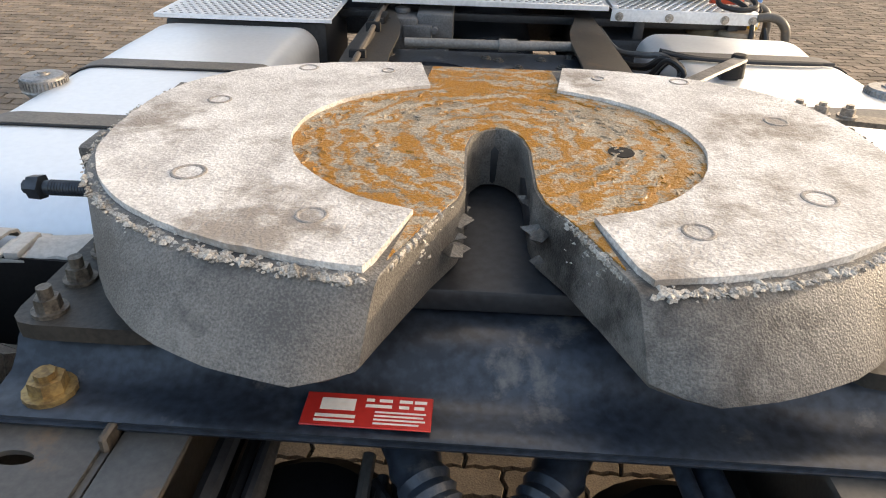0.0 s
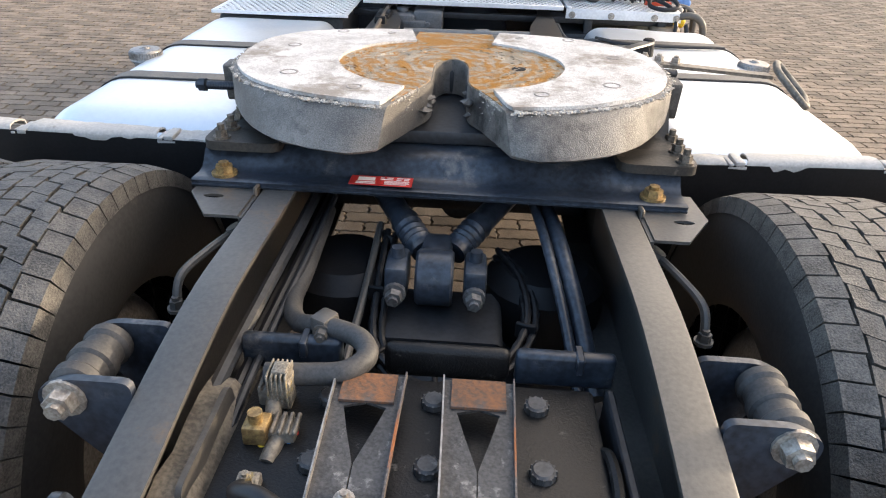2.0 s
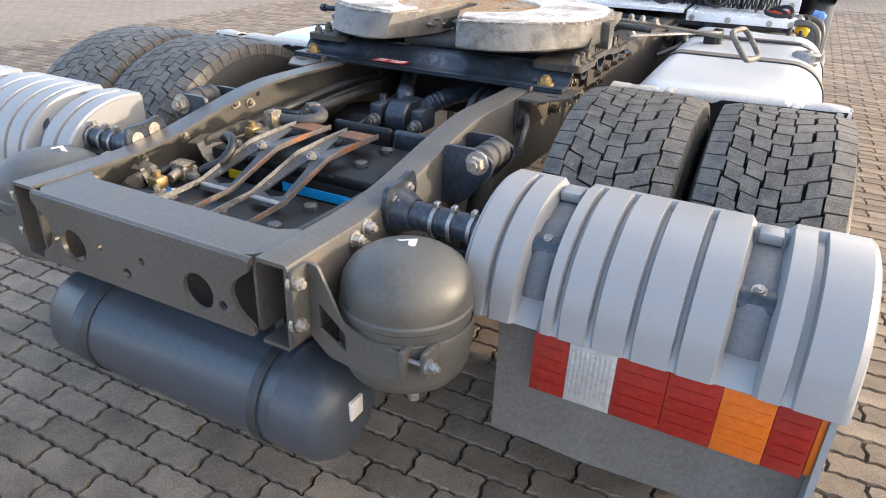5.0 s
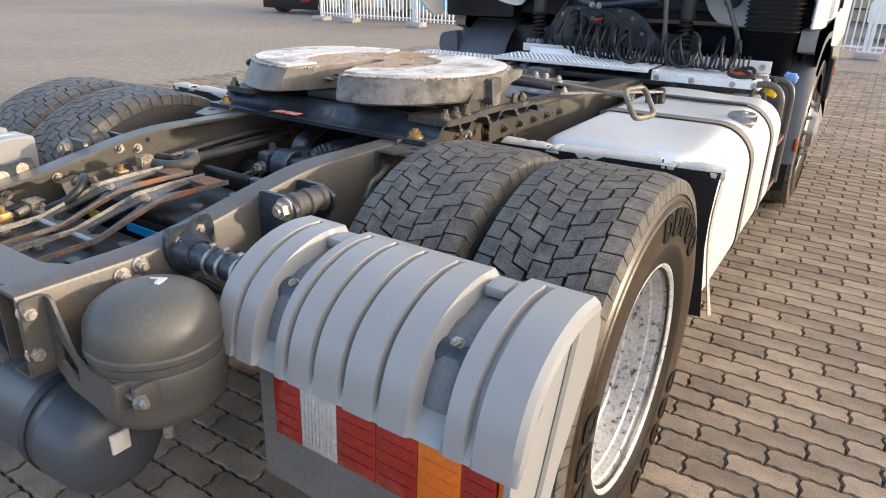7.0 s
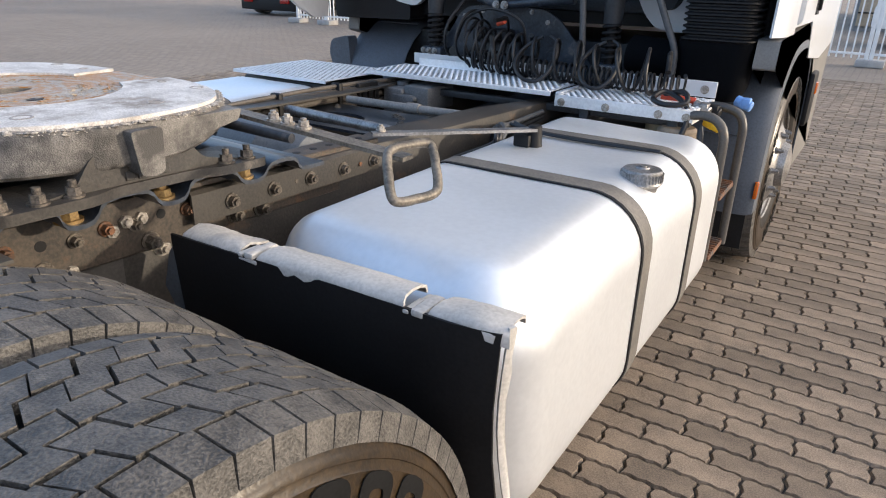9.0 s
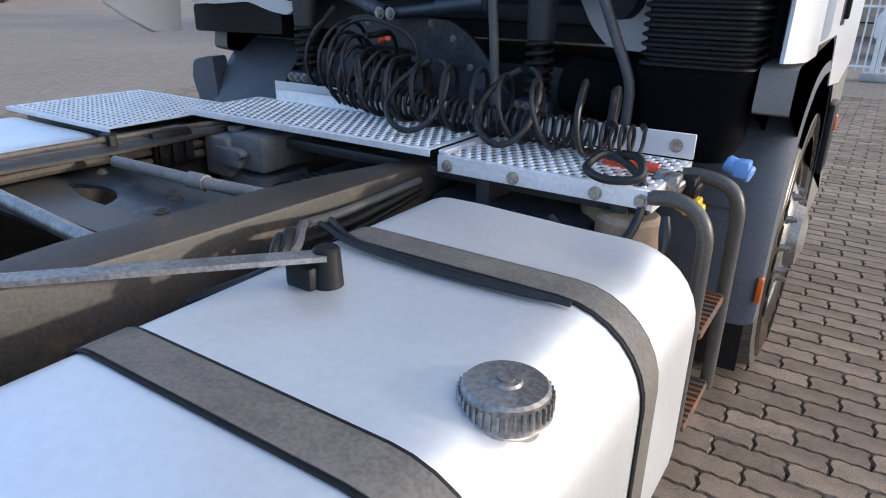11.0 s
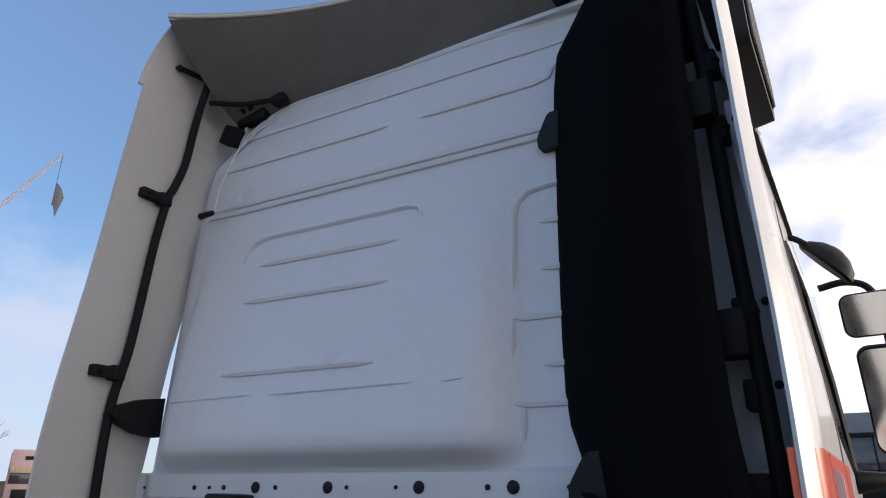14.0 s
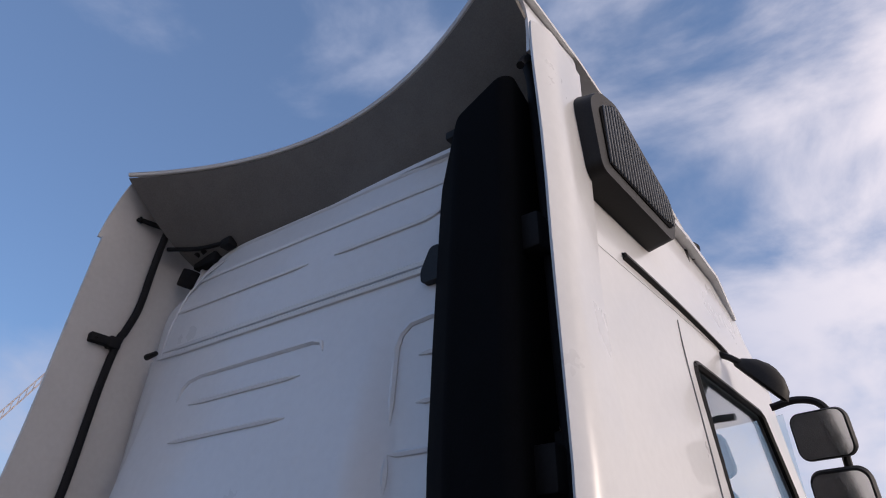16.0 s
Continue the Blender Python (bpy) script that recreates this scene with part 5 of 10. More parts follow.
    grid(bm, [[(s * x, -0.872 + 0.004 * math.sin(x * 20), z) for x in (0.652, 0.75, 0.85, 0.95, 1.05, 1.15, 1.231)] for z in (0.705, 0.60, 0.50, 0.37)])
    thicken(bm, 0.005)
    part("flap", bm, M_FLAP, root, "pale grey mud flap sheet")
    # lamp
    lamp = thing("tail_lamp", (s * 0.97, -0.9, 0.55), "long tail lamp with red, clear and orange lens fields", "tail lamp", "tail lamps")
    bm = B()
    box(bm, min(s * 0.737, s * 1.232), max(s * 0.737, s * 1.232), -0.893, -0.874, 0.535, 0.672, 0.006)
    part("housing", bm, M_BLACK, lamp)
    fields = [(0.738, 0.8067, M_LRED, "red lens"), (0.807, 0.8947, M_LWHITE, "clear ribbed reversing lens"), (0.895, 0.9847, M_LRED, "red lens"), (0.985, 1.0727, M_LRED, "red lens"), (1.073, 1.1567, M_LORANGE, "orange indicator lens"), (1.157, 1.2192, M_LRED, "red lens")]
    for xa, xb, m_, lb in fields:
        bm = B()
        box(bm, min(s * xa, s * xb), max(s * xa, s * xb), -0.912, -0.890, 0.538, 0.670, 0.0016)
        ln = part("lens", bm, m_, lamp, lb)
        bm = B()
        for k in range(9 if m_ is M_LWHITE else 4):
            if m_ is M_LWHITE:
                xx = s * (xa + 0.008 + k * (xb - xa - 0.016) / 8)
                box(bm, xx - 0.0022, xx + 0.0022, -0.9142, -0.911, 0.552, 0.655, 0.0008, 1)
            else:
                zz = 0.565 + k * 0.026
                box(bm, min(s * (xa + 0.006), s * (xb - 0.006)), max(s * (xa + 0.006), s * (xb - 0.006)), -0.9135, -0.911, zz - 0.0012, zz + 0.0012)
        part("lens_rib", bm, m_, ln)
    bm = B()
    box(bm, min(s * 1.2196, s * 1.2325), max(s * 1.2196, s * 1.2325), -0.908, -0.876, 0.543, 0.668, 0.005)
    part("side_lens", bm, M_LORANGE, lamp, "orange side marker lens")


for s in (-1, 1):
    guard(s)
M_TERMINAL = mat("corroded_lead", (0.30, 0.27, 0.22), (0.12, 0.105, 0.085), 0.6, 0.3, 50, 300, 0.5, spot=(0.32, 0.24, 0.08), spot_scale=40, spot_at=0.62)
M_DOTBLUE = mat("blue_print", (0.03, 0.16, 0.45), (0.025, 0.13, 0.38), 0.5)
M_DOTYELLOW = mat("yellow_print", (0.6, 0.45, 0.05), (0.5, 0.38, 0.04), 0.5)
M_CAP = mat("scuffed_cap", (0.07, 0.07, 0.072), (0.03, 0.03, 0.031), 0.4, 0, 30, 160, 0.2, spot=(0.16, 0.155, 0.15), spot_scale=40, spot_at=0.62)

# ---- air tanks ----
def dome_tank(s):
    root = thing("air_tank", (s * 0.535, -0.985, 0.52), "dusty dark grey upright air tank with a clamp band", "air tank", "upright air tanks")
    c = (s * 0.508, -0.992, 0.0)

    def sbox(bm, x0, x1, y0, y1, z0, z1, r):
        box(bm, min(s * x0, s * x1), max(s * x0, s * x1), y0, y1, z0, z1, r)
    bm = B()
    revolve(bm, [(0.0, 0.815), (0.05, 0.811), (0.085, 0.801), (0.108, 0.784), (0.120, 0.764), (0.124, 0.744), (0.124, 0.722), (0.1275, 0.718), (0.1275, 0.708), (0.124, 0.704), (0.124, 0.60), (0.114, 0.575), (0.085, 0.556), (0.045, 0.546), (0.0, 0.543)], c, "z", 48)
    part("vessel", bm, M_VESSEL, root)
    bm = B()
    revolve(bm, [(0.1245, 0.636), (0.1265, 0.632), (0.1285, 0.636), (0.1275, 0.66), (0.1285, 0.684), (0.1265, 0.688), (0.1245, 0.684)], c, "z", 48, closed=True)
    band = part("clamp_band", bm, M_VESSEL, root)
    for x0, x1, y0, y1 in ((0.566, 0.580, -1.126, -1.085), (0.602, 0.616, -1.112, -1.06)):
        bm = B()
        sbox(bm, x0, x1, y0, y1, 0.634, 0.690, 0.005)
        part("clamp_lug", bm, M_FRAME, band, "folded clamp lug")
    bm = B()
    cyl(bm, (s * 0.555, -1.108, 0.665), (s * 0.628, -1.103, 0.665), 0.005, seg=8)
    bolt(bm, (s * 0.616, -1.104, 0.665), (s, 0, 0), 0.010, 0.012)
    part("clamp_bolt", bm, M_STEEL, band, "bright clamp bolt")
    bm = B()
    prism(bm, round_poly([(s * 0.3745, 0.808), (s * 0.3745, 0.665), (s * 0.42, 0.625), (s * 0.50, 0.612), (s * 0.566, 0.628), (s * 0.568, 0.684), (s * 0.50, 0.690), (s * 0.452, 0.705), (s * 0.402, 0.808)], 0.008, 2), "y", -1.122, -1.1155, holes=[[(s * 0.402, 0.735), (s * 0.402, 0.678), (s * 0.458, 0.648), (s * 0.458, 0.685)]])
    prism(bm, round_poly([(-1.165, 0.665), (-1.165, 0.81), (-1.1155, 0.81), (-1.1155, 0.665)], 0.01, 2), "x", s * 0.374, s * 0.3815)
    part("hanger", bm, M_VESSEL, root, "cut-out steel hanger plate")
    bm = B()
    box(bm, s * 0.49 - 0.021, s * 0.49 + 0.021, -0.985, -0.957, 0.8105, 0.813, turn=(3, -s * 8, s * 20))
    part("sticker", bm, M_PRINT, root, "torn white sticker")
    bm = B()
    box(bm, s * 0.49 - 0.011, s * 0.49 + 0.009, -0.988, -0.968, 0.8131, 0.8142, turn=(3, -s * 8, s * 25))
    part("tear", bm, M_VESSEL, root, "dark tear in the sticker")
    bm = B()
    cyl(bm, (c[0] + s * 0.03, c[1] - 0.02, 0.50), (c[0] + s * 0.03, c[1] - 0.02, 0.552), 0.011, seg=8)
    part("drain_valve", bm, M_STEEL, root)


for s in (-1, 1):
    dome_tank(s)
lying = thing("air_reservoir", (0, -1.05, 0.31), "long dusty blue-grey cylindrical air reservoir hung across the frame", "air reservoir")
bm = B()
revolve(bm, [(0.0, -0.43), (0.06, -0.425), (0.10, -0.405), (0.117, -0.375), (0.119, -0.30), (0.121, -0.295), (0.119, -0.29), (0.119, 0.29), (0.121, 0.295), (0.119, 0.30), (0.117, 0.375), (0.10, 0.405), (0.06, 0.425), (0.0, 0.43)], (0, -1.045, 0.435), "x", 40)
part("vessel", bm, M_RESV, lying)
bm = B()
box(bm, 0.415, 0.433, -1.075, -1.035, 0.44, 0.485, 0.002)
part("data_label", bm, M_PRINT, lying, "small white data label")
for x in (-0.25, 0.25):
    bm = B()
    revolve(bm, [(0.1195, -0.012), (0.123, -0.012), (0.123, 0.012), (0.1195, 0.012)], (x, -1.045, 0.435), "x", 40, closed=True)
    box(bm, x - 0.012, x + 0.012, -1.06, -1.03, 0.553, 0.66)
    part("hanger_band", bm, M_DARK, lying)

# ---- battery carrier ----
tray = thing("battery_tray", (0, -0.74, 0.64), "dark steel battery tray set between the rails", "battery tray")
bm = B()
box(bm, -0.296, 0.296, -1.05, -0.43, 0.50, 0.515)
box(bm, 0.262, 0.275, -1.04, -0.45, 0.515, 0.80, 0.003, 1)
box(bm, -0.292, -0.28, -1.04, -0.45, 0.515, 0.72, 0.003, 1)
part("tray_body", bm, M_DARK, tray)
for (xa, xb, lb, m_, r_) in ((-0.298, -0.14, "blue-grey pressed edge", M_BLUE, 0), (-0.075, 0.12, "scuffed black padded edge", M_BATT, 0), (0.128, 0.282, "blue-grey pressed edge", M_BLUE, 0)):
    bm = B()
    box(bm, xa, xb, -0.422, -0.398, 0.772, 0.832, 0.008 if m_ is M_BLUE else 0.012, 3)
    if m_ is M_BLUE:
        mid = (xa + xb) / 2 + 0.02
        box(bm, mid - 0.006, mid + 0.006, -0.43, -0.39, 0.805, 0.834, 0.002, 1)
    part("tray_rim", bm, m_, tray, lb)
for (y0, y1, z0, z1) in ((-0.72, -0.50, 0.70, 0.815), (-0.98, -0.86, 0.68, 0.775)):
    bm = B()
    prism(bm, round_poly([(y0, z0), (y0 + 0.02, z1), (y1 - 0.02, z1 + 0.01), (y1, z0 + 0.03)], 0.015, 3), "x", -0.287, -0.279)
    part("side_guide", bm, M_FRAME, tray, "bent dusty guide plate")


def battery(y0, y1, z1, label):
    root = thing("battery", (0, (y0 + y1) / 2, 0.515), label, "battery", "truck batteries")
    bm = B()
    box(bm, -0.255, 0.24, y0, y1, 0.515, z1 - 0.03, 0.006)
    box(bm, -0.26, 0.245, y0 - 0.003, y1 + 0.003, z1 - 0.032, z1, 0.008)
    part("case", bm, M_BATT, root)
    for i in range(3):
        for j in range(2):
            x = -0.14 + 0.148 * i
            y = y0 + (y1 - y0) * (0.30 + 0.48 * j) + 0.004 * i
            bm = B()
            revolve(bm, [(0.0, 0.012), (0.013, 0.012), (0.0165, 0.009), (0.0175, 0.0), (0.02, 0.0), (0.02, -0.001)], (x, y, z1), "z", 18)
            for k in range(12):
                a = k * math.pi / 6
                box(bm, x + 0.0165 * math.cos(a) - 0.0014, x + 0.0165 * math.cos(a) + 0.0014, y + 0.0165 * math.sin(a) - 0.0014, y + 0.0165 * math.sin(a) + 0.0014, z1, z1 + 0.010)
            part("filler_cap", bm, M_CAP, root, "scuffed screw cap")
    bm = B()
    box(bm, -0.238, -0.205, y0 + 0.10, y0 + 0.135, z1, z1 + 0.03, 0.004)
    cyl(bm, (-0.222, y0 + 0.117, z1 + 0.02), (-0.222, y0 + 0.117, z1 + 0.045), 0.010, seg=10)
    part("terminal", bm, M_BRASS, root, "corroded brass terminal")
    bm = B()
    tube(bm, [(0.235, y0 + 0.02, z1 - 0.02), (0.247, y0 + 0.05, z1 + 0.004), (0.247, y0 + 0.12, z1 + 0.004), (0.237, y0 + 0.15, z1 - 0.02)], 0.008, seg=8)
    part("carry_handle", bm, M_BATT, root, "worn rope handle")
    for k, (cx, cy, m_) in enumerate(((0.0, 0.0, M_PRINT), (0.013, 0.002, M_DOTBLUE), (0.026, 0.004, M_DOTBLUE), (0.004, 0.014, M_DOTBLUE), (0.017, 0.016, M_PRINT), (0.030, 0.018, M_TAG), (-0.008, -0.006, M_DOTYELLOW))):
        bm = B()
        cyl(bm, (-0.205 + cx, y1 - 0.145 + cy, z1 + 0.0002), (-0.205 + cx, y1 - 0.145 + cy, z1 + 0.0012), 0.0056, seg=12)
        part("warning_label", bm, m_, root, "small round warning label", smooth=0)
    return root


battery(-0.705, -0.45, 0.795, "black front battery with filler caps, frosted and dusty")
battery(-1.035, -0.775, 0.752, "black rear battery with filler caps, stained brown")
bm = B()
box(bm, -0.02, 0.185, -0.713, -0.7085, 0.722, 0.745)
box(bm, 0.165, 0.18, -0.717, -0.7135, 0.726, 0.741)
solo("blue_label", bm, mat("blue_label", (0.02, 0.35, 0.7), (0.015, 0.28, 0.6), 0.4), (0.08, -0.71, 0.72), "bright blue label strip on the battery case", "label")
bm = B()
box(bm, -0.20, -0.15, -0.713, -0.7085, 0.722, 0.745)
solo("yellow_label", bm, mat("yellow_label", (0.7, 0.5, 0.02), (0.6, 0.42, 0.02), 0.4), (-0.17, -0.71, 0.72), "yellow label strip on the battery case", "label")


def strap(cx):
    root = thing("battery_strap", (cx, -0.72, 0.8), "thin steel hold-down strap with cut-outs, scratched and rusty", "battery strap", "battery straps")
    bm = B()
    path = [(-0.485, 0.828), (-0.60, 0.828), (-0.70, 0.824), (-0.745, 0.81), (-0.87, 0.772)]
    wa = [0.050, 0.047, 0.045, 0.046, 0.050]

    def zy(t):
        i = min(3, int(t * 4))
        f_ = t * 4 - i
        return [path[i][k] * (1 - f_) + path[i + 1][k] * f_ for k in (0, 1)] + [wa[i] * (1 - f_) + wa[i + 1] * f_]
    for side in (-1, 1):
        rows_ = []
        for k in range(49):
            t = k / 48
            y, z, w_ = zy(t)
            if t < 0.38:
                inner_ = 0.031 * (1 - (t - 0.13) / 0.25) if 0.13 < t else 0.0
            elif t > 0.57:
                inner_ = 0.027 * (t - 0.55) / 0.40 if t < 0.96 else 0.0
            else:
                inner_ = 0.0
            rows_.append([(cx + side * w_, y, z), (cx + side * max(inner_, 0.0008), y, z)])
        grid(bm, rows_)
    thicken(bm, 0.004)
    part("strap_plate", bm, M_STRAP, root, "cut-out strap plate", smooth=20)
    for side in (-1, 1):
        bm = B()
        loft(bm, [[Vector((cx + side * w_ + e_, y_, z_ + h_)) for e_, h_ in ((-0.0012, -0.004), (0.0012, -0.004), (0.0012, 0.0095), (-0.0012, 0.0095))] for y_, z_, w_ in ((-0.485, 0.828, 0.050), (-0.60, 0.828, 0.047), (-0.70, 0.824, 0.045), (-0.745, 0.81, 0.046), (-0.87, 0.772, 0.050), (-1.03, 0.764, 0.051))])
        part("edge_strip", bm, M_STRAPRUST if side > 0 else M_STEEL, root, "rusty upright edge strip" if side > 0 else "worn upright edge strip")
    bm = B()
    box(bm, cx - 0.038, cx + 0.038, -0.545, -0.487, 0.8285, 0.8325)
    part("rusty_patch", bm, M_RUST, root, "rust-orange end plate")
    bm = B()
    box(bm, cx - 0.04, cx + 0.04, -0.885, -0.868, 0.758, 0.776, 0.003, 1)
    part("foot", bm, M_STEEL, root)
    bm = B()
    bolt(bm, (cx, -0.705, 0.824), (0, 0, 1), 0.0095, 0.007)
    part("bolt", bm, M_BOLT, root, "dull zinc centre bolt")


strap(-0.083)
strap(0.071)
STAND[0] = LEVEL
cable = thing("battery_cable", (-0.20, -0.75, 0.88), "thick black battery cable with a crimped lug", "battery cable")
bm = B()
tube(bm, [(-0.205, -0.665, 0.898), (-0.208, -0.695, 0.922), (-0.175, -0.712, 0.938), (-0.142, -0.735, 0.936), (-0.127, -0.76, 0.922), (-0.137, -0.792, 0.898), (-0.165, -0.812, 0.884), (-0.187, -0.822, 0.866)], 0.0115, seg=14, steps=8)
part("cable", bm, M_HOSE, cable)
bm = B()
tube(bm, [(-0.184, -0.955, 0.862), (-0.205, -0.968, 0.862), (-0.25, -0.966, 0.86), (-0.288, -0.95, 0.858), (-0.304, -0.925, 0.858), (-0.298, -0.89, 0.862), (-0.275, -0.86, 0.868), (-0.262, -0.80, 0.88)], 0.012, seg=12, steps=8)
part("cable", bm, M_HOSE, cable)
for p_ in ((-0.206, -0.668, 0.90), (-0.187, -0.826, 0.868), (-0.18, -0.952, 0.862)):
    bm = B()
    box(bm, p_[0] - 0.015, p_[0] + 0.015, p_[1] - 0.018, p_[1] + 0.018, p_[2] - 0.010, p_[2] + 0.008, 0.004)
    bolt(bm, (p_[0], p_[1], p_[2] + 0.007), (0, 0, 1), 0.008, 0.009)
    part("lug", bm, M_TERMINAL, cable, "corroded pale crimped lug")
STAND[0] = TRUCK
bm = B()
box(bm, -0.222, -0.19, -0.535, -0.50, 0.795, 0.845, 0.005)
box(bm, -0.217, -0.195, -0.53, -0.505, 0.845, 0.86, 0.003)
for k in range(5):
    box(bm, -0.2225 + 0.0065 * k, -0.2195 + 0.0065 * k, -0.538, -0.497, 0.80, 0.857, 0.001, 1)
part("terminal_cover", bm, M_TERMINAL, cable, "pale grey ribbed terminal cover")


STAND[0] = LEVEL
M_PIPE = mat("dusty_brown_pipe", (0.11, 0.095, 0.08), (0.06, 0.053, 0.046), 0.6, 0, 12, 120, 0.2)
M_DUST = mat("dusty_strap_steel", (0.17, 0.155, 0.135), (0.10, 0.094, 0.085), 0.6, 0, 14, 160, 0.3)
M_CARTON = mat("dusty_brown_cartridge", (0.26, 0.2, 0.135), (0.19, 0.145, 0.1), 0.55, 0, 8, 120, 0.15)
M_FENDER_ = mat("grey_hose_rubber", (0.085, 0.087, 0.09), (0.055, 0.057, 0.06), 0.5, 0, 10, 130, 0.15)
M_RESBOX = mat("dusty_grey_plastic", (0.15, 0.155, 0.16), (0.085, 0.088, 0.092), 0.6, 0, 9, 160, 0.2)
M_PALE = mat("pale_grey_hose", (0.22, 0.215, 0.205), (0.14, 0.137, 0.13), 0.55, 0, 10, 120, 0.15)
# ---- fuel tanks ----
def tank_ring(w, h_, grow, s, n=8):
    """Tank section: wide rounding towards the yard, tighter towards the frame."""
    out = []
    for cx, cy, a0 in ((1, 1, 0), (-1, 1, 90), (-1, -1, 180), (1, -1, 270)):
        r = max(0.02, (0.15 if cx * s > 0 else 0.075) + grow)
        out += [(cx * (w - r) + r * math.cos(radians(a0 + 90 * k / n)), cy * (h_ - r) + r * math.sin(radians(a0 + 90 * k / n))) for k in range(n + 1)]
    return out


def tank(s, y0, y1, straps, cap, caplabel):
    root = thing("fuel_tank", (s * 0.9, (y0 + y1) / 2, 0.33), "white-silver aluminium fuel tank held by dark straps", "fuel tank", "fuel tanks")
    cx, hw, cz, hh = s * 0.895, 0.325, 0.628, 0.298
    rings = []
    ends = [(-0.022, 0.27), (-0.017, 0.20)] + [(0.14 * (1 - math.cos(a)), 0.14 * (1 - math.sin(a))) for a in [radians(9 * k) for k in range(1, 11)]]
    fore = [(-0.012, 0.25), (-0.009, 0.15)] + [(0.07 * (1 - math.cos(a)), 0.07 * (1 - math.sin(a))) for a in [radians(9 * k) for k in range(1, 11)]]
    inner_y = [y0 + 0.14 + (y1 - y0 - 0.21) * k / 22 for k in range(1, 22)]
    prof_ = [(y0 + d, k) for d, k in ends] + [(y, 0.0) for y in inner_y] + [(y1 - d, k) for d, k in fore[::-1]]
    for y, ins in prof_:
        ring_ = tank_ring(hw - ins, hh - ins, -ins * 0.42, s)
        (xa, za), (xb, zb) = ring_[8], ring_[9]
        ring_ = ring_[:9] + [(xa + (xb - xa) * k / 15, za) for k in range(1, 15)] + ring_[9:]
        out = []
        for a, b in ring_:
            dent = 0.0
            if s > 0 and b > 0.12:              # knocked in near its front end
                u, v = (cx + a - 1.03) / 0.17, (y - (y1 - 0.17)) / 0.11
                dent = -0.026 * math.exp(-u * u - v * v) + 0.007 * math.exp(-((u + 0.9 + 0.8 * v) / 0.4) ** 2 - v * v)
            out.append(Vector((cx + a, y, cz + b + dent + 0.0012 * noise.noise((a * 7, y * 5, b * 6)))))
        rings.append(out)
    bm = B()
    loft(bm, rings)
    part("vessel", bm, M_TANK, root)
    for y in straps:
        bm = B()
        ro, ri = tank_ring(hw + 0.006, hh + 0.006, 0.005, s), tank_ring(hw + 0.0015, hh + 0.0015, 0.0015, s)
        a = [[Vector((cx + p[0], yy, cz + p[1])) for p in r_] for r_, yy in ((ro, y - 0.034), (ro, y + 0.034), (ri, y + 0.034), (ri, y - 0.034))]
        loft(bm, a + [a[0]], cap=False)
        part("strap", bm, M_DUST, root, "dark grey steel strap with rubber liner")
        bm = B()
        ro, ri = tank_ring(hw + 0.004, hh + 0.004, 0.0035, s), tank_ring(hw + 0.001, hh + 0.001, 0.001, s)
        a = [[Vector((cx + p[0], yy, cz + p[1])) for p in r_] for r_, yy in ((ro, y - 0.041), (ro, y + 0.041), (ri, y + 0.041), (ri, y - 0.041))]
        loft(bm, a + [a[0]], cap=False)
        part("strap_liner", bm, M_BLACK, root, "black rubber liner")
    bm = B()
    x, y, z = cap
    revolve(bm, [(0.0, 0.038), (0.018, 0.038), (0.02, 0.034), (0.05, 0.032), (0.054, 0.028), (0.056, 0.0), (0.058, -0.004), (0.045, -0.02), (0.045, -0.06)], (x, y, z - 0.02), "z", 40)
    for k in range(36):
        a = 2 * math.pi * k / 36
        box(bm, x + 0.0565 * math.cos(a) - 0.0018, x + 0.0565 * math.cos(a) + 0.0018, y + 0.0565 * math.sin(a) - 0.0018, y + 0.0565 * math.sin(a) + 0.0018, z - 0.018, z + 0.004)
    cp = part("filler_cap", bm, M_STEEL, root, caplabel)
    bm = B()
    cyl(bm, (x, y, z + 0.016), (x, y, z + 0.021), 0.011, seg=16)
    part("lock", bm, M_STEEL, cp, "round key lock")
    return root


tank(1, 0.50, 2.055, (1.19, 1.695), (1.128, 1.379, 0.932), "dull metal screw cap with knurled rim")
tank(-1, 0.50, 1.95, (0.93, 1.38), (-1.15, 1.20, 0.932), "dull metal screw cap with knurled rim")
# pipes and cables at the rail above the tank
for k, (off, r_) in enumerate(((0, 0.010), (0.03, 0.012), (0.055, 0.008))):
    bm = B()
    tube(bm, [(0.46, 2.15, 0.90 - off * 0.6), (0.47, 1.85, 0.90 - off), (0.52, 1.68 - off, 0.93 - off), (0.56, 1.62 - off, 0.945), (0.60, 1.56 - off, 0.93), (0.585, 1.50, 0.90), (0.50, 1.40, 0.86)], r_, seg=8, steps=8)
    solo("hose", bm, M_HOSE if k else M_FENDER_, (0.5, 1.7, 0.9), "dusty dark hose looping from the rail over the tank strap", "hose", "hoses over the tank")
for k, z in enumerate((0.90, 0.875)):
    bm = B()
    tube(bm, [(0.57, 1.69 - 0.03 * k, 0.945), (0.68, 1.640 - 0.012 * k, 0.938), (0.86, 1.632 - 0.012 * k, 0.935), (1.02, 1.634 - 0.008 * k, 0.935), (1.10 - 0.03 * k, 1.638, 0.933)], 0.006, seg=8)
    solo("cable", bm, M_HOSE, (0.8, 1.7, 0.9), "thin black cable lying along the tank strap", "cable", "hoses over the tank")

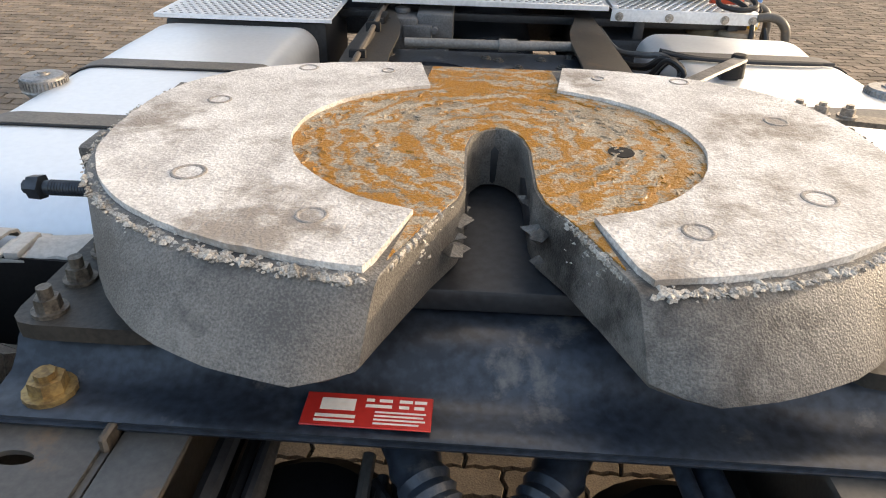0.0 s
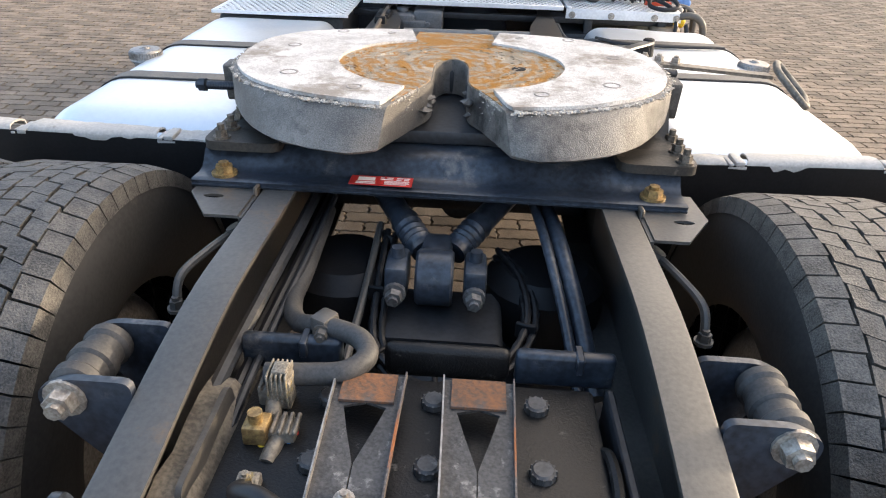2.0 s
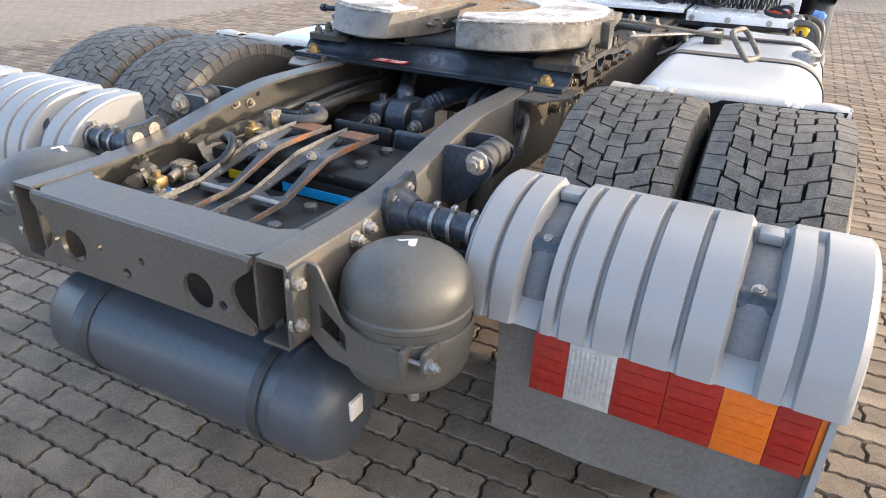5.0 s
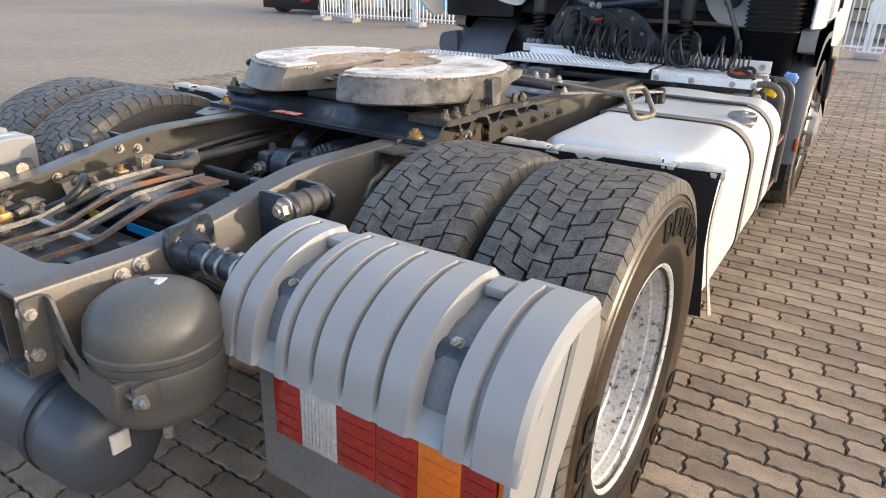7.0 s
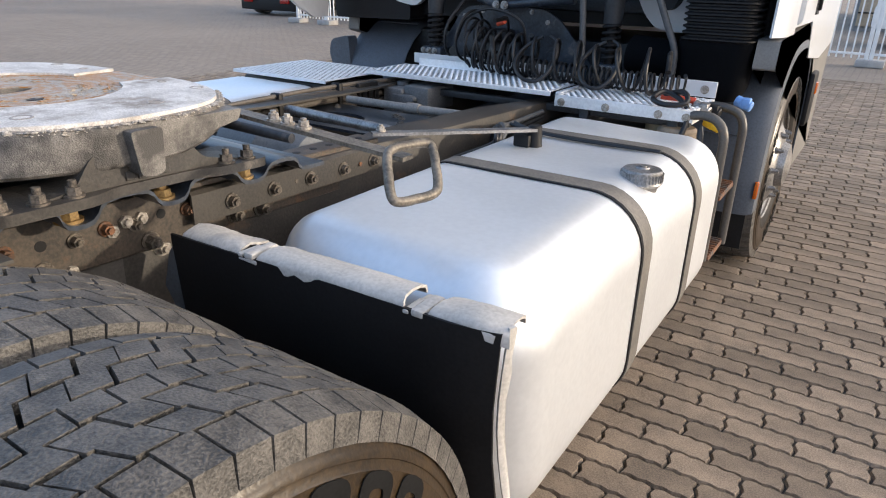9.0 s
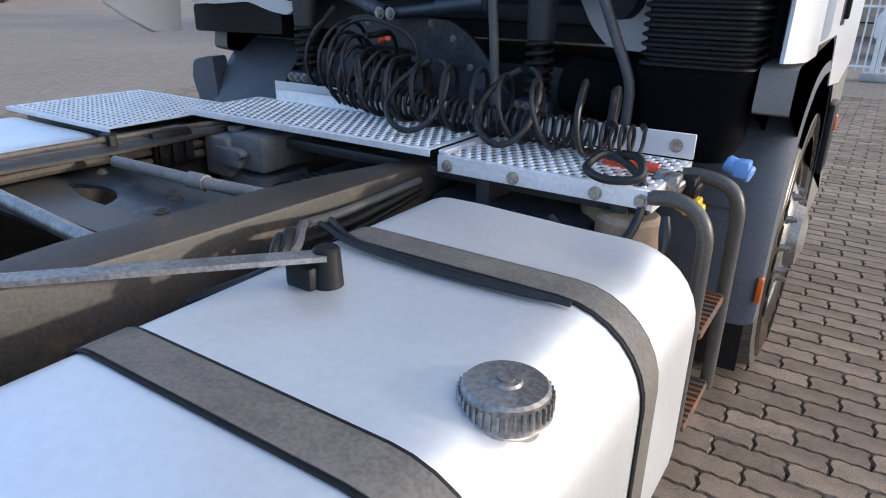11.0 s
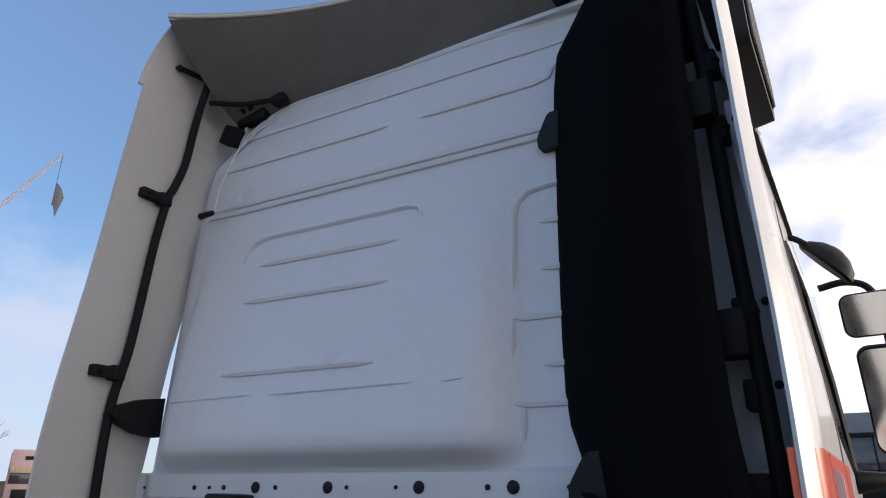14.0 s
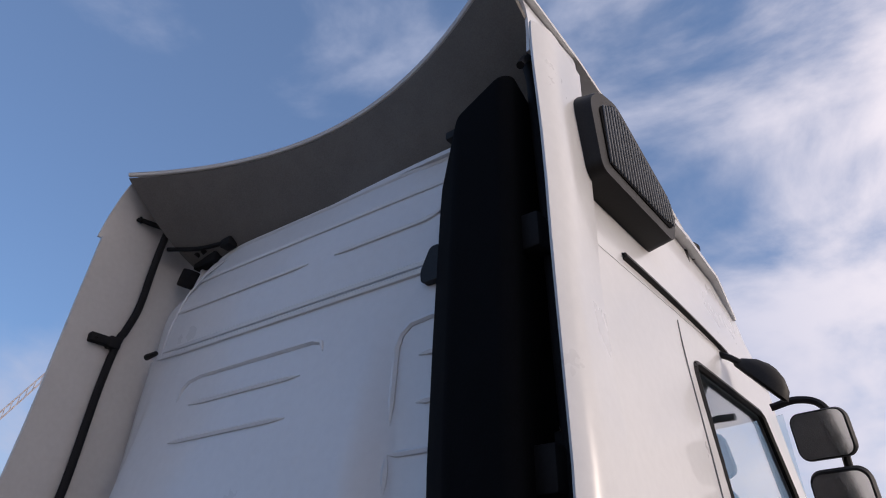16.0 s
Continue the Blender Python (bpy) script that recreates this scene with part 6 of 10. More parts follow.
# ---- front quarter flaps between twin tyres and tanks ----
def front_flap(s):
    root = thing("mudguard_front_flap", (s * 0.85, 0.38, 0.5), "black mud flap with a pale dusty upper lip", "mudguard flap", "front flaps of the rear wheels")
    bm = B()
    rows = []
    xs_ = [0.50, 0.56, 0.62, 0.70, 0.75, 0.82, 0.88, 0.95, 1.0, 1.06, 1.12, 1.17, 1.21, 1.235, 1.25]
    for z, dy in ((0.932, 0.0), (0.915, 0.0), (0.86, 0.003), (0.80, 0.006), (0.70, 0.012), (0.58, 0.022), (0.46, 0.034)):
        rows.append([(s * (x - (0.012 * math.sin((0.93 - z) * 9) if x > 1.2 else 0.0)), 0.358 + dy + 0.0025 * math.sin(9 * x) + (0.012 * (x - 1.17) / 0.08 if x > 1.17 else 0.0), z + (0.012 * (x - 0.62) / 0.6 if z > 0.9 else 0.0)) for x in xs_])
    grid(bm, rows)
    thicken(bm, 0.006)
    part("sheet", bm, M_BLACK, root, "black hanging sheet")
    # narrow pale return along the outer edge
    bm = B()
    rows = []
    for k, z in enumerate((0.952, 0.945, 0.91, 0.87, 0.82, 0.76, 0.70, 0.64, 0.58, 0.52, 0.46)):
        x_ = 1.256 - 0.012 * math.sin((0.93 - z) * 9) + 0.06 * (0.93 - z) ** 2
        y_ = 0.372 + 0.2 * (0.93 - z) ** 2
        b_ = 0.010 * math.sin(z * 31) + 0.005 * math.sin(z * 74)
        rows.append([(s * x_, y_, z), (s * (x_ + 0.004 + 0.2 * b_), y_ + 0.006, z), (s * (x_ + 0.005 + 0.3 * b_), y_ + 0.013, z), (s * (x_ + 0.002 - b_ * 0.3), y_ + 0.020 + 0.5 * b_, z - 0.005)])
    grid(bm, rows)
    thicken(bm, 0.005)
    part("edge_return", bm, M_LIP, root, "pale folded outer edge")
    # folded lip in three lengths, with squared notches between
    for xa, xb, z0, z1 in ((0.53, 0.700, 0.932, 0.934), (0.745, 1.080, 0.938, 0.946), (1.125, 1.262, 0.944, 0.950)):
        bm = B()
        rows = []
        for y, dz, cut in ((0.3545, -0.018, 0.0), (0.3540, -0.004, 0.0), (0.357, 0.003, 0.002), (0.366, 0.0085, 0.005), (0.388, 0.011, 0.007), (0.415, 0.007, 0.010), (0.438, -0.004, 0.014), (0.445, -0.018, 0.016)):
            row = []
            for k in range(15):
                u = k / 14
                x = xa + cut + (xb - xa - 2 * cut) * u
                wav = (0.0015 if xa > 0.6 else 0.006) * noise.noise((x * 17, y * 25, 3.0 * s)) + (0.001 if xa > 0.6 else 0.003) * noise.noise((x * 45, y * 40, s))
                bend = 0.020 * max(0.0, (x - 1.19) / 0.07) ** 2
                row.append((s * x, y + 0.6 * bend + wav, z0 + (z1 - z0) * u + dz + wav * (1.6 if dz > 0 else 0.4) - 0.5 * bend))
            rows.append(row)
        grid(bm, rows)
        thicken(bm, 0.005)
        part("lip", bm, M_LIP, root, "pale dusty folded lip", smooth=45)
    for x in (0.722, 1.102):
        bm = B()
        box(bm, s * x - 0.026, s * x + 0.026, 0.352, 0.43, 0.922, 0.934, 0.004)
        box(bm, s * x - 0.006, s * x + 0.018, 0.349, 0.415, 0.932, 0.945, 0.004)
        box(bm, s * x - 0.022, s * x - 0.010, 0.349, 0.40, 0.932, 0.940, 0.003)
        part("clip", bm, M_LIP, root, "pale plastic clip")
    bm = B()
    rows = []
    for k in range(6):
        t = k / 5
        rows.append([(s * (0.545 - 0.10 * t), 0.362 + 0.02 * t, 0.925 - 0.012 * t - 0.05 * t * t), (s * (0.52 - 0.07 * t), 0.36, 0.86 - 0.06 * t), (s * (0.51 - 0.04 * t), 0.37, 0.78 - 0.05 * t), (s * 0.50, 0.38, 0.70)])
    grid(bm, rows)
    thicken(bm, 0.006)
    part("inner_wing", bm, M_BRKT, root, "dark grey inner wing")


for s in (-1, 1):
    front_flap(s)

# ---- walkway plates over the frame ----
def tread_plate(bm, x0, x1, y0, y1, z, rnd, hole=0.0075, px_=0.030, py_=0.026):
    """Stamped anti-slip teeth on a plate."""
    i = 0
    y = y0 + 0.02
    while y < y1 - 0.012:
        x = x0 + 0.02 + (px_ / 2 if i % 2 else 0)
        while x < x1 - 0.012:
            vs = [bm.verts.new((x + 0.0060 * math.cos(a), y + 0.0042 * math.sin(a), z + (0.0036 if k_ < 3 or k_ > 5 else 0.0008))) for k_, a in enumerate([2 * math.pi * q / 8 for q in range(8)])]
            lo = [bm.verts.new((x + 0.0085 * math.cos(a), y + 0.0062 * math.sin(a), z)) for a in [2 * math.pi * q / 8 for q in range(8)]]
            for q in range(8):
                bm.faces.new((lo[q], lo[(q + 1) % 8], vs[(q + 1) % 8], vs[q]))
            bm.faces.new(vs)
            x += px_
        y += py_
        i += 1


M_PIT = mat("dark_perforation", (0.05, 0.055, 0.065), (0.03, 0.033, 0.04), 0.6, 0, 8, 90, 0.1)


def pits(bm, x0, x1, y0, y1, z, px_=0.030, py_=0.026):
    i = 0
    y = y0 + 0.02
    while y < y1 - 0.012:
        x = x0 + 0.032 + (px_ / 2 if i % 2 else 0)
        while x < x1 - 0.018:
            bm.faces.new([bm.verts.new((x + 0.0088 * math.cos(2 * math.pi * q / 8), y + 0.0052 * math.sin(2 * math.pi * q / 8), z)) for q in range(8)])
            x += px_
        y += py_
        i += 1


rnd = random.Random(8)
for nm, x0, x1, y0, y1, z, lb in (("centre", -0.49, 0.485, 2.16, 2.475, 0.985, "large perforated aluminium walkway plate across the frame"), ("right", 0.50, 1.06, 2.175, 2.50, 0.972, "perforated aluminium walkway plate over the tank end, with bolts"), ("left", -1.15, -0.52, 1.90, 2.42, 0.955, "perforated aluminium walkway plate over the battery box side")):
    root = thing("walkway_plate", ((x0 + x1) / 2, (y0 + y1) / 2, z - 0.01), lb, "walkway plate", "walkway plates")
    bm = B()
    box(bm, x0, x1, y0, y1, z - 0.004, z, 0.001, 1)
    box(bm, x0, x1, y0 - 0.002, y0 + 0.002, z - {"centre": 0.02, "right": 0.045, "left": 0.014}[nm], z - 0.001, 0.001, 1)
    if nm == "right":
        prism(bm, [(y0, z - 0.002), (y0, z - 0.05), (y1, z - 0.05), (y1, z - 0.002)], "x", x1 - 0.003, x1)
    if nm == "centre":
        box(bm, x0 + 0.09, x1 - 0.004, y1 - 0.004, y1, z - 0.001, z + 0.036, 0.001, 1)
    part("plate", bm, M_ALU, root)
    bm = B()
    tread_plate(bm, x0, x1, y0, y1, z, rnd)
    tagged(part("anti_slip_teeth", bm, M_ALU, root, "rows of stamped anti-slip teeth"), kind="stuff")
    bm = B()
    pits(bm, x0, x1, y0, y1, z + 0.0006)
    tagged(part("perforation", bm, M_PIT, root, "dark perforations between the teeth", smooth=0), kind="stuff")
    if nm == "right":
        for x in (0.53, 0.72, 0.93, 1.035):
            bm = B()
            bolt(bm, (x, y0 - 0.002, z - 0.027), (0, -1, 0), 0.012, 0.006)
            part("bolt", bm, M_BOLT, root)
        bm = B()
        box(bm, x0 + 0.0, x0 + 0.025, y0, y1, z, z + 0.012, 0.003, 1)
        part("edge_strip", bm, M_ALU, root, "raised joining strip")
# upright white back strips
for x0, x1, y, z0, z1 in ((-0.49, 0.30, 2.555, 0.985, 1.035), (0.62, 1.06, 2.505, 0.975, 1.04)):
    bm = B()
    box(bm, x0, x1, y - 0.003, y + 0.003, z0, z1, 0.002, 1)
    ob = solo("back_strip", bm, M_CAB, ((x0 + x1) / 2, y, z0), "white painted upright strip behind the walkway", "edge strip", "walkway back strips")
    if x0 > 0:
        bm = B()
        bolt(bm, (1.014, y - 0.003, 1.006), (0, -1, 0), 0.013, 0.006)
        part("bolt", bm, M_BOLT, ob)
# supports under the plates
deckf = thing("walkway_support", (0, 2.3, 0.9), "dark steel supports under the walkway plates", "walkway support")
for x in (-1.05, -0.6, 0.62, 0.98):
    bm = B()
    box(bm, x - 0.02, x + 0.02, 2.2, 2.4, 0.62, 0.953, 0.004)
    part("post", bm, M_DARK, deckf)
bm = B()
box(bm, -1.12, 1.04, 2.22, 2.26, 0.895, 0.925, 0.004)
part("beam", bm, M_DARK, deckf)
bm = B()
box(bm, -1.14, -0.55, 1.95, 2.38, 0.45, 0.93, 0.02)
part("battery_box", bm, M_DARK, deckf, "dark box below the left plate")
bm = B()
cyl(bm, (0.93, 2.33, 0.60), (0.93, 2.33, 0.92), 0.085, seg=28, bevel=0.02)
part("air_dryer", bm, mat("beige_canister", (0.32, 0.25, 0.15), (0.24, 0.19, 0.12), 0.5), deckf, "beige air dryer canister")
# ladder at the right end
ladder = thing("access_ladder", (1.14, 2.32, 0.35), "bent grey tube ladder with toothed treads", "ladder")
for y, dx in ((2.18, 0.0), (2.42, 0.02)):
    bm = B()
    tube(bm, [(1.05, y, 0.955), (1.10, y, 0.96), (1.145 + dx, y, 0.945), (1.175 + dx, y, 0.90), (1.18 + dx, y, 0.80), (1.18 + dx, y, 0.40)], 0.017, seg=12, steps=6)
    part("side_tube", bm, M_FRAME, ladder)
for z in (0.67, 0.42):
    bm = B()
    box(bm, 1.155, 1.205, 2.18, 2.42, z - 0.02, z, 0.003, 1)
    for k in range(9):
        box(bm, 1.158, 1.202, 2.195 + k * 0.025, 2.203 + k * 0.025, z, z + 0.007)
    part("tread", bm, M_RUST, ladder, "rusty toothed tread")
# connectors in the corner
for c, lb, p, m_ in (("blue", "pale blue cable socket cap", (1.167, 2.547, 0.962), mat("pale_blue_cap", (0.18, 0.35, 0.7), (0.14, 0.28, 0.6), 0.5)), ("yellow", "yellow air coupling cap", (1.10, 2.36, 0.90), mat("yellow_cap", (0.75, 0.52, 0.02), (0.6, 0.4, 0.02), 0.5)), ("black", "black cable connector with clips", (1.09, 2.34, 0.955), M_BLACK), ("grey", "grey metal coupling head", (1.06, 2.30, 0.965), M_STEEL)):
    bm = B()
    x, y, z = p
    cyl(bm, (x - 0.035, y, z + 0.01), (x + 0.03, y - 0.01, z - 0.012), 0.022, seg=16, bevel=0.004)
    box(bm, x - 0.012, x + 0.024, y - 0.03, y + 0.02, z - 0.02, z + 0.022, 0.006)
    solo("cable_connector", bm, m_, p, lb, "connector", "connectors at the ladder")
# white reservoir between the rails
resv = thing("expansion_box", (-0.22, 2.22, 0.75), "pale dusty plastic reservoir box between the rails", "reservoir")
bm = B()
box(bm, -0.345, -0.235, 2.10, 2.34, 0.80, 0.925, 0.010, 2)
box(bm, -0.24, -0.10, 2.12, 2.34, 0.83, 0.94, 0.010, 2)
box(bm, -0.29, -0.18, 2.09, 2.13, 0.84, 0.90, 0.006, 2)
cyl(bm, (-0.17, 2.115, 0.885), (-0.17, 2.085, 0.885), 0.012, seg=10)
cyl(bm, (-0.30, 2.20, 0.925), (-0.30, 2.20, 0.945), 0.03, seg=18, bevel=0.004)
part("box_body", bm, M_RESBOX, resv)
bm = B()
box(bm, -0.33, -0.12, 2.13, 2.34, 0.55, 0.81, 0.02)
part("lower_body", bm, M_BRKT, resv)
# gearbox and air cylinder between the rails
gear = thing("gearbox", (0.1, 2.3, 0.4), "dark greasy gearbox below the walkway", "gearbox")
bm = B()
revolve(bm, [(0.0, 1.95), (0.10, 1.96), (0.13, 2.05), (0.17, 2.12), (0.20, 2.3), (0.21, 3.0), (0.0, 3.0)], (0.06, 0, 0.64), "y", 28)
for k in range(5):
    cyl(bm, (0.06, 2.10 + 0.03 * k, 0.64), (0.06, 2.112 + 0.03 * k, 0.64), 0.20, seg=28)
part("casing", bm, M_DARK, gear)
bm = B()
cyl(bm, (0.03, 0.55, 0.70), (0.05, 2.0, 0.66), 0.055, seg=20)
part("propeller_shaft", bm, M_DARK, gear)
spring = thing("brake_cylinder", (0.1, 0.95, 0.84), "dusty dark round air cylinder lying between the rails", "air cylinder")
bm = B()
revolve(bm, [(0.0, -0.20), (0.05, -0.195), (0.085, -0.17), (0.095, -0.13), (0.095, 0.0), (0.098, 0.005), (0.095, 0.01), (0.095, 0.13), (0.085, 0.17), (0.05, 0.195), (0.0, 0.20)], (0.12, 0.98, 0.905), "x", 32)
part("vessel", bm, M_BRKT, spring)
valve = thing("valve_block", (0.0, 0.80, 0.9), "pale alloy valve block with screws", "valve block")
bm = B()
box(bm, 0.0, 0.16, 0.74, 0.84, 0.93, 0.955, 0.006)
box(bm, 0.02, 0.14, 0.75, 0.83, 0.955, 0.972, 0.006)
for x in (0.015, 0.06, 0.10, 0.145):
    bolt(bm, (x, 0.76, 0.956), (0, 0, 1), 0.008, 0.008)
part("block", bm, M_STEEL, valve)

# ---- coiled air hoses on the walkway ----
def coil(p0, p1, r, turns, wire, label, sag=0.0, phase=0.0, wob=0.3, m_=None, seed=1):
    rr = random.Random(seed)
    p0, p1 = Vector(p0), Vector(p1)
    d = p1 - p0
    u, w_ = ring_frame(d)
    u = Vector((0, 0, 1)) - d.normalized() * d.normalized().z
    u.normalize()
    w_ = d.normalized().cross(u)
    pts = []
    n_ = int(turns * 26)
    jit = [rr.uniform(-1, 1) for _ in range(int(turns) + 3)]
    for k in range(n_ + 1):
        t = k / n_
        a = 2 * math.pi * turns * t + phase
        j = t * turns
        jj = jit[int(j)] * (1 - (j % 1)) + jit[int(j) + 1] * (j % 1)
        rad = r * (1 + wob * 0.16 * jj)
        c = p0 + d * (t + 0.012 * wob * jj) + Vector((0, 0.022 * wob * jj, -sag * 4 * t * (1 - t)))
        q = c + u * math.cos(a) * rad + w_ * math.sin(a) * rad + d.normalized() * (0.030 * wob * math.sin(a + jj))
        q.z = max(q.z, 0.985 + wire)
        pts.append(q)
    bm = B()
    tube(bm, pts, wire, seg=7, smooth_path=False)
    root = thing("coiled_hose", p0, label, "coiled hose", "coiled trailer hoses")
    part("coil", bm, m_ or M_HOSE, root)
    for q, q2 in ((pts[0], pts[3]), (pts[-1], pts[-4])):
        bm = B()
        tube(bm, [q + (q - q2) * 0.6, q, q2], wire * 1.5, seg=8, smooth_path=False)
        part("end_sleeve", bm, M_BATT, root, "thicker end sleeve")
    return root


coil((-0.26, 2.60, 1.15), (0.02, 2.53, 1.12), 0.110, 4, 0.0066, "large loose loops of a black coiled air hose", 0.01, 0.4, 1.0, seed=2)
coil((-0.13, 2.52, 1.10), (0.24, 2.45, 1.075), 0.088, 7, 0.0068, "tangled black coiled air hose on the walkway", 0.01, 0.0, 1.1, seed=5)
coil((0.10, 2.42, 1.085), (0.92, 2.34, 1.07), 0.088, 8, 0.0074, "wide black coil of air hose stretched over the plates", 0.0, 1.0, 0.55, seed=3)
coil((0.20, 2.44, 1.035), (0.96, 2.38, 1.025), 0.040, 30, 0.0052, "tight black coiled electric cable lying on the plates", 0.005, 0.0, 0.15, seed=4)
coil((-0.10, 2.50, 1.04), (0.24, 2.46, 1.03), 0.045, 14, 0.0052, "tight dark coiled cable bundled behind", 0.0, 2.0, 0.3, seed=9)
# two loops of the wide coil hang forward onto the plates
for k, (x_, rr_) in enumerate(((0.33, 0.12), (0.62, 0.105))):
    bm = B()
    tube(bm, [(x_ + rr_ * math.sin(a) * 0.75, 2.40 - 0.10 * (1 - math.cos(a)) * 0.8, 1.005 + 0.085 * (1 + math.cos(a)) + 0.01 * math.sin(2 * a)) for a in [2 * math.pi * q / 16 + 0.3 for q in range(16)]], 0.0085, seg=9, steps=4)
    solo("hanging_hose_loop", bm, M_HOSE, (x_, 2.34, 1.0), "black hose loop hanging forward onto the walkway plate", "coiled hose", "coiled trailer hoses")
bm = B()
tube(bm, [(-0.02, 2.60, 1.20), (0.03, 2.575, 1.215)], 0.011, seg=10, smooth_path=False)
solo("red_hose_end", bm, M_RED, (0, 2.6, 1.2), "short red hose sleeve among the coils", "hose sleeve")
bm = B()
tube(bm, [(0.90, 2.29, 0.995), (1.03, 2.30, 0.99)], 0.012, seg=10, smooth_path=False)
solo("red_hose_end", bm, M_RED, (0.95, 2.29, 0.985), "short red hose sleeve lying on the plate", "hose sleeve")
bm = B()
tube(bm, [(-0.30, 2.66, 1.10), (-0.20, 2.60, 1.22), (-0.05, 2.58, 1.27), (0.10, 2.60, 1.22), (0.13, 2.62, 1.10)], 0.007, seg=8)
solo("loose_hose", bm, M_HOSE, (0, 2.6, 1.1), "black hose bowing above the coils to its coupling", "hose")
# grab rail hoop
bm = B()
tube(bm, [(0.44, 2.58, 0.99), (0.428, 2.58, 1.20), (0.41, 2.58, 1.42), (0.425, 2.58, 1.465), (0.47, 2.58, 1.486), (0.62, 2.58, 1.484), (0.68, 2.58, 1.47), (0.715, 2.58, 1.43), (0.80, 2.58, 1.25), (0.845, 2.58, 1.15), (0.852, 2.58, 1.08), (0.848, 2.58, 0.99)], 0.0145, seg=14, steps=8)
solo("grab_rail", bm, M_FENDER_, (0.6, 2.58, 0.99), "dark grey bent tube grab rail", "grab rail")

# ---- cab suspension: beam, dampers, arch plate ----
susp = thing("cab_suspension", (0, 2.7, 1.0), "dark grey cab rear suspension beam with spring dampers", "cab suspension")
bm = B()
slots = []
for x in (-0.289, -0.131, 0.203, 0.367):
    slots.append([(x + 0.045 * math.copysign(abs(math.cos(a)) ** 0.6, math.cos(a)), 1.428 + 0.021 * math.copysign(abs(math.sin(a)) ** 0.7, math.sin(a))) for a in [2 * math.pi * k / 18 for k in range(18)]])
prism(bm, round_poly([(-0.66, 1.47), (-0.66, 1.44), (-0.55, 1.362), (-0.30, 1.352), (-0.1, 1.368), (0.32, 1.36), (0.40, 1.345), (0.67, 1.345), (0.70, 1.40), (0.66, 1.487), (0.1, 1.48)], 0.02, 3), "y", 2.70, 2.715, holes=slots)
beam = part("beam", bm, M_BLUE, susp, "slotted dark blue-grey beam")
# black so that the shade behind the slots lies in its colour
bm = B()
box(bm, -0.60, 0.66, 2.715, 2.78, 1.36, 1.46, 0.01)
part("beam_box", bm, M_BLACK, susp)
for x, z0, z1 in ((-0.448, 1.07, 1.345), (0.525, 1.06, 1.345)):
    bm = B()
    cyl(bm, (x, 2.69, z1 - 0.12), (x, 2.69, z1), 0.042, 0.046, seg=24, bevel=0.004)
    dm = part("damper_sleeve", bm, M_DARK, susp, "dark damper sleeve")
    bm = B()
    pts = [Vector((x + 0.036 * math.cos(a), 2.69 + 0.036 * math.sin(a), z0 + (z1 - 0.12 - z0) * a / (2 * math.pi * 6))) for a in [2 * math.pi * 6 * k / 84 for k in range(85)]]
    tube(bm, pts, 0.009, seg=7, smooth_path=False)
    cyl(bm, (x, 2.69, z0 - 0.02), (x, 2.69, z1 - 0.1), 0.022, seg=14)
    part("coil_spring", bm, M_BLACK, susp, "black coil spring")
    bm = B()
    box(bm, x - 0.07, x + 0.06, 2.65, 2.73, z0 - 0.10, z0 - 0.01, 0.012)
    ft = part("spring_foot", bm, M_BLUE, susp)
    for dx in (-0.05, -0.015, 0.02):
        bm = B()
        bolt(bm, (x + dx, 2.65, z0 - 0.03), (0, -1, 0), 0.012, 0.008)
        part("bolt", bm, M_STEEL, ft)
for x, z in ((-0.46, 1.37), (0.545, 1.36), (0.40, 1.365), (-0.33, 1.362)):
    bm = B()
    bolt(bm, (x, 2.70, z), (0, -1, 0), 0.016, 0.010)
    part("bolt", bm, M_STEEL, beam)
for a, b in (((-0.30, 2.69, 1.355), (-0.075, 2.70, 1.285)), ((-0.03, 2.70, 1.285), (0.33, 2.69, 1.33))):
    bm = B()
    A_, B_ = Vector(a), Vector(b)
    cyl(bm, A_, A_ + (B_ - A_) * 0.55, 0.022 if a[0] < -0.1 else 0.02, seg=16)
    cyl(bm, A_ + (B_ - A_) * 0.5, B_, 0.028 if a[0] > -0.1 else 0.026, seg=16)
    part("cross_damper", bm, M_BLUE, susp, "slanting cross damper")
for x in (-0.075, -0.03):
    bm = B()
    bolt(bm, (x, 2.67, 1.285), (0, -1, 0), 0.015, 0.010)
    part("bolt", bm, M_STEEL, susp)
bm = B()
prism(bm, round_poly([(-0.60, 0.90), (-0.45, 1.06), (-0.34, 1.235), (-0.28, 1.27), (-0.05, 1.282), (0.16, 1.265), (0.24, 1.22), (0.42, 1.02), (0.55, 0.92)], 0.03, 4), "y", 2.76, 2.775, holes=[ring2(0.10, 1.02, 0.03), ring2(-0.02, 1.03, 0.026), ring2(-0.38, 1.02, 0.04)])
arch = part("arch_plate", bm, M_BLUE, susp, "dark blue-grey arched cross plate")
for x, z in ((-0.31, 1.22), (-0.2, 1.25), (0.08, 1.255), (0.17, 1.21), (-0.10, 1.20), (0.24, 1.12)):
    bm = B()
    bolt(bm, (x, 2.76, z), (0, -1, 0), 0.009, 0.006)
    part("bolt", bm, M_STEEL, arch)
bm = B()
box(bm, -0.22, 0.0, 2.68, 2.76, 1.10, 1.17, 0.02)
box(bm, -0.18, -0.14, 2.65, 2.70, 1.12, 1.15, 0.008)
box(bm, -0.08, -0.04, 2.65, 2.70, 1.12, 1.15, 0.008)
part("coupling_block", bm, M_BLACK, susp, "black coupling block")
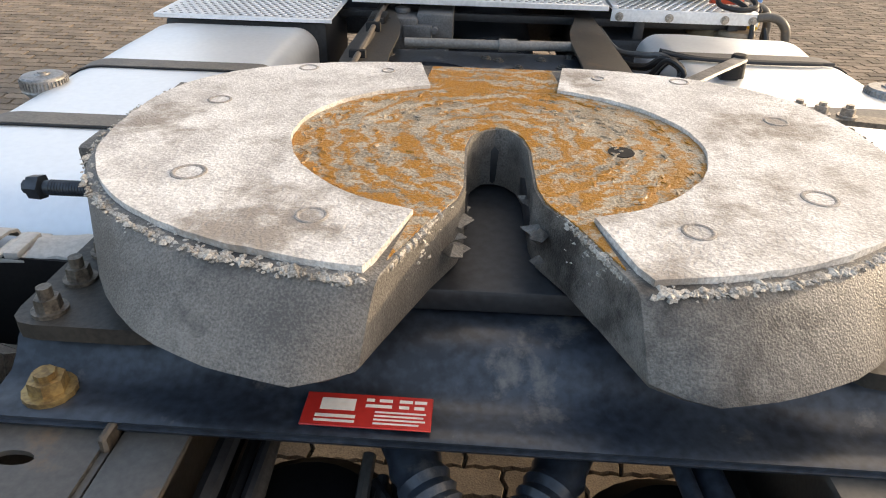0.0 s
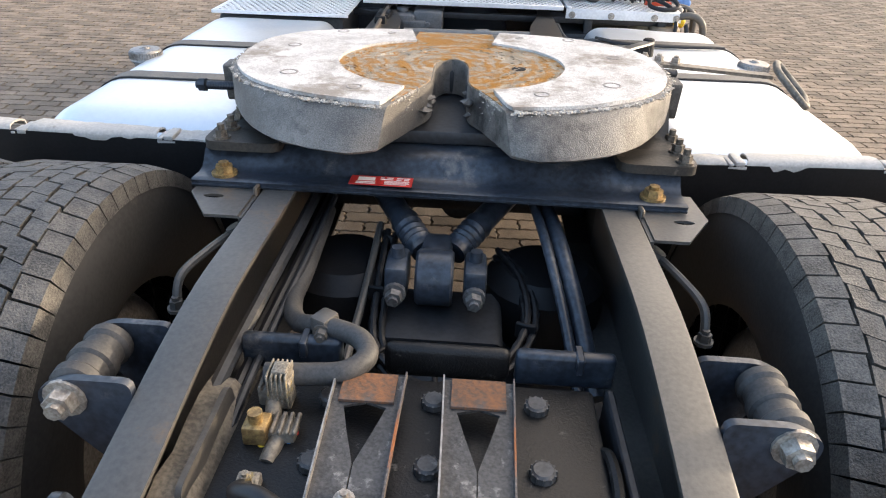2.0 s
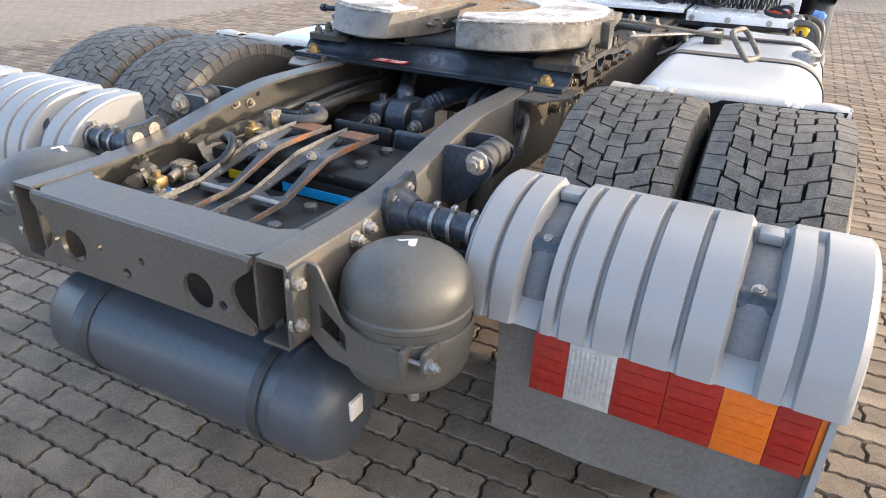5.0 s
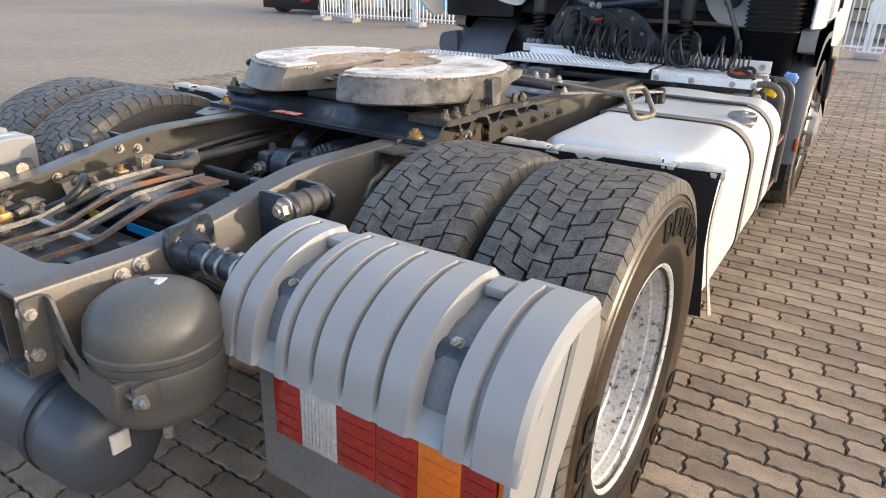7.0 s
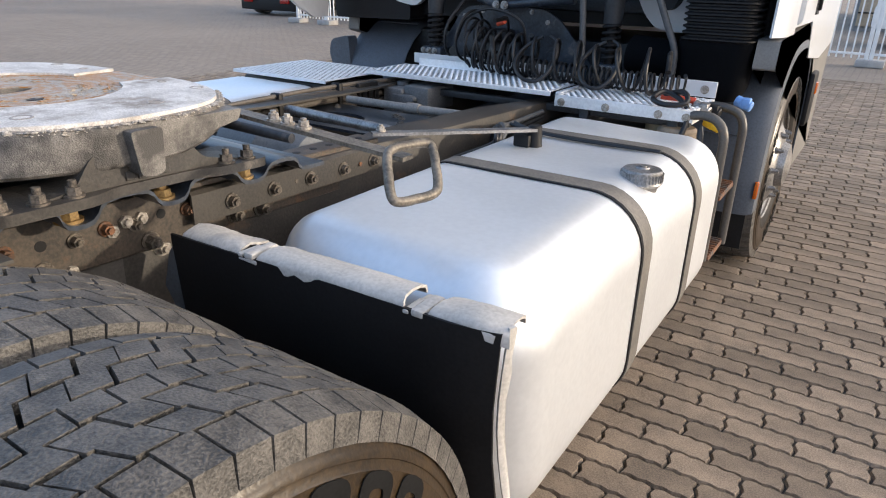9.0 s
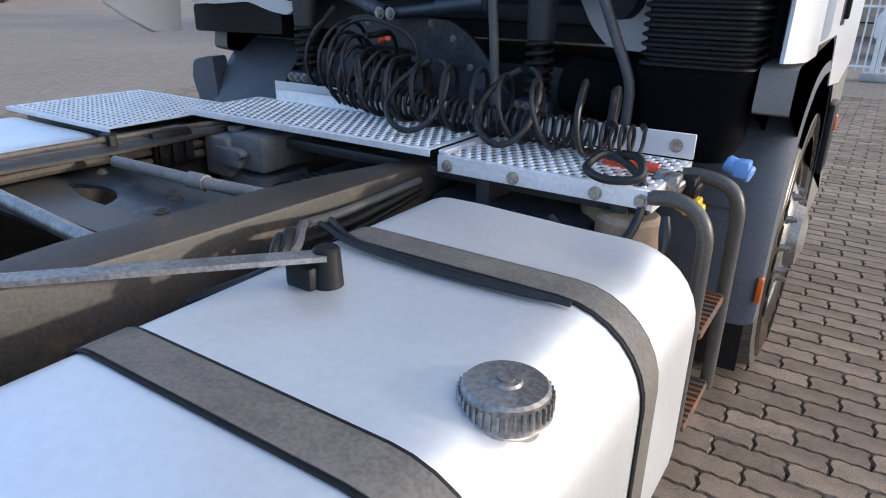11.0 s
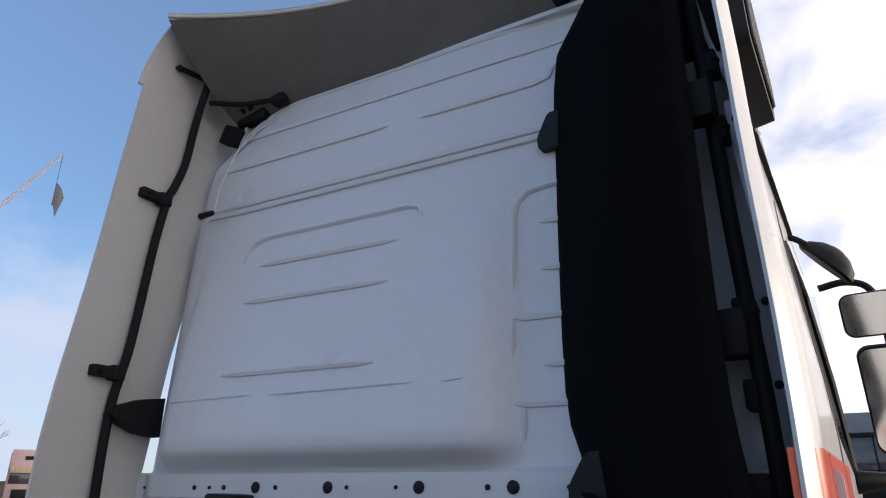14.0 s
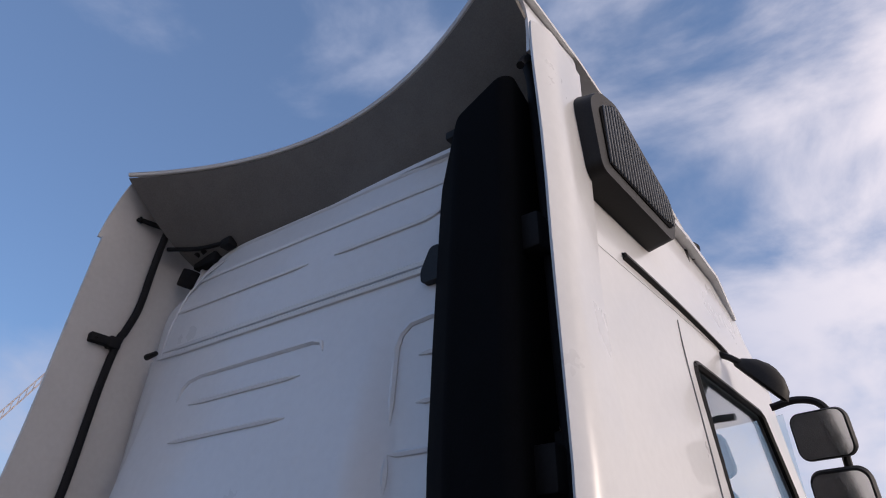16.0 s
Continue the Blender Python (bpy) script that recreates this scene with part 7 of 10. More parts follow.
# tall centre brackets, worklight
for x in (-0.245, 0.055):
    bm = B()
    prism(bm, [(x - 0.055, 1.475), (x - 0.055, 1.70), (x + 0.055, 1.70), (x + 0.055, 1.475)], "y", 2.75, 2.757)
    box(bm, x - 0.035, x + 0.0, 2.72, 2.752, 1.61, 1.70, 0.012)
    br = part("upright_bracket", bm, M_BLUE, susp, "dark upright bracket")
    for dx, dz in ((0.03, 0.21), (-0.02, 0.06), (-0.02, 0.09)):
        bm = B()
        bolt(bm, (x + dx, 2.75, 1.475 + dz), (0, -1, 0), 0.010, 0.008)
        part("bolt", bm, M_STEEL, br)
bm = B()
prism(bm, [(-0.16, 1.54), (-0.13, 1.60), (0.0, 1.60), (0.01, 1.53), (-0.05, 1.50), (-0.14, 1.51)], "y", 2.64, 2.74)
wl_ = part("work_lamp", bm, M_BLACK, susp, "black work lamp between the brackets")
bm = B()
grid(bm, [[(-0.145, 2.635, 1.545), (0.0, 2.635, 1.54)], [(-0.13, 2.65, 1.505), (-0.01, 2.65, 1.50)]])
thicken(bm, 0.004)
part("lens", bm, M_LWHITE, wl_, "pale lamp lens")
# cab mounts at both sides: pressed arm, hinge box, strap and rubber
def cab_mount(arm_, box_, bolt_at, m_box, rub):
    bm = B()
    prism(bm, round_poly(arm_, 0.018, 3), "y", 2.685, 2.79)
    mt = part("cab_mount", bm, M_BLACK, susp, "black pressed cab mount")
    bm = B()
    prism(bm, round_poly(box_, 0.025, 4), "y", 2.645, 2.70)
    part("hinge_box", bm, m_box, mt, "worn hinge box")
    bm = B()
    x_, z_ = bolt_at
    box(bm, x_ - 0.024, x_ + 0.024, 2.636, 2.648, z_ - 0.024, z_ + 0.024, 0.004, 2, (0, 40, 0))
    bolt(bm, (x_, 2.636, z_), (0, -1, 0), 0.014, 0.010)
    part("bolt", bm, M_STEEL, mt, "square washer and bolt")
    bm = B()
    prism(bm, round_poly(rub, 0.04, 4), "y", 2.715, 2.80)
    part("mount_rubber", bm, M_BLACK, mt)
    return mt


M_HINGE = mat("rust_brown_casting", (0.055, 0.038, 0.031), (0.022, 0.018, 0.016), 0.6, 0, 12, 140, 0.4, spot=(0.14, 0.065, 0.04), spot_scale=10, spot_at=0.6)
cab_mount([(-0.70, 1.725), (-0.562, 1.72), (-0.568, 1.62), (-0.582, 1.56), (-0.62, 1.50), (-0.735, 1.52), (-0.70, 1.60)], [(-0.742, 1.578), (-0.60, 1.59), (-0.605, 1.52), (-0.64, 1.465), (-0.69, 1.45), (-0.745, 1.468)], (-0.681, 1.505), M_HINGE,
          [(-0.61, 1.39), (-0.49, 1.38), (-0.495, 1.33), (-0.55, 1.305), (-0.60, 1.33)])
cab_mount([(0.662, 1.69), (0.675, 1.725), (0.70, 1.74), (0.74, 1.70), (0.765, 1.57), (0.75, 1.50), (0.665, 1.52), (0.655, 1.58)], [(0.655, 1.57), (0.775, 1.565), (0.765, 1.47), (0.735, 1.435), (0.68, 1.43), (0.66, 1.47)], (0.706, 1.485), M_BLACK,
          [(0.72, 1.45), (0.80, 1.45), (0.80, 1.33), (0.755, 1.285), (0.71, 1.32)])
for x_, s_ in ((-0.548, 1), (0.642, -1)):
    bm = B()
    prism(bm, round_poly([(x_ - 0.035, 1.46), (x_ - 0.03, 1.58), (x_ + 0.03, 1.60), (x_ + 0.045, 1.50), (x_ + 0.03, 1.46)], 0.012, 3), "y", 2.70, 2.735)
    part("mount_strap", bm, M_DARK, susp, "dark metal strap at the mount")
    bm = B()
    tube(bm, [(x_ + 0.02, 2.69, 1.595), (x_ + 0.075, 2.69, 1.59), (x_ + 0.09, 2.69, 1.53), (x_ + 0.07, 2.69, 1.475)], 0.004, 6)
    part("clip", bm, M_STEEL, susp)

# ---- pipes, plate and tube between the rails ----
bundle = thing("pipe_bundle", (-0.36, 1.8, 0.9), "dusty brown pipe bundle clipped along the rail", "pipe bundle")
for dz, r_ in ((0.035, 0.012), (0.005, 0.014), (-0.028, 0.012), (0.06, 0.009)):
    bm = B()
    tube(bm, [(-0.36, 1.15, 0.90 + dz), (-0.355, 1.55, 0.905 + dz), (-0.36, 1.85, 0.90 + dz), (-0.365, 2.02, 0.895 + dz), (-0.37, 2.3, 0.88 + dz)], r_, 8)
    part("pipe", bm, M_PIPE, bundle)
for y_ in (1.45, 1.80):
    bm = B()
    box(bm, -0.385, -0.335, y_ - 0.012, y_ + 0.012, 0.85, 0.975, 0.005)
    part("clip", bm, M_BLACK, bundle)
bm = B()
box(bm, -0.40, -0.335, 1.92, 2.06, 0.84, 0.96, 0.012)
for k in range(3):
    box(bm, -0.337, -0.325, 1.93 + 0.045 * k, 1.96 + 0.045 * k, 0.86, 0.94, 0.004)
part("connector_block", bm, M_BATT, bundle, "black ribbed connector block")
cplate = thing("cross_plate", (-0.05, 1.65, 0.88), "blue-grey pressed cross plate with a round cutout", "cross plate")
bm = B()
prism(bm, round_poly([(-0.42, 1.42), (0.42, 1.42), (0.42, 1.80), (-0.42, 1.80)], 0.02, 3), "z", 0.878, 0.888, holes=[ring2(-0.16, 1.56, 0.13, 28, 0.10)])
part("plate", bm, M_BLUE, cplate)
for x_, y_ in ((0.06, 1.70), (0.12, 1.62), (0.20, 1.72), (0.26, 1.64), (-0.30, 1.73), (0.02, 1.72), (0.30, 1.76)):
    bm = B()
    bolt(bm, (x_, y_, 0.888), (0, 0, 1), 0.013, 0.006)
    part("bolt", bm, M_FRAME, cplate)
bm = B()
tube(bm, [(-0.25, 1.745, 0.925), (0.0, 1.745, 0.927), (0.12, 1.748, 0.927), (0.36, 1.775, 0.925)], 0.016, 10)
tube(bm, [(0.06, 1.746, 0.927), (0.09, 1.747, 0.927), (0.12, 1.748, 0.927)], 0.021, 10)
solo("cross_tube", bm, M_PALE, (0.0, 1.745, 0.925), "pale grey hose running across the frame", "hose")

# ---- gear and a dark filler box below the walkway, between tank and wheel ----
# box added to give the gap between the posts its shade
bm = B()
box(bm, 0.46, 0.92, 2.18, 2.72, 0.42, 0.86, 0.03)
solo("gap_shade_box", bm, M_DARK, (0.7, 2.45, 0.42), "added dark box filling the shaded gap under the walkway plates", "equipment box")
cart = thing("air_dryer", (1.0, 2.22, 0.45), "dusty brown air dryer cartridge with a black label", "air dryer")
bm = B()
cyl(bm, (1.0, 2.22, 0.52), (1.0, 2.22, 0.90), 0.075, seg=28, bevel=0.012)
part("cartridge", bm, M_CARTON, cart)
bm = B()
cyl(bm, (1.0, 2.22, 0.40), (1.0, 2.22, 0.53), 0.06, 0.05, seg=20, bevel=0.005)
part("foot", bm, M_STEEL, cart)
bm = B()
box(bm, 1.015, 1.045, 2.146, 2.150, 0.66, 0.74, 0.002, 1)
part("label", bm, M_BLACK, cart, "small black label")
bm = B()
tube(bm, [(1.03, 2.16, 0.60), (1.07, 2.14, 0.72), (1.10, 2.15, 0.84), (1.09, 2.18, 0.92)], 0.012, 8, radii=lambda t: 0.011 + 0.002 * math.sin(t * 130))
solo("corrugated_hose", bm, M_HOSE, (1.05, 2.15, 0.6), "black corrugated hose beside the ladder", "hose")
bm = B()
tube(bm, [(0.90, 2.30, 1.0), (1.0, 2.22, 1.03), (1.03, 2.16, 1.0), (0.96, 2.14, 0.99), (0.90, 2.18, 1.0), (0.93, 2.25, 1.02), (1.03, 2.20, 0.97), (1.02, 2.13, 0.86), (0.92, 2.12, 0.83), (0.84, 2.14, 0.88)], 0.010, 8)
solo("looped_hose", bm, M_HOSE, (0.95, 2.2, 0.98), "thick black hose looping off the plate edge", "hose")

# ---- guide plates and hose by the batteries ----
for k, (ya, yb_, za, zb) in enumerate(((-0.72, -0.47, 0.845, 0.898), (-0.905, -0.85, 0.835, 0.885))):
    bm = B()
    grid(bm, [[(x_, ya, zz + 0.01 * math.sin(3 * i)) if j == 0 else (x_, ya + (yb_ - ya) * j / 5, zz + 0.006 * math.sin(2.2 * j)) for j in range(6)] for i, (x_, zz) in enumerate(((-0.245, za), (-0.262, za + 0.02), (-0.268, (za + zb) / 2), (-0.285, zb), (-0.318, zb + 0.006)))])
    thicken(bm, 0.004)
    solo("guide_plate", bm, M_DUSTY, (-0.27, (ya + yb_) / 2, za), "bent dusty steel guide plate on the rail", "guide plate", "battery guide plates", smooth=30)
for k, (x_, y_, z_) in enumerate(((-0.215, -0.50, 0.905), (-0.19, -0.57, 0.895), (-0.225, -0.83, 0.88))):
    bm = B()
    rr = random.Random(20 + k)
    box(bm, x_ - 0.022, x_ + 0.022, y_ - 0.018, y_ + 0.018, z_ - 0.03, z_ + 0.012, 0.006)
    for q in range(5):
        box(bm, x_ - 0.02 + 0.01 * q, x_ - 0.014 + 0.01 * q, y_ - 0.02, y_ + 0.02, z_ + 0.01, z_ + 0.018, 0.002, 1)
    cyl(bm, (x_, y_, z_), (x_ + rr.uniform(-0.01, 0.01), y_ - 0.05, z_ - 0.01), 0.012, seg=10)
    solo("battery_terminal", bm, M_DUSTY, (x_, y_, z_), "corroded pale battery terminal clamp", "terminal clamp", "battery terminals")

# ---- air intake tower ----
intake = thing("air_intake", (0.95, 2.65, 1.0), "tall matt black air intake tower with ribbed bellows", "air intake")
bm = B()
LOW = [(0.868, 2.80), (0.868, 2.70), (0.885, 2.56), (1.125, 2.555), (1.15, 2.58), (1.15, 2.80)]
TALL = [(0.552, 2.975), (0.606, 2.89), (0.85, 2.665), (1.055, 2.635), (1.088, 2.67), (1.03, 2.975)]
rings = []
for z, f, k in ((1.46, 0.0, 0), (1.50, 0.06, 0), (1.58, 0.22, 0), (1.66, 0.42, 0), (1.74, 0.60, 0), (1.83, 0.80, 0), (1.92, 0.94, 0), (2.02, 1.0, 0), (2.2, 1, 0), (2.6, 1, 0), (2.96, 1, 0), (3.10, 1, 0.004), (3.17, 1, 0.012), (3.215, 1, 0.028), (3.245, 1, 0.055), (3.265, 1, 0.09), (3.275, 1, 0.14)):
    poly_ = []
    for (xa, ya), (xb, yb_) in zip(LOW, TALL):
        x_, y_ = xa + (xb - xa) * f, ya + (yb_ - ya) * f + max(0.0, z - 2.3) * 0.06
        x_ = max(x_, 0.552 + k) if k else x_
        poly_.append((x_, y_))
    rings.append([Vector((q[0], q[1], z + (0.27 * (q[0] - 0.66) * smoothstep(2.98, 3.26, z)))) for q in round_poly(poly_, 0.03, 3)])
loft(bm, rings)
part("tower", bm, M_INTAKE, intake, "matt black ribbed tower")
bm = B()
zz = 1.445
prof = []
while zz > 1.19:
    prof += [(0.0, zz), (0.012, zz - 0.006), (0.012, zz - 0.012), (0.0, zz - 0.018)]
    zz -= 0.024
loft(bm, [[Vector((1.008 + a, 2.68 + b, z)) for a, b in rrect(0.134 + g, 0.115 + g, 0.05, 5)] for g, z in prof])
part("bellows", bm, M_BLACK, intake, "ribbed rubber bellows")
bm = B()
loft(bm, [[Vector((1.01 + a, 2.68 + b, z)) for a, b in rrect(w_, d_, 0.05, 5)] for z, w_, d_ in ((1.458, 0.145, 0.126), (1.448, 0.145, 0.126))])
part("clamp_ring", bm, M_STEEL, intake, "bright clamp ring")
bm = B()
loft(bm, [[Vector((1.0 + a, 2.69 + b, z)) for a, b in rrect(w_, d_, 0.06, 5)] for z, w_, d_ in ((1.20, 0.145, 0.125), (1.17, 0.152, 0.13), (1.15, 0.145, 0.125), (1.00, 0.135, 0.12), (0.95, 0.115, 0.10))])
cyl(bm, (0.90, 2.70, 1.08), (0.62, 2.74, 1.10), 0.085, seg=24)
part("lower_elbow", bm, M_INTAKE, intake, "black intake elbow")
for z in (1.66, 2.05, 2.72):
    bm = B()
    box(bm, 1.06, 1.135, 2.74, 2.82, z, z + 0.12, 0.01)
    part("tower_bracket", bm, M_ROD, intake)
bm = B()
prism(bm, round_poly([(0.64, 1.66), (0.635, 1.75), (0.69, 1.84), (0.76, 1.84), (0.76, 1.62)], 0.02, 3), "y", 2.78, 2.90)
part("tower_bracket", bm, M_BLACK, intake)
bm = B()
prism(bm, round_poly([(0.535, 2.86), (0.53, 2.91), (0.575, 3.0), (0.62, 3.0), (0.63, 2.86)], 0.015, 3), "y", 2.925, 3.0)
part("tower_bracket", bm, M_BLACK, intake)



# ---- cab ----
SKEW = 0.06                     # the cab's back runs slightly askew to the yard's axes
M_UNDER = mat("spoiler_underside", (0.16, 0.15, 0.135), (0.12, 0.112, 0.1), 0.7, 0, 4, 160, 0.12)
M_SILL = mat("sill_plastic", (0.2, 0.19, 0.175), (0.15, 0.142, 0.13), 0.6, 0, 5, 150, 0.1)
M_FENDER = mat("dark_fender_plastic", (0.095, 0.11, 0.135), (0.065, 0.075, 0.092), 0.5, 0, 4, 120, 0.08, spot=(0.12, 0.12, 0.12), spot_scale=9, spot_at=0.68)


def glass_mat(name, tint, rough=0.02):
    m = bpy.data.materials.new(name)
    m.use_nodes = True
    b = m.node_tree.nodes["Principled BSDF"]
    b.inputs["Base Color"].default_value = (*tint, 1)
    b.inputs["Transmission Weight"].default_value = 1.0
    b.inputs["Roughness"].default_value = rough
    b.inputs["IOR"].default_value = 1.05
    b.inputs["Coat Weight"].default_value = 1.0
    b.inputs["Coat Roughness"].default_value = 0.02
    return m


M_GLASS = glass_mat("window_glass", (0.75, 0.82, 0.85))
M_MIRROR = mat("mirror_glass", (0.85, 0.86, 0.87), (0.82, 0.83, 0.84), 0.1, 1.0, 3, 50, 0.0)


def lean_in(z):
    """How far the cab's sides lean in towards the gutter."""
    return 0.068 * smoothstep(1.85, 2.85, z)


def leaned(bm):
    for v in bm.verts:
        if abs(v.co.x) > 1.1:
            v.co.x -= math.copysign(lean_in(v.co.z), v.co.x)
    return bm


def back_y(x, z):
    """Depth of the cab's pressed back wall."""
    if z <= 1.79:
        y = 2.872
    else:
        flat = 2.885 + 0.055 * (z - 1.79) / 1.16
        bulge = 2.785 + 0.16 * smoothstep(1.9, 3.05, z)
        bulge = flat + (bulge - flat) * smoothstep(1.785, 1.885, z)
        side = smoothstep(0.47, 0.30, x) * smoothstep(-1.13, -1.03, x)
        y = flat + (bulge - flat) * side
        if z > 2.935:
            y = max(y, 2.957) + 0.085 * smoothstep(2.96, 3.56, z) * (z - 2.935) / 0.6
    y += 0.10 * max(0.0, (abs(x) - 1.15) / 0.12) ** 2.2
    return y + SKEW * x


cab = thing("cab", (0, 3.9, 1.25), "white sleeper cab with a pressed back wall and red side stripes", "truck cab")
# lower skirt with its arched opening
bm = B()
skirt = [(-1.27, 1.80), (-1.27, 1.29), (-1.1, 1.285), (-0.9, 1.30), (-0.78, 1.265), (-0.68, 1.25), (-0.62, 1.30), (-0.49, 1.478), (-0.40, 1.61), (-0.314, 1.665), (0.332, 1.66), (0.42, 1.61),
         (0.485, 1.47), (0.6, 1.26), (0.66, 1.20), (0.80, 1.19), (1.27, 1.25), (1.27, 1.80)]
holes = [ring2(-1.05, 1.375, 0.024, 14), ring2(-0.935, 1.335, 0.021, 14), ring2(-0.65, 1.53, 0.015, 10)]
prism(bm, round_poly(skirt, 0.03, 3), "y", 2.872, 2.905, holes)
for v in bm.verts:
    v.co.y += SKEW * v.co.x
part("rear_skirt", bm, M_CAB, cab)
# black colour carries the darkness of the recess under the cab
bm = B()
box(bm, -1.2, 1.2, 3.0, 3.04, 1.2, 1.75)
for v in bm.verts:
    v.co.y += SKEW * v.co.x
part("bulkhead", bm, M_BLACK, cab)
bm = B()
for k in range(3):
    tube(bm, [(-0.36, 2.93 + SKEW * -0.3, 1.645 - 0.028 * k), (0, 2.94, 1.652 - 0.028 * k), (0.37, 2.93 + SKEW * 0.3, 1.64 - 0.028 * k)], 0.010, 8)
part("floor_edge", bm, M_CAB, cab)
# pressed back wall
bm = B()
xs = [-1.27, -1.24, -1.2, -1.15, -1.13, -1.11, -1.09, -1.07, -1.05, -1.03] + [-1.0 + 0.08 * k for k in range(17)] + [0.30 + 0.02 * k for k in range(10)] + [0.55, 0.7, 0.9, 1.1, 1.15, 1.2, 1.24, 1.27]
zs = [1.66, 1.70, 1.715, 1.785] + [1.79 + 0.012 * k for k in range(9)] + [1.93 + 0.1 * k for k in range(10)] + [2.91, 2.93, 2.936, 2.945, 2.957, 2.965] + [2.99 + 0.08 * k for k in range(7)] + [3.52]


def back_row(z):
    row = []
    for x in xs:
        lim = 1.27 - 0.1 * smoothstep(2.6, 3.3, z) if x < 0 else 1.225 - lean_in(z) - 0.02 * smoothstep(2.9, 3.4, z)
        xx = x * lim / 1.27
        if z > 3.2:
            drop = max(0.0, abs(xx) - 0.72) / 0.42
            zz = z - 0.16 * drop * drop * (z - 3.2) / 0.32
        else:
            zz = z
        out = 0.014 if 1.70 < z < 1.786 else 0.0
        row.append((xx, back_y(xx, z) - out, zz))
    return row


grid(bm, [back_row(z) for z in zs])
thicken(bm, 0.012)
back_wall = part("back_wall", bm, M_CAB, cab)


def rib(pts, r=0.0125):
    bm = B()
    path = []
    for (xa, za), (xb, zb) in zip(pts, pts[1:]):
        n_ = max(2, int(abs(xb - xa) / 0.04 + abs(zb - za) / 0.04))
        path += [(xa + (xb - xa) * k / n_, za + (zb - za) * k / n_) for k in range(n_)]
    path.append(pts[-1])
    tube(bm, [(x, back_y(x, z) - 0.0125, z) for x, z in path], r, 6, 1, smooth_path=False,
         radii=lambda u: r * min(1.0, 0.25 + 8 * u, 0.25 + 8 * (1 - u)))
    part("pressed_rib", bm, M_CAB, back_wall)


rib([(-0.82, 2.66), (-0.81, 2.715), (-0.775, 2.75), (-0.70, 2.765), (0.0, 2.765), (0.045, 2.75), (0.062, 2.71)])
rib([(-0.72, 2.628), (-0.03, 2.625)])
rib([(-0.755, 2.46), (-0.045, 2.455)])
rib([(-0.77, 2.155), (-0.05, 2.15)])
for x0, x1 in ((-1.2, -1.1), (-1.06, -0.59), (-0.5, 0.12), (0.22, 0.30)):
    rib([(x0, 2.065), (x1, 2.07)], 0.005)
rib([(0.425, 2.36), (0.425, 2.64), (0.44, 2.69), (0.48, 2.725), (0.56, 2.735), (0.8, 2.735)])
for z_ in (2.266, 1.99):
    rib([(0.425, z_), (0.8, z_)])
rib([(0.425, 2.266), (0.425, 2.14)])
rib([(0.455, 1.99), (0.455, 1.88)])
for z_ in (2.598, 2.428, 2.11):
    rib([(0.52, z_), (0.8, z_)])
rib([(-1.03, 3.36), (0.7, 3.36)])
rib([(-1.10, 3.185), (-0.15, 3.185)])
rib([(0.01, 3.18), (0.5, 3.18), (0.56, 3.195), (0.585, 3.25)])
for z_ in (2.932, 2.976):
    rib([(-1.12, z_), (1.1, z_)], 0.016)
rib([(-1.13, 2.955), (-1.11, 3.10), (-1.06, 3.30), (-0.98, 3.40), (-0.84, 3.46)], 0.006)
bm = B()
tube(bm, [(x, back_y(x, 3.5) - 0.006, 3.515 - 0.16 * (max(0.0, abs(x) - 0.72) / 0.42) ** 2) for x in [-1.08 + 0.12 * k for k in range(19)]], 0.011, 8, 2)
part("roof_flange", bm, M_CAB, cab)
# holes of the lower flange and skirt
# black discs in the skirt's holes paint the darkness inside
for x_, z_, r_ in ((-1.05, 1.375, 0.023), (-0.935, 1.335, 0.020), (-0.65, 1.53, 0.0145)):
    bm = B()
    cyl(bm, (x_, 2.876 + SKEW * x_, z_), (x_, 2.90 + SKEW * x_, z_), r_, seg=16)
    part("hole_disc", bm, M_INTAKE, cab, "black round disc drawn as a dark hole")
for x_, r_ in ((-0.583, 0.020), (-0.255, 0.020), (0.106, 0.020), (0.428, 0.020), (-0.896, 0.009), (-0.816, 0.007), (-0.741, 0.009), (-0.488, 0.008), (-0.175, 0.007), (0.02, 0.006), (0.345, 0.009), (-1.2, 0.006), (0.6, 0.008)):
    bm = B()
    y_ = back_y(x_, 1.75) - 0.027
    revolve(bm, [(0, -0.005), (r_ * 0.75, -0.0045), (r_, -0.002), (r_, 0.003)], (x_, y_ - 0.001, 1.748 + 0.004 * x_), "y", 16)
    part("hole_disc", bm, M_BLACK, cab, "black round disc drawn as a dark hole")
bm = B()
prism(bm, [(-1.26 + 0.034 + p[0], 1.405 + p[1]) for p in rrect(0.034, 0.078, 0.026)], "y", 2.855 - 0.06 * 1.23 - 0.006, 2.80 + 0.02)
vent_small = part("breather_grille", bm, M_BLACK, cab, "black slatted breather grille")
for k in range(7):
    bm = B()
    box(bm, -1.25, -1.203, 2.772, 2.779, 1.352 + 0.016 * k, 1.359 + 0.016 * k, 0.002, 1)
    part("slat", bm, M_BRKT, vent_small)
bm = B()
cyl(bm, (-1.215, 2.77, 1.535), (-1.215, 2.81, 1.535), 0.012, 0.010, 10)
cyl(bm, (-1.215, 2.775, 1.533), (-1.17, 2.775, 1.533), 0.008, 0.006, 8)
part("hinge_pin", bm, M_BLACK, cab)
bm = B()
prism(bm, round_poly([(-1.28, 1.165), (-1.28, 1.28), (-0.9, 1.30), (-0.72, 1.25), (-0.72, 1.175)], 0.02, 3), "y", 2.83, 2.99)
part("lower_panel", bm, M_BLACK, cab, "black plastic panel under the cab corner")
bm = B()
cyl(bm, (-1.12, 2.80, 2.928), (-1.02, 2.795, 2.925), 0.016, 0.012, 10, 0.005)
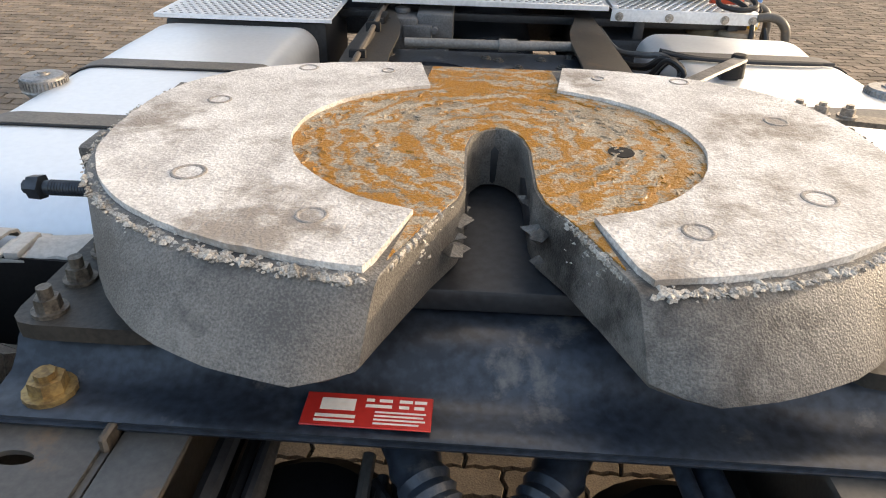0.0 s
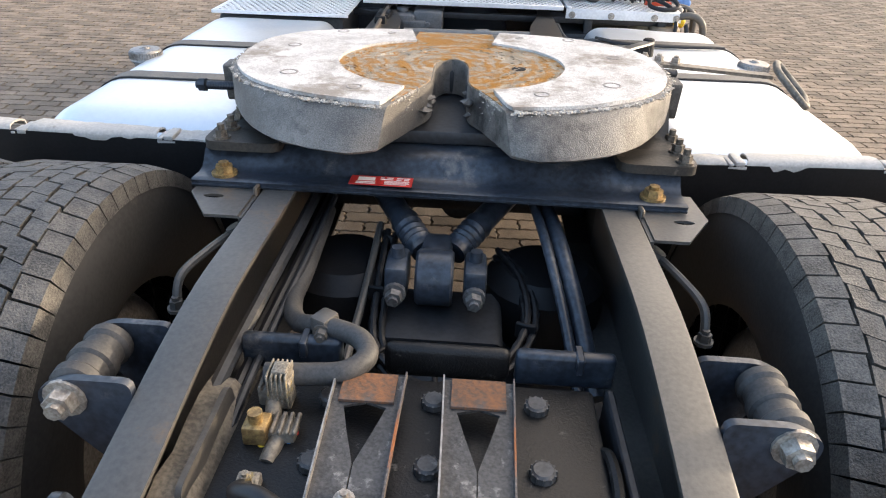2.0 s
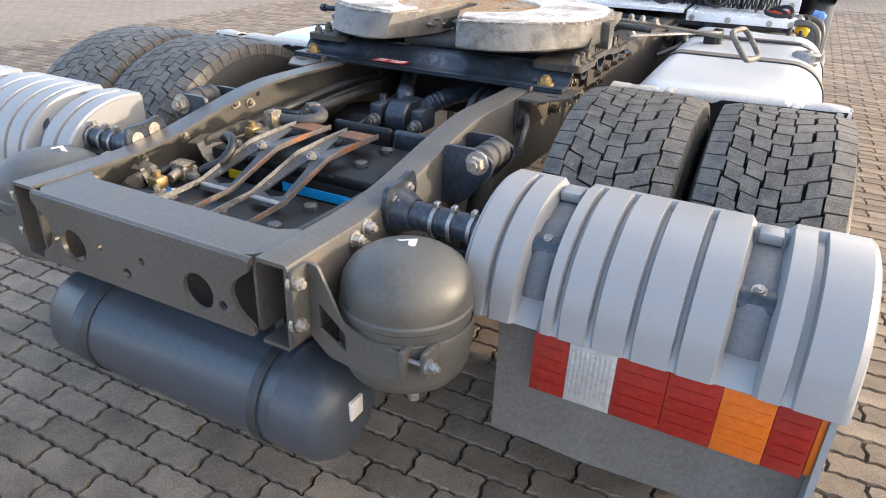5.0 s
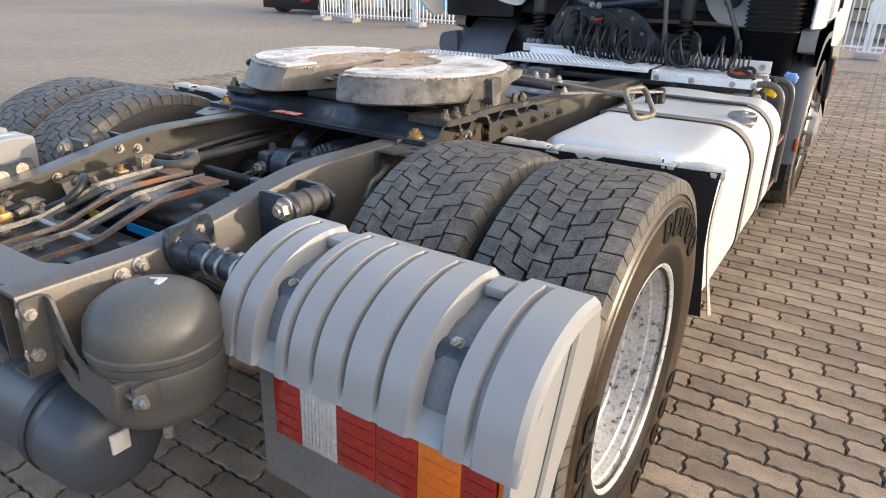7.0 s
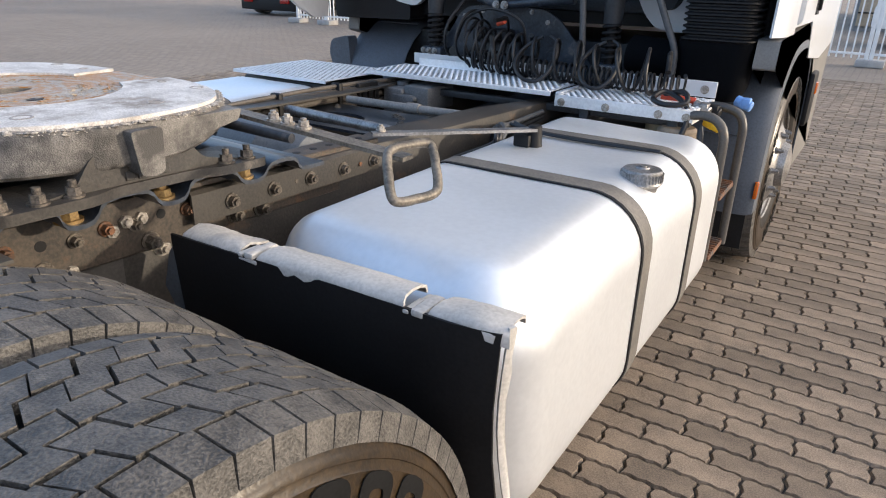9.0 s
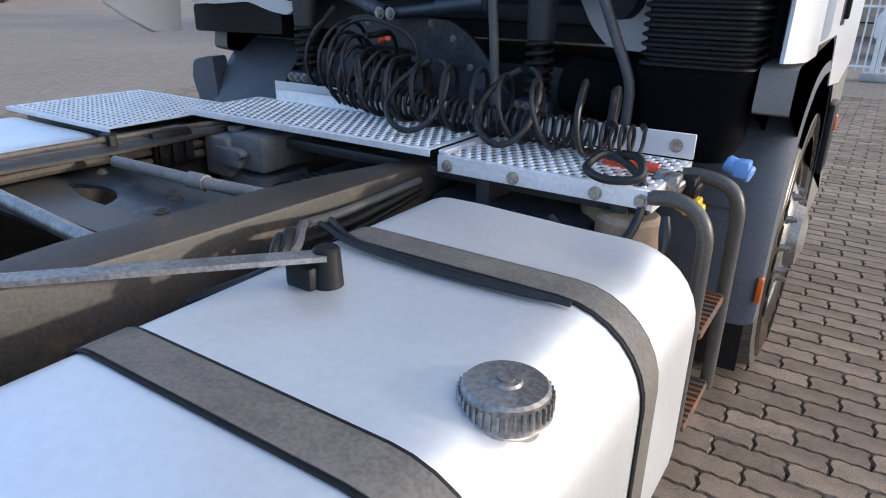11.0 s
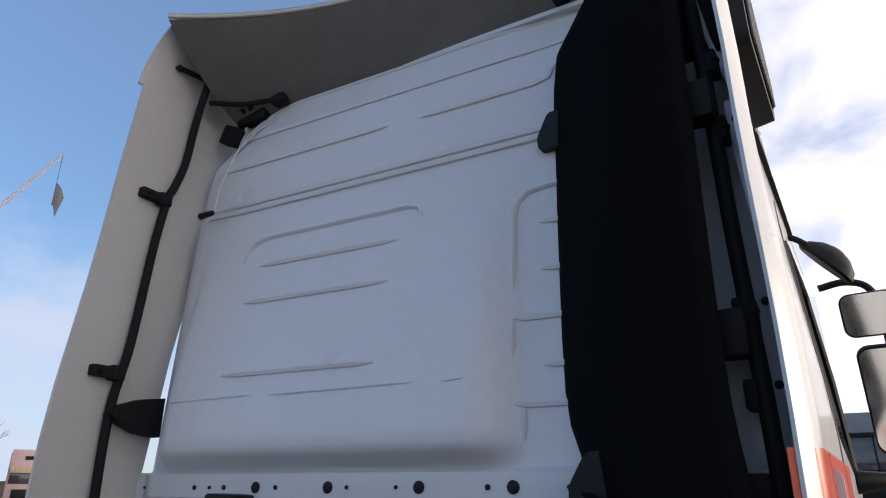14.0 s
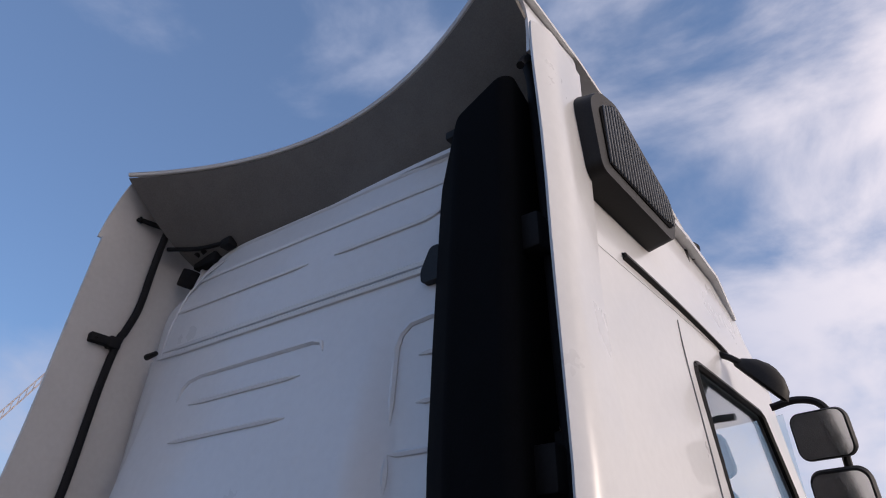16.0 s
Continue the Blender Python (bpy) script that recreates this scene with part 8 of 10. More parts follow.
part("rubber_stop", bm, M_BLACK, cab)


def side_x(y, z):
    """Half width of the cab at a height."""
    return 1.184 - 0.055 * smoothstep(2.84, 3.16, z) - 0.055 * smoothstep(3.1, 3.55, z)


SIDE_SEAM = 2.875
for s in (1, -1):
    # side wall with its window opening, leaning in above the gutter
    bm = B()
    wall_poly = [(SIDE_SEAM, 1.24), (3.55, 1.24), (3.70, 1.05), (4.3, 1.0), (4.95, 1.05), (5.02, 1.9), (4.88, 2.84), (SIDE_SEAM + 0.03, 2.84)]
    win_poly = round_poly([(3.72, 1.93), (4.66, 1.80), (4.74, 2.30), (4.60, 2.66), (3.74, 2.66)], 0.05, 4)
    prism(bm, wall_poly, "x", s * 1.215, s * 1.25, [win_poly])
    bmesh.ops.bisect_plane(bm, geom=bm.verts[:] + bm.edges[:] + bm.faces[:], plane_co=(0, 0, 1.9), plane_no=(0, 0, 1))
    for z_ in (2.1, 2.3, 2.5, 2.7):
        bmesh.ops.bisect_plane(bm, geom=bm.verts[:] + bm.edges[:] + bm.faces[:], plane_co=(0, 0, z_), plane_no=(0, 0, 1))
    leaned(bm)
    part("side_wall", bm, M_CAB, cab)
    bm = B()
    grid(bm, [[(s * side_x(y, z), y + 0.10 * (z - 2.84) * (1 if y < 3 else -1.2), z) for y in (SIDE_SEAM + 0.02, 3.3, 3.8, 4.3, 4.86)] for z in (2.835, 2.9, 3.0, 3.1, 3.2, 3.3, 3.4, 3.5)])
    thicken(bm, 0.015)
    part("roof_side", bm, M_CAB, cab)
    bm = B()
    prism(bm, [(y, z) for y, z in win_poly], "x", s * 1.222, s * 1.230)
    leaned(bm)
    pane = part("door_window", bm, M_GLASS, cab, "clear door window")
    pane.visible_shadow = False
    bm = B()
    for a, b in zip(win_poly, win_poly[1:] + win_poly[:1]):
        if (Vector(a) - Vector(b)).length > 1e-4:
            cyl(bm, (s * 1.246, *a), (s * 1.246, *b), 0.016, seg=6)
    leaned(bm)
    part("window_seal", bm, M_BLACK, cab, "black rubber window seal")
    bm = B()
    grid(bm, [[(s * (1.262 + d), 3.22 + 1.0 * k / 8, 2.885 + h_ - 0.04 * (k / 8) ** 2) for k in range(9)] for d, h_ in ((-0.04, 0.018), (0.0, 0.006), (0.006, -0.012), (-0.03, -0.022))])
    thicken(bm, 0.008)
    leaned(bm)
    part("gutter", bm, M_BLACK, cab, "black rain gutter")
    # door seams as raised beads either side of the gap
    bm = B()
    tube(bm, [(s * 1.2515, 3.66, 2.80), (s * 1.2515, 3.65, 2.5), (s * 1.2515, 3.62, 2.2), (s * 1.2515, 3.56, 1.6), (s * 1.2515, 3.56, 1.27)], 0.003, 6)
    leaned(bm)
    part("seam", bm, M_BRKT, cab)
    bm = B()
    prism(bm, round_poly([(3.57, 1.27), (3.67, 1.27), (3.67, 1.46), (3.57, 1.46)], 0.02), "x", s * 1.248, s * 1.256)
    box(bm, min(s * 1.25, s * 1.272), max(s * 1.25, s * 1.272), 3.585, 3.61, 1.29, 1.44, 0.006)
    part("door_handle", bm, M_BLACK, cab, "black recessed door handle")
    # red livery stripes
    for (z0, z1), y1 in (((1.548, 1.612), 3.93), ((1.632, 1.83), 3.93)):
        bm = B()
        prism(bm, [(SIDE_SEAM + 0.015, z0), (3.545, z0), (3.545, z1), (3.38, z1), (SIDE_SEAM + 0.015, z1)], "x", s * 1.2505, s * 1.2535)
        prism(bm, [(3.572, z0), (y1, z0 + 0.03), (y1 - 0.08 * (z1 - z0) / 0.2, z1), (3.572, z1)], "x", s * 1.2505, s * 1.2535)
        part("stripe", bm, M_RED, cab, "red livery stripe")
    # sill and steps
    bm = B()
    ys_ = SIDE_SEAM - (0.28 if s > 0 else -0.02)
    prism(bm, round_poly([(ys_, 1.09), (ys_ + 0.02, 1.205), (3.50, 1.235), (3.545, 1.12), (3.95, 1.1), (4.05, 0.75), (4.1, 0.36), (4.9, 0.36), (4.98, 1.04), (4.3, 0.99), (4.1, 1.03), (3.72, 1.04),
                          (3.6, 1.15), (3.46, 1.15), (3.14, 1.03)], 0.02, 2), "x", s * 1.16, s * 1.246)
    part("sill", bm, M_SILL, cab, "dark grey plastic sill and entry steps")
bm = B()
box(bm, 1.235, 1.275, 4.10, 4.30, 0.62, 0.93, 0.015)
part("step_edge", bm, M_BLACK, cab)
bm = B()
box(bm, 1.262, 1.284, 4.22, 4.30, 0.795, 0.865, 0.008)
part("side_marker", bm, M_LORANGE, cab, "orange side marker lamp")
# roof, front and windscreen
bm = B()
grid(bm, [[(x, y, z + 0.05 * (1 - (x / 1.135) ** 2)) for x in [-1.135 + 2.27 * k / 12 for k in range(13)]] for y, z in ((3.04, 3.50), (3.6, 3.50), (4.2, 3.47), (4.6, 3.40), (4.78, 3.22))])
thicken(bm, 0.02)
part("roof", bm, M_CAB, cab)
bm = B()
grid(bm, [[(x, y + 0.16 * (1 - (x / 1.25) ** 2) - 0.02, z) for x in [-w_ + 2 * w_ * k / 10 for k in range(11)]] for y, z, w_ in ((4.80, 3.25, 1.08), (4.86, 2.84, 1.155), (4.90, 2.72, 1.165))])
grid(bm, [[(x, y + 0.16 * (1 - (x / 1.25) ** 2) - 0.02, z) for x in [-1.235 + 2.47 * k / 10 for k in range(11)]] for y, z in ((5.02, 1.85), (5.06, 1.2), (5.04, 0.4))])
thicken(bm, 0.02)
part("front_panel", bm, M_CAB, cab)
bm = B()
grid(bm, [[(x, y + 0.16 * (1 - (x / 1.25) ** 2) - 0.022, z) for x in [-1.22 + 2.44 * k / 10 for k in range(11)]] for y, z in ((4.90, 2.72), (4.97, 2.25), (5.02, 1.85))])
thicken(bm, 0.006)
pane = part("windscreen", bm, M_GLASS, cab, "clear windscreen")
pane.visible_shadow = False
bm = B()
box(bm, -1.2, 1.2, 2.98, 4.98, 1.26, 1.32, 0.01)
part("cab_floor", bm, M_DARK, cab)
for x_ in (-0.62, 0.62):
    bm = B()
    box(bm, x_ - 0.27, x_ + 0.27, 3.75, 4.25, 1.55, 1.75, 0.05)
    box(bm, x_ - 0.26, x_ + 0.26, 3.66, 3.80, 1.7, 2.45, 0.05)
    box(bm, x_ - 0.2, x_ + 0.2, 3.82, 4.15, 1.32, 1.56, 0.02)
    part("seat", bm, M_BATT, cab, "dark cab seat")

# ---- side fairings ----


def fairing(s):
    root = thing("side_fairing", (s * 1.26, 2.6, 1.25), "grey-white plastic side fairing behind the cab corner", "side fairing", "side fairings")
    edge_r = [(1.30, 2.33), (1.335, 2.33), (2.0, 2.345), (2.6, 2.405), (3.5, 2.465)] if s < 0 else [(1.1, 2.58), (1.335, 2.60), (2.0, 2.68), (2.6, 2.70), (3.0, 2.71), (3.64, 2.755)]
    edge_f = [(1.12, 2.74), (1.43, 2.77), (2.33, 2.868), (2.9, 2.968), (3.5, 3.09)] if s < 0 else [(1.12, 2.90), (1.43, 2.91), (2.33, 2.95), (2.9, 3.03), (3.64, 3.10)]

    def at(tab, z):
        for (z0, y0), (z1, y1) in zip(tab, tab[1:]):
            if z <= z1:
                return y0 + (y1 - y0) * (z - z0) / (z1 - z0)
        return tab[-1][1]
    bm = B()
    rows = []
    zl = [1.17 if s < 0 else 1.215, 1.225, 1.3, 1.36, 1.5, 1.7, 1.9, 2.1, 2.3, 2.5, 2.7, 2.9, 3.1, 3.3, 3.497 if s < 0 else 3.42] + ([] if s < 0 else [3.53, 3.60, 3.635])
    for z in zl:
        yr, yf = at(edge_r, z), at(edge_f, z)
        if s < 0 and z < 1.36:
            yr += (1.36 - z) * (1.36 - z) * 6.0 + (0.02 if z < 1.3 else 0)
        row = []
        for k in range(9):
            u = k / 8
            y = yr + (yf - yr) * u
            x = 1.238 + 0.045 * u if s < 0 else 1.252 - 0.04 * max(0.0, 1 - u / 0.35) ** 2
            x -= 0.0 if s > 0 else 0.01 * smoothstep(0.1, 0.0, u)
            x -= lean_in(z) * (0.25 + 0.75 * u) + 0.035 * smoothstep(2.9, 3.63, z) * (1 - 0.5 * u) if s > 0 else 0.014 * smoothstep(2.9, 3.5, z) ** 2
            row.append((s * x, y, z))
        rows.append(row)
    grid(bm, rows)
    thicken(bm, 0.012)
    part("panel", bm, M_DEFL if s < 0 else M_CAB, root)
    # corner cap that carries on up to the roof spoiler
    bm = B()
    rows = []
    for z in (3.503, 3.56, 3.62, 3.68, 3.74, 3.79, 3.83, 3.845):
        u = (z - 3.503) / 0.342
        lean = 0.115 * u ** 3.2
        y0 = (2.455 if s < 0 else 2.76) + 0.055 * u * (1 if s < 0 else 0.6)
        y1 = 3.06 if s < 0 else 3.03
        rows.append([(s * ((1.245 if s < 0 else 1.13) - lean * (1 if s < 0 else 0.35) + 0.03 * k / 6 * (1 - u)), y0 + (y1 + 0.15 * u - y0) * k / 6, z) for k in range(7)])
    grid(bm, rows)
    thicken(bm, 0.012 if s < 0 else -0.012)
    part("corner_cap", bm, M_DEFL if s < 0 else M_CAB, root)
    # red stripe bits on the edge
    bm = B()
    if s > 0:
        for z0, z1 in ((1.548, 1.612), (1.632, 1.83)):
            rows = []
            for z in (z0, (z0 + z1) / 2, z1):
                yr, yf = at(edge_r, z), at(edge_f, z)
                rows.append([(1.2525 - 0.065 * max(0.0, 1 - k / 16 / 0.3) ** 2, yr - 0.001 + (yf - yr - 0.02) * k / 16, z) for k in range(17)])
            grid(bm, rows)
            box(bm, 1.12, 1.20, 2.86, 2.868, z0, z1)
        part("stripe", bm, M_RED, root, "red livery stripe")
    else:
        box(bm, -1.296, -1.274, 2.742, 2.775, 1.56, 1.66, 0.003)
        box(bm, -1.300, -1.278, 2.745, 2.785, 1.675, 1.87, 0.003)
        part("stripe", bm, M_RED, root, "red livery stripe")
    # black strut along the inside, with its brackets
    bm = B()
    if s < 0:
        rod = [(-1.222, 2.60, 1.47), (-1.222, 2.59, 2.0), (-1.222, 2.631, 2.31), (-1.222, 2.66, 2.75), (-1.222, 2.69, 3.0), (-1.22, 2.71, 3.06), (-1.215, 2.745, 3.2), (-1.20, 2.755, 3.4), (-1.17, 2.76, 3.58), (-1.15, 2.77, 3.66), (-1.12, 2.82, 3.69), (-1.06, 2.92, 3.66), (-0.98, 3.0, 3.64)]
    else:
        rod = [(1.155, 2.80, 1.2), (1.148, 2.80, 1.87), (1.138, 2.81, 2.13), (1.126, 2.82, 2.44), (1.118, 2.83, 2.78), (1.110, 2.84, 3.02), (1.10, 2.85, 3.2), (1.09, 2.86, 3.36), (1.08, 2.87, 3.5), (1.05, 2.89, 3.62)]
    tube(bm, rod, 0.019 if s < 0 else 0.021, 10)
    part("strut", bm, M_ROD, root, "black steel strut")
    if s < 0:
        spots = ((1.445, 2.46, 2.72), (2.18, 2.48, 2.62), (2.985, 2.55, 2.70))
        for z_, ya, yb_ in spots:
            bm = B()
            box(bm, -1.243, -1.20, ya, yb_, z_ - 0.022, z_ + 0.022, 0.006)
            box(bm, -1.245, -1.195, (yb_ - 0.06), yb_, z_ - 0.03, z_ + 0.03, 0.008)
            bolt(bm, (-1.2, ya + 0.03, z_), (1, 0, 0), 0.008, 0.006)
            part("bracket", bm, M_ROD, root)
        bm = B()
        prism(bm, [(2.56, 1.465), (2.72, 1.455), (2.72, 1.50), (2.64, 1.525), (2.612, 1.58), (2.588, 1.58), (2.585, 1.525)], "x", -1.235, -1.215)
        part("gusset", bm, M_ROD, root)
        bm = B()
        prism(bm, [(2.575, 2.015), (2.60, 2.05), (2.70, 2.085), (2.80, 2.10), (2.80, 1.94), (2.70, 1.955), (2.60, 1.995)], "x", -1.24, -1.17)
        part("bracket", bm, M_ROD, root)
        bm = B()
        tube(bm, [(-1.205, 2.63, 3.675), (-1.17, 2.74, 3.665), (-1.15, 2.78, 3.65)], 0.014, 8)
        tube(bm, [(-1.16, 2.79, 3.55), (-1.0, 2.88, 3.54), (-0.80, 2.93, 3.535)], 0.012, 8)
        tube(bm, [(-1.05, 2.9, 3.52), (-0.98, 2.93, 3.62), (-0.90, 2.98, 3.735)], 0.016, 8)
        tube(bm, [(-1.0, 2.9, 3.52), (-0.93, 2.95, 3.6), (-0.86, 2.99, 3.71)], 0.012, 8)
        box(bm, -1.19, -1.08, 2.90, 2.96, 3.37, 3.47, 0.01, turn=(0, 25, 0))
        box(bm, -1.12, -0.92, 2.93, 2.99, 3.47, 3.58, 0.015)
        box(bm, -0.86, -0.78, 2.91, 2.97, 3.51, 3.56, 0.01)
        bolt(bm, (-1.205, 2.63, 3.675), (-1, -1, 0), 0.014, 0.012)
        part("bracket", bm, M_ROD, root, "black strut bracket at the roof corner")
    else:
        for z_ in (1.50, 1.97, 2.18, 2.72, 2.95):
            bm = B()
            yy_ = 2.80 + 0.03 * (z_ - 1.5)
            box(bm, 1.10, 1.155, yy_ - 0.025, yy_ + 0.05, z_ - 0.045, z_ + 0.03, 0.008)
            bolt(bm, (1.15, yy_ - 0.01, z_ - 0.01), (0, -1, 0), 0.010, 0.016)
            bolt(bm, (1.18, yy_ - 0.01, z_ + 0.012), (0, -1, 0), 0.008, 0.012)
            part("bracket", bm, M_ROD, root)
        bm = B()
        tube(bm, [(1.12, 2.73, 3.42), (1.10, 2.80, 3.52), (1.07, 2.93, 3.66)], 0.014, 8)
        part("stay", bm, M_ROD, root)
    return root


fairing(-1)
fairing(1)

# ---- roof spoiler ----
spoiler = thing("roof_spoiler", (0, 3.5, 3.5), "white roof spoiler with a curved rear lip and grey underside", "roof spoiler")


def lip_y(x):
    return 2.90 - 0.36 * (x / 1.15) ** 2 + 0.06 * x


sx = [-1.13 + 2.26 * k / 24 for k in range(25)]
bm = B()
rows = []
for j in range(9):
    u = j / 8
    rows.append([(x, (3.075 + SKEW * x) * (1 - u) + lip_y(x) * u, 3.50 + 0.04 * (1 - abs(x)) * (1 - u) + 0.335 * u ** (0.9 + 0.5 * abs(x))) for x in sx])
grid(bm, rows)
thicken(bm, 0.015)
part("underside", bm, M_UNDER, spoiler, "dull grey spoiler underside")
bm = B()
rows = []
for y_, z_ in ((0, 3.848), (0.02, 3.862), (0.2, 3.87), (0.6, 3.84), (1.1, 3.74), (1.6, 3.52)):
    rows.append([(x, lip_y(x) - 0.012 + y_, z_ - 0.05 * (x / 1.13) ** 4 * y_) for x in sx])
grid(bm, rows)
thicken(bm, -0.012)
part("top_shell", bm, M_CAB, spoiler)
bm = B()
tube(bm, [(x, lip_y(x) - 0.008, 3.846) for x in sx], 0.010, 8, 2)
part("lip", bm, M_DEFL, spoiler)
for p in ((-0.90, 2.99, 3.735), (0.97, 3.0, 3.70)):
    bm = B()
    box(bm, p[0] - 0.06, p[0] + 0.06, p[1] - 0.035, p[1] + 0.035, p[2] - 0.012, p[2] + 0.012, 0.006, turn=(-60, 0, 0))
    bolt(bm, (p[0], p[1] - 0.03, p[2] - 0.01), (0, -0.8, -0.5), 0.012, 0.012)
    part("mount", bm, M_DEFL, spoiler)
bm = B()
tube(bm, [(0.61, 3.03, 3.555), (0.75, 3.0, 3.59), (0.93, 2.96, 3.66), (1.05, 2.9, 3.70)], 0.012, 8)
tube(bm, [(0.95, 2.99, 3.70), (1.02, 2.93, 3.66), (1.08, 2.88, 3.62)], 0.016, 8)
box(bm, 0.585, 0.65, 2.995, 3.06, 3.545, 3.585, 0.008)
box(bm, 0.98, 1.05, 2.93, 3.0, 3.64, 3.70, 0.01)
part("stay", bm, M_BLACK, spoiler, "black roof stay")

# ---- side air vent by the roof ----
rvent = thing("roof_side_vent", (1.19, 3.35, 3.2), "black plastic side vent box with a slanted slatted grille", "vent")
bm = B()
vp = round_poly([(2.96, 3.08), (2.925, 3.40), (3.03, 3.51), (3.20, 3.555), (3.70, 3.33), (3.73, 3.22), (3.65, 3.08)], 0.05, 4)
prism(bm, vp, "x", 1.04, 1.242)
vs_ = [v for v in bm.verts if v.co.x > 1.2]
for v in vs_:
    v.co.y = 3.40 + (v.co.y - 3.40) * 0.88
    v.co.z = 3.31 + (v.co.z - 3.31) * 0.90
part("housing", bm, M_BLACK, rvent)
gp = [(3.07, 3.155), (3.05, 3.40), (3.19, 3.50), (3.65, 3.29), (3.655, 3.21), (3.60, 3.15)]
bm = B()
prism(bm, round_poly(gp, 0.03, 3), "x", 1.241, 1.246)
part("grille_bed", bm, M_INTAKE, rvent)
for k in range(22):
    u = k / 21
    y_ = 3.08 + 0.55 * u
    lo = 3.16 + 0.02 * max(0.0, u - 0.8) / 0.2
    hi = min(3.41 + 0.62 * (y_ - 3.06), 3.49 - 0.46 * (y_ - 3.19))
    bm = B()
    box(bm, 1.243, 1.253, y_ - 0.005, y_ + 0.005, lo, hi, 0.003, 1)
    part("slat", bm, M_BRKT, rvent)
horn = thing("roof_horn", (1.08, 4.3, 3.42), "small black round roof horn", "horn")
bm = B()
revolve(bm, [(0, 0), (0.02, 0.005), (0.03, 0.08), (0.05, 0.13), (0.055, 0.135), (0.045, 0.13), (0, 0.1)], (1.08, 4.25, 3.47), "y", 18)
part("trumpet", bm, M_BLACK, horn)
bm = B()
cyl(bm, (1.08, 4.3, 3.36), (1.08, 4.3, 3.46), 0.015, seg=10)
part("foot", bm, M_BLACK, horn)


# ---- mirrors ----
def mirror_head(root, c, w, hgt, d, turn, name="mirror_head"):
    bm = B()
    rings = []
    for off, k_ in ((0.0, 0.96), (0.2, 1.0), (0.6, 0.95), (0.85, 0.78), (1.0, 0.5)):
        rings.append([Vector((p[0] * k_, d * off, p[1] * k_)) for p in rrect(w, hgt, min(w, hgt) * 0.45, 5)])
    loft(bm, rings)
    bmesh.ops.transform(bm, matrix=pose(*c, *turn), verts=bm.verts)
    hd = part(name, bm, M_BLACK, root)
    bm = B()
    loft(bm, [[Vector((p[0], -0.002 - 0.003 * j, p[1])) for p in rrect(w * 0.9, hgt * 0.92, min(w, hgt) * 0.38, 5)] for j in (0, 1)])
    bmesh.ops.transform(bm, matrix=pose(*c, *turn), verts=bm.verts)
    part("mirror_glass", bm, M_MIRROR, hd, "silvered mirror glass")
    return hd


for s in (1, -1):
    mir = thing("door_mirror", (s * 1.25, 4.45, 2.3), "black door mirrors on bent tube arms", "mirror", "door mirrors")
    mirror_head(mir, (s * 1.43, 4.46, 2.50), 0.115, 0.10, 0.09, (11, 0, -s * 7))
    mirror_head(mir, (s * 1.46, 4.44, 2.12), 0.115, 0.235, 0.10, (10, 0, -s * 7))
    bm = B()
    tube(bm, [(s * 1.25, 4.52, 2.66), (s * 1.36, 4.54, 2.68), (s * 1.45, 4.55, 2.64), (s * 1.48, 4.55, 2.5), (s * 1.48, 4.55, 2.2), (s * 1.47, 4.55, 1.92), (s * 1.42, 4.53, 1.82), (s * 1.25, 4.48, 1.79)], 0.017, 8)
    part("arm", bm, M_BLACK, mir)
    bm = B()
    cyl(bm, (s * 1.24, 4.48, 1.79), (s * 1.38, 4.51, 1.80), 0.05, 0.03, 14, 0.01)
    part("arm_joint", bm, M_BLACK, mir)
kerb_mirror = thing("kerb_mirror", (1.25, 4.2, 2.7), "small oval black kerb mirror above the door", "mirror")
bm = B()
rings = []
for off, k_ in ((0.0, 0.9), (0.12, 1.0), (0.5, 0.85), (0.85, 0.5), (1.0, 0.15)):
    rings.append([Vector((0.135 * k_ * math.cos(2 * math.pi * k / 20), 0.065 * k_ * math.sin(2 * math.pi * k / 20), 0.09 * off)) for k in range(20)])
loft(bm, rings)
bmesh.ops.transform(bm, matrix=pose(1.295, 4.19, 2.675, 0, 50, 0), verts=bm.verts)
part("shell", bm, M_BLACK, kerb_mirror)
bm = B()
tube(bm, [(1.17, 4.15, 2.82), (1.22, 4.15, 2.79), (1.28, 4.18, 2.74)], 0.014, 8)
part("arm", bm, M_BLACK, kerb_mirror)


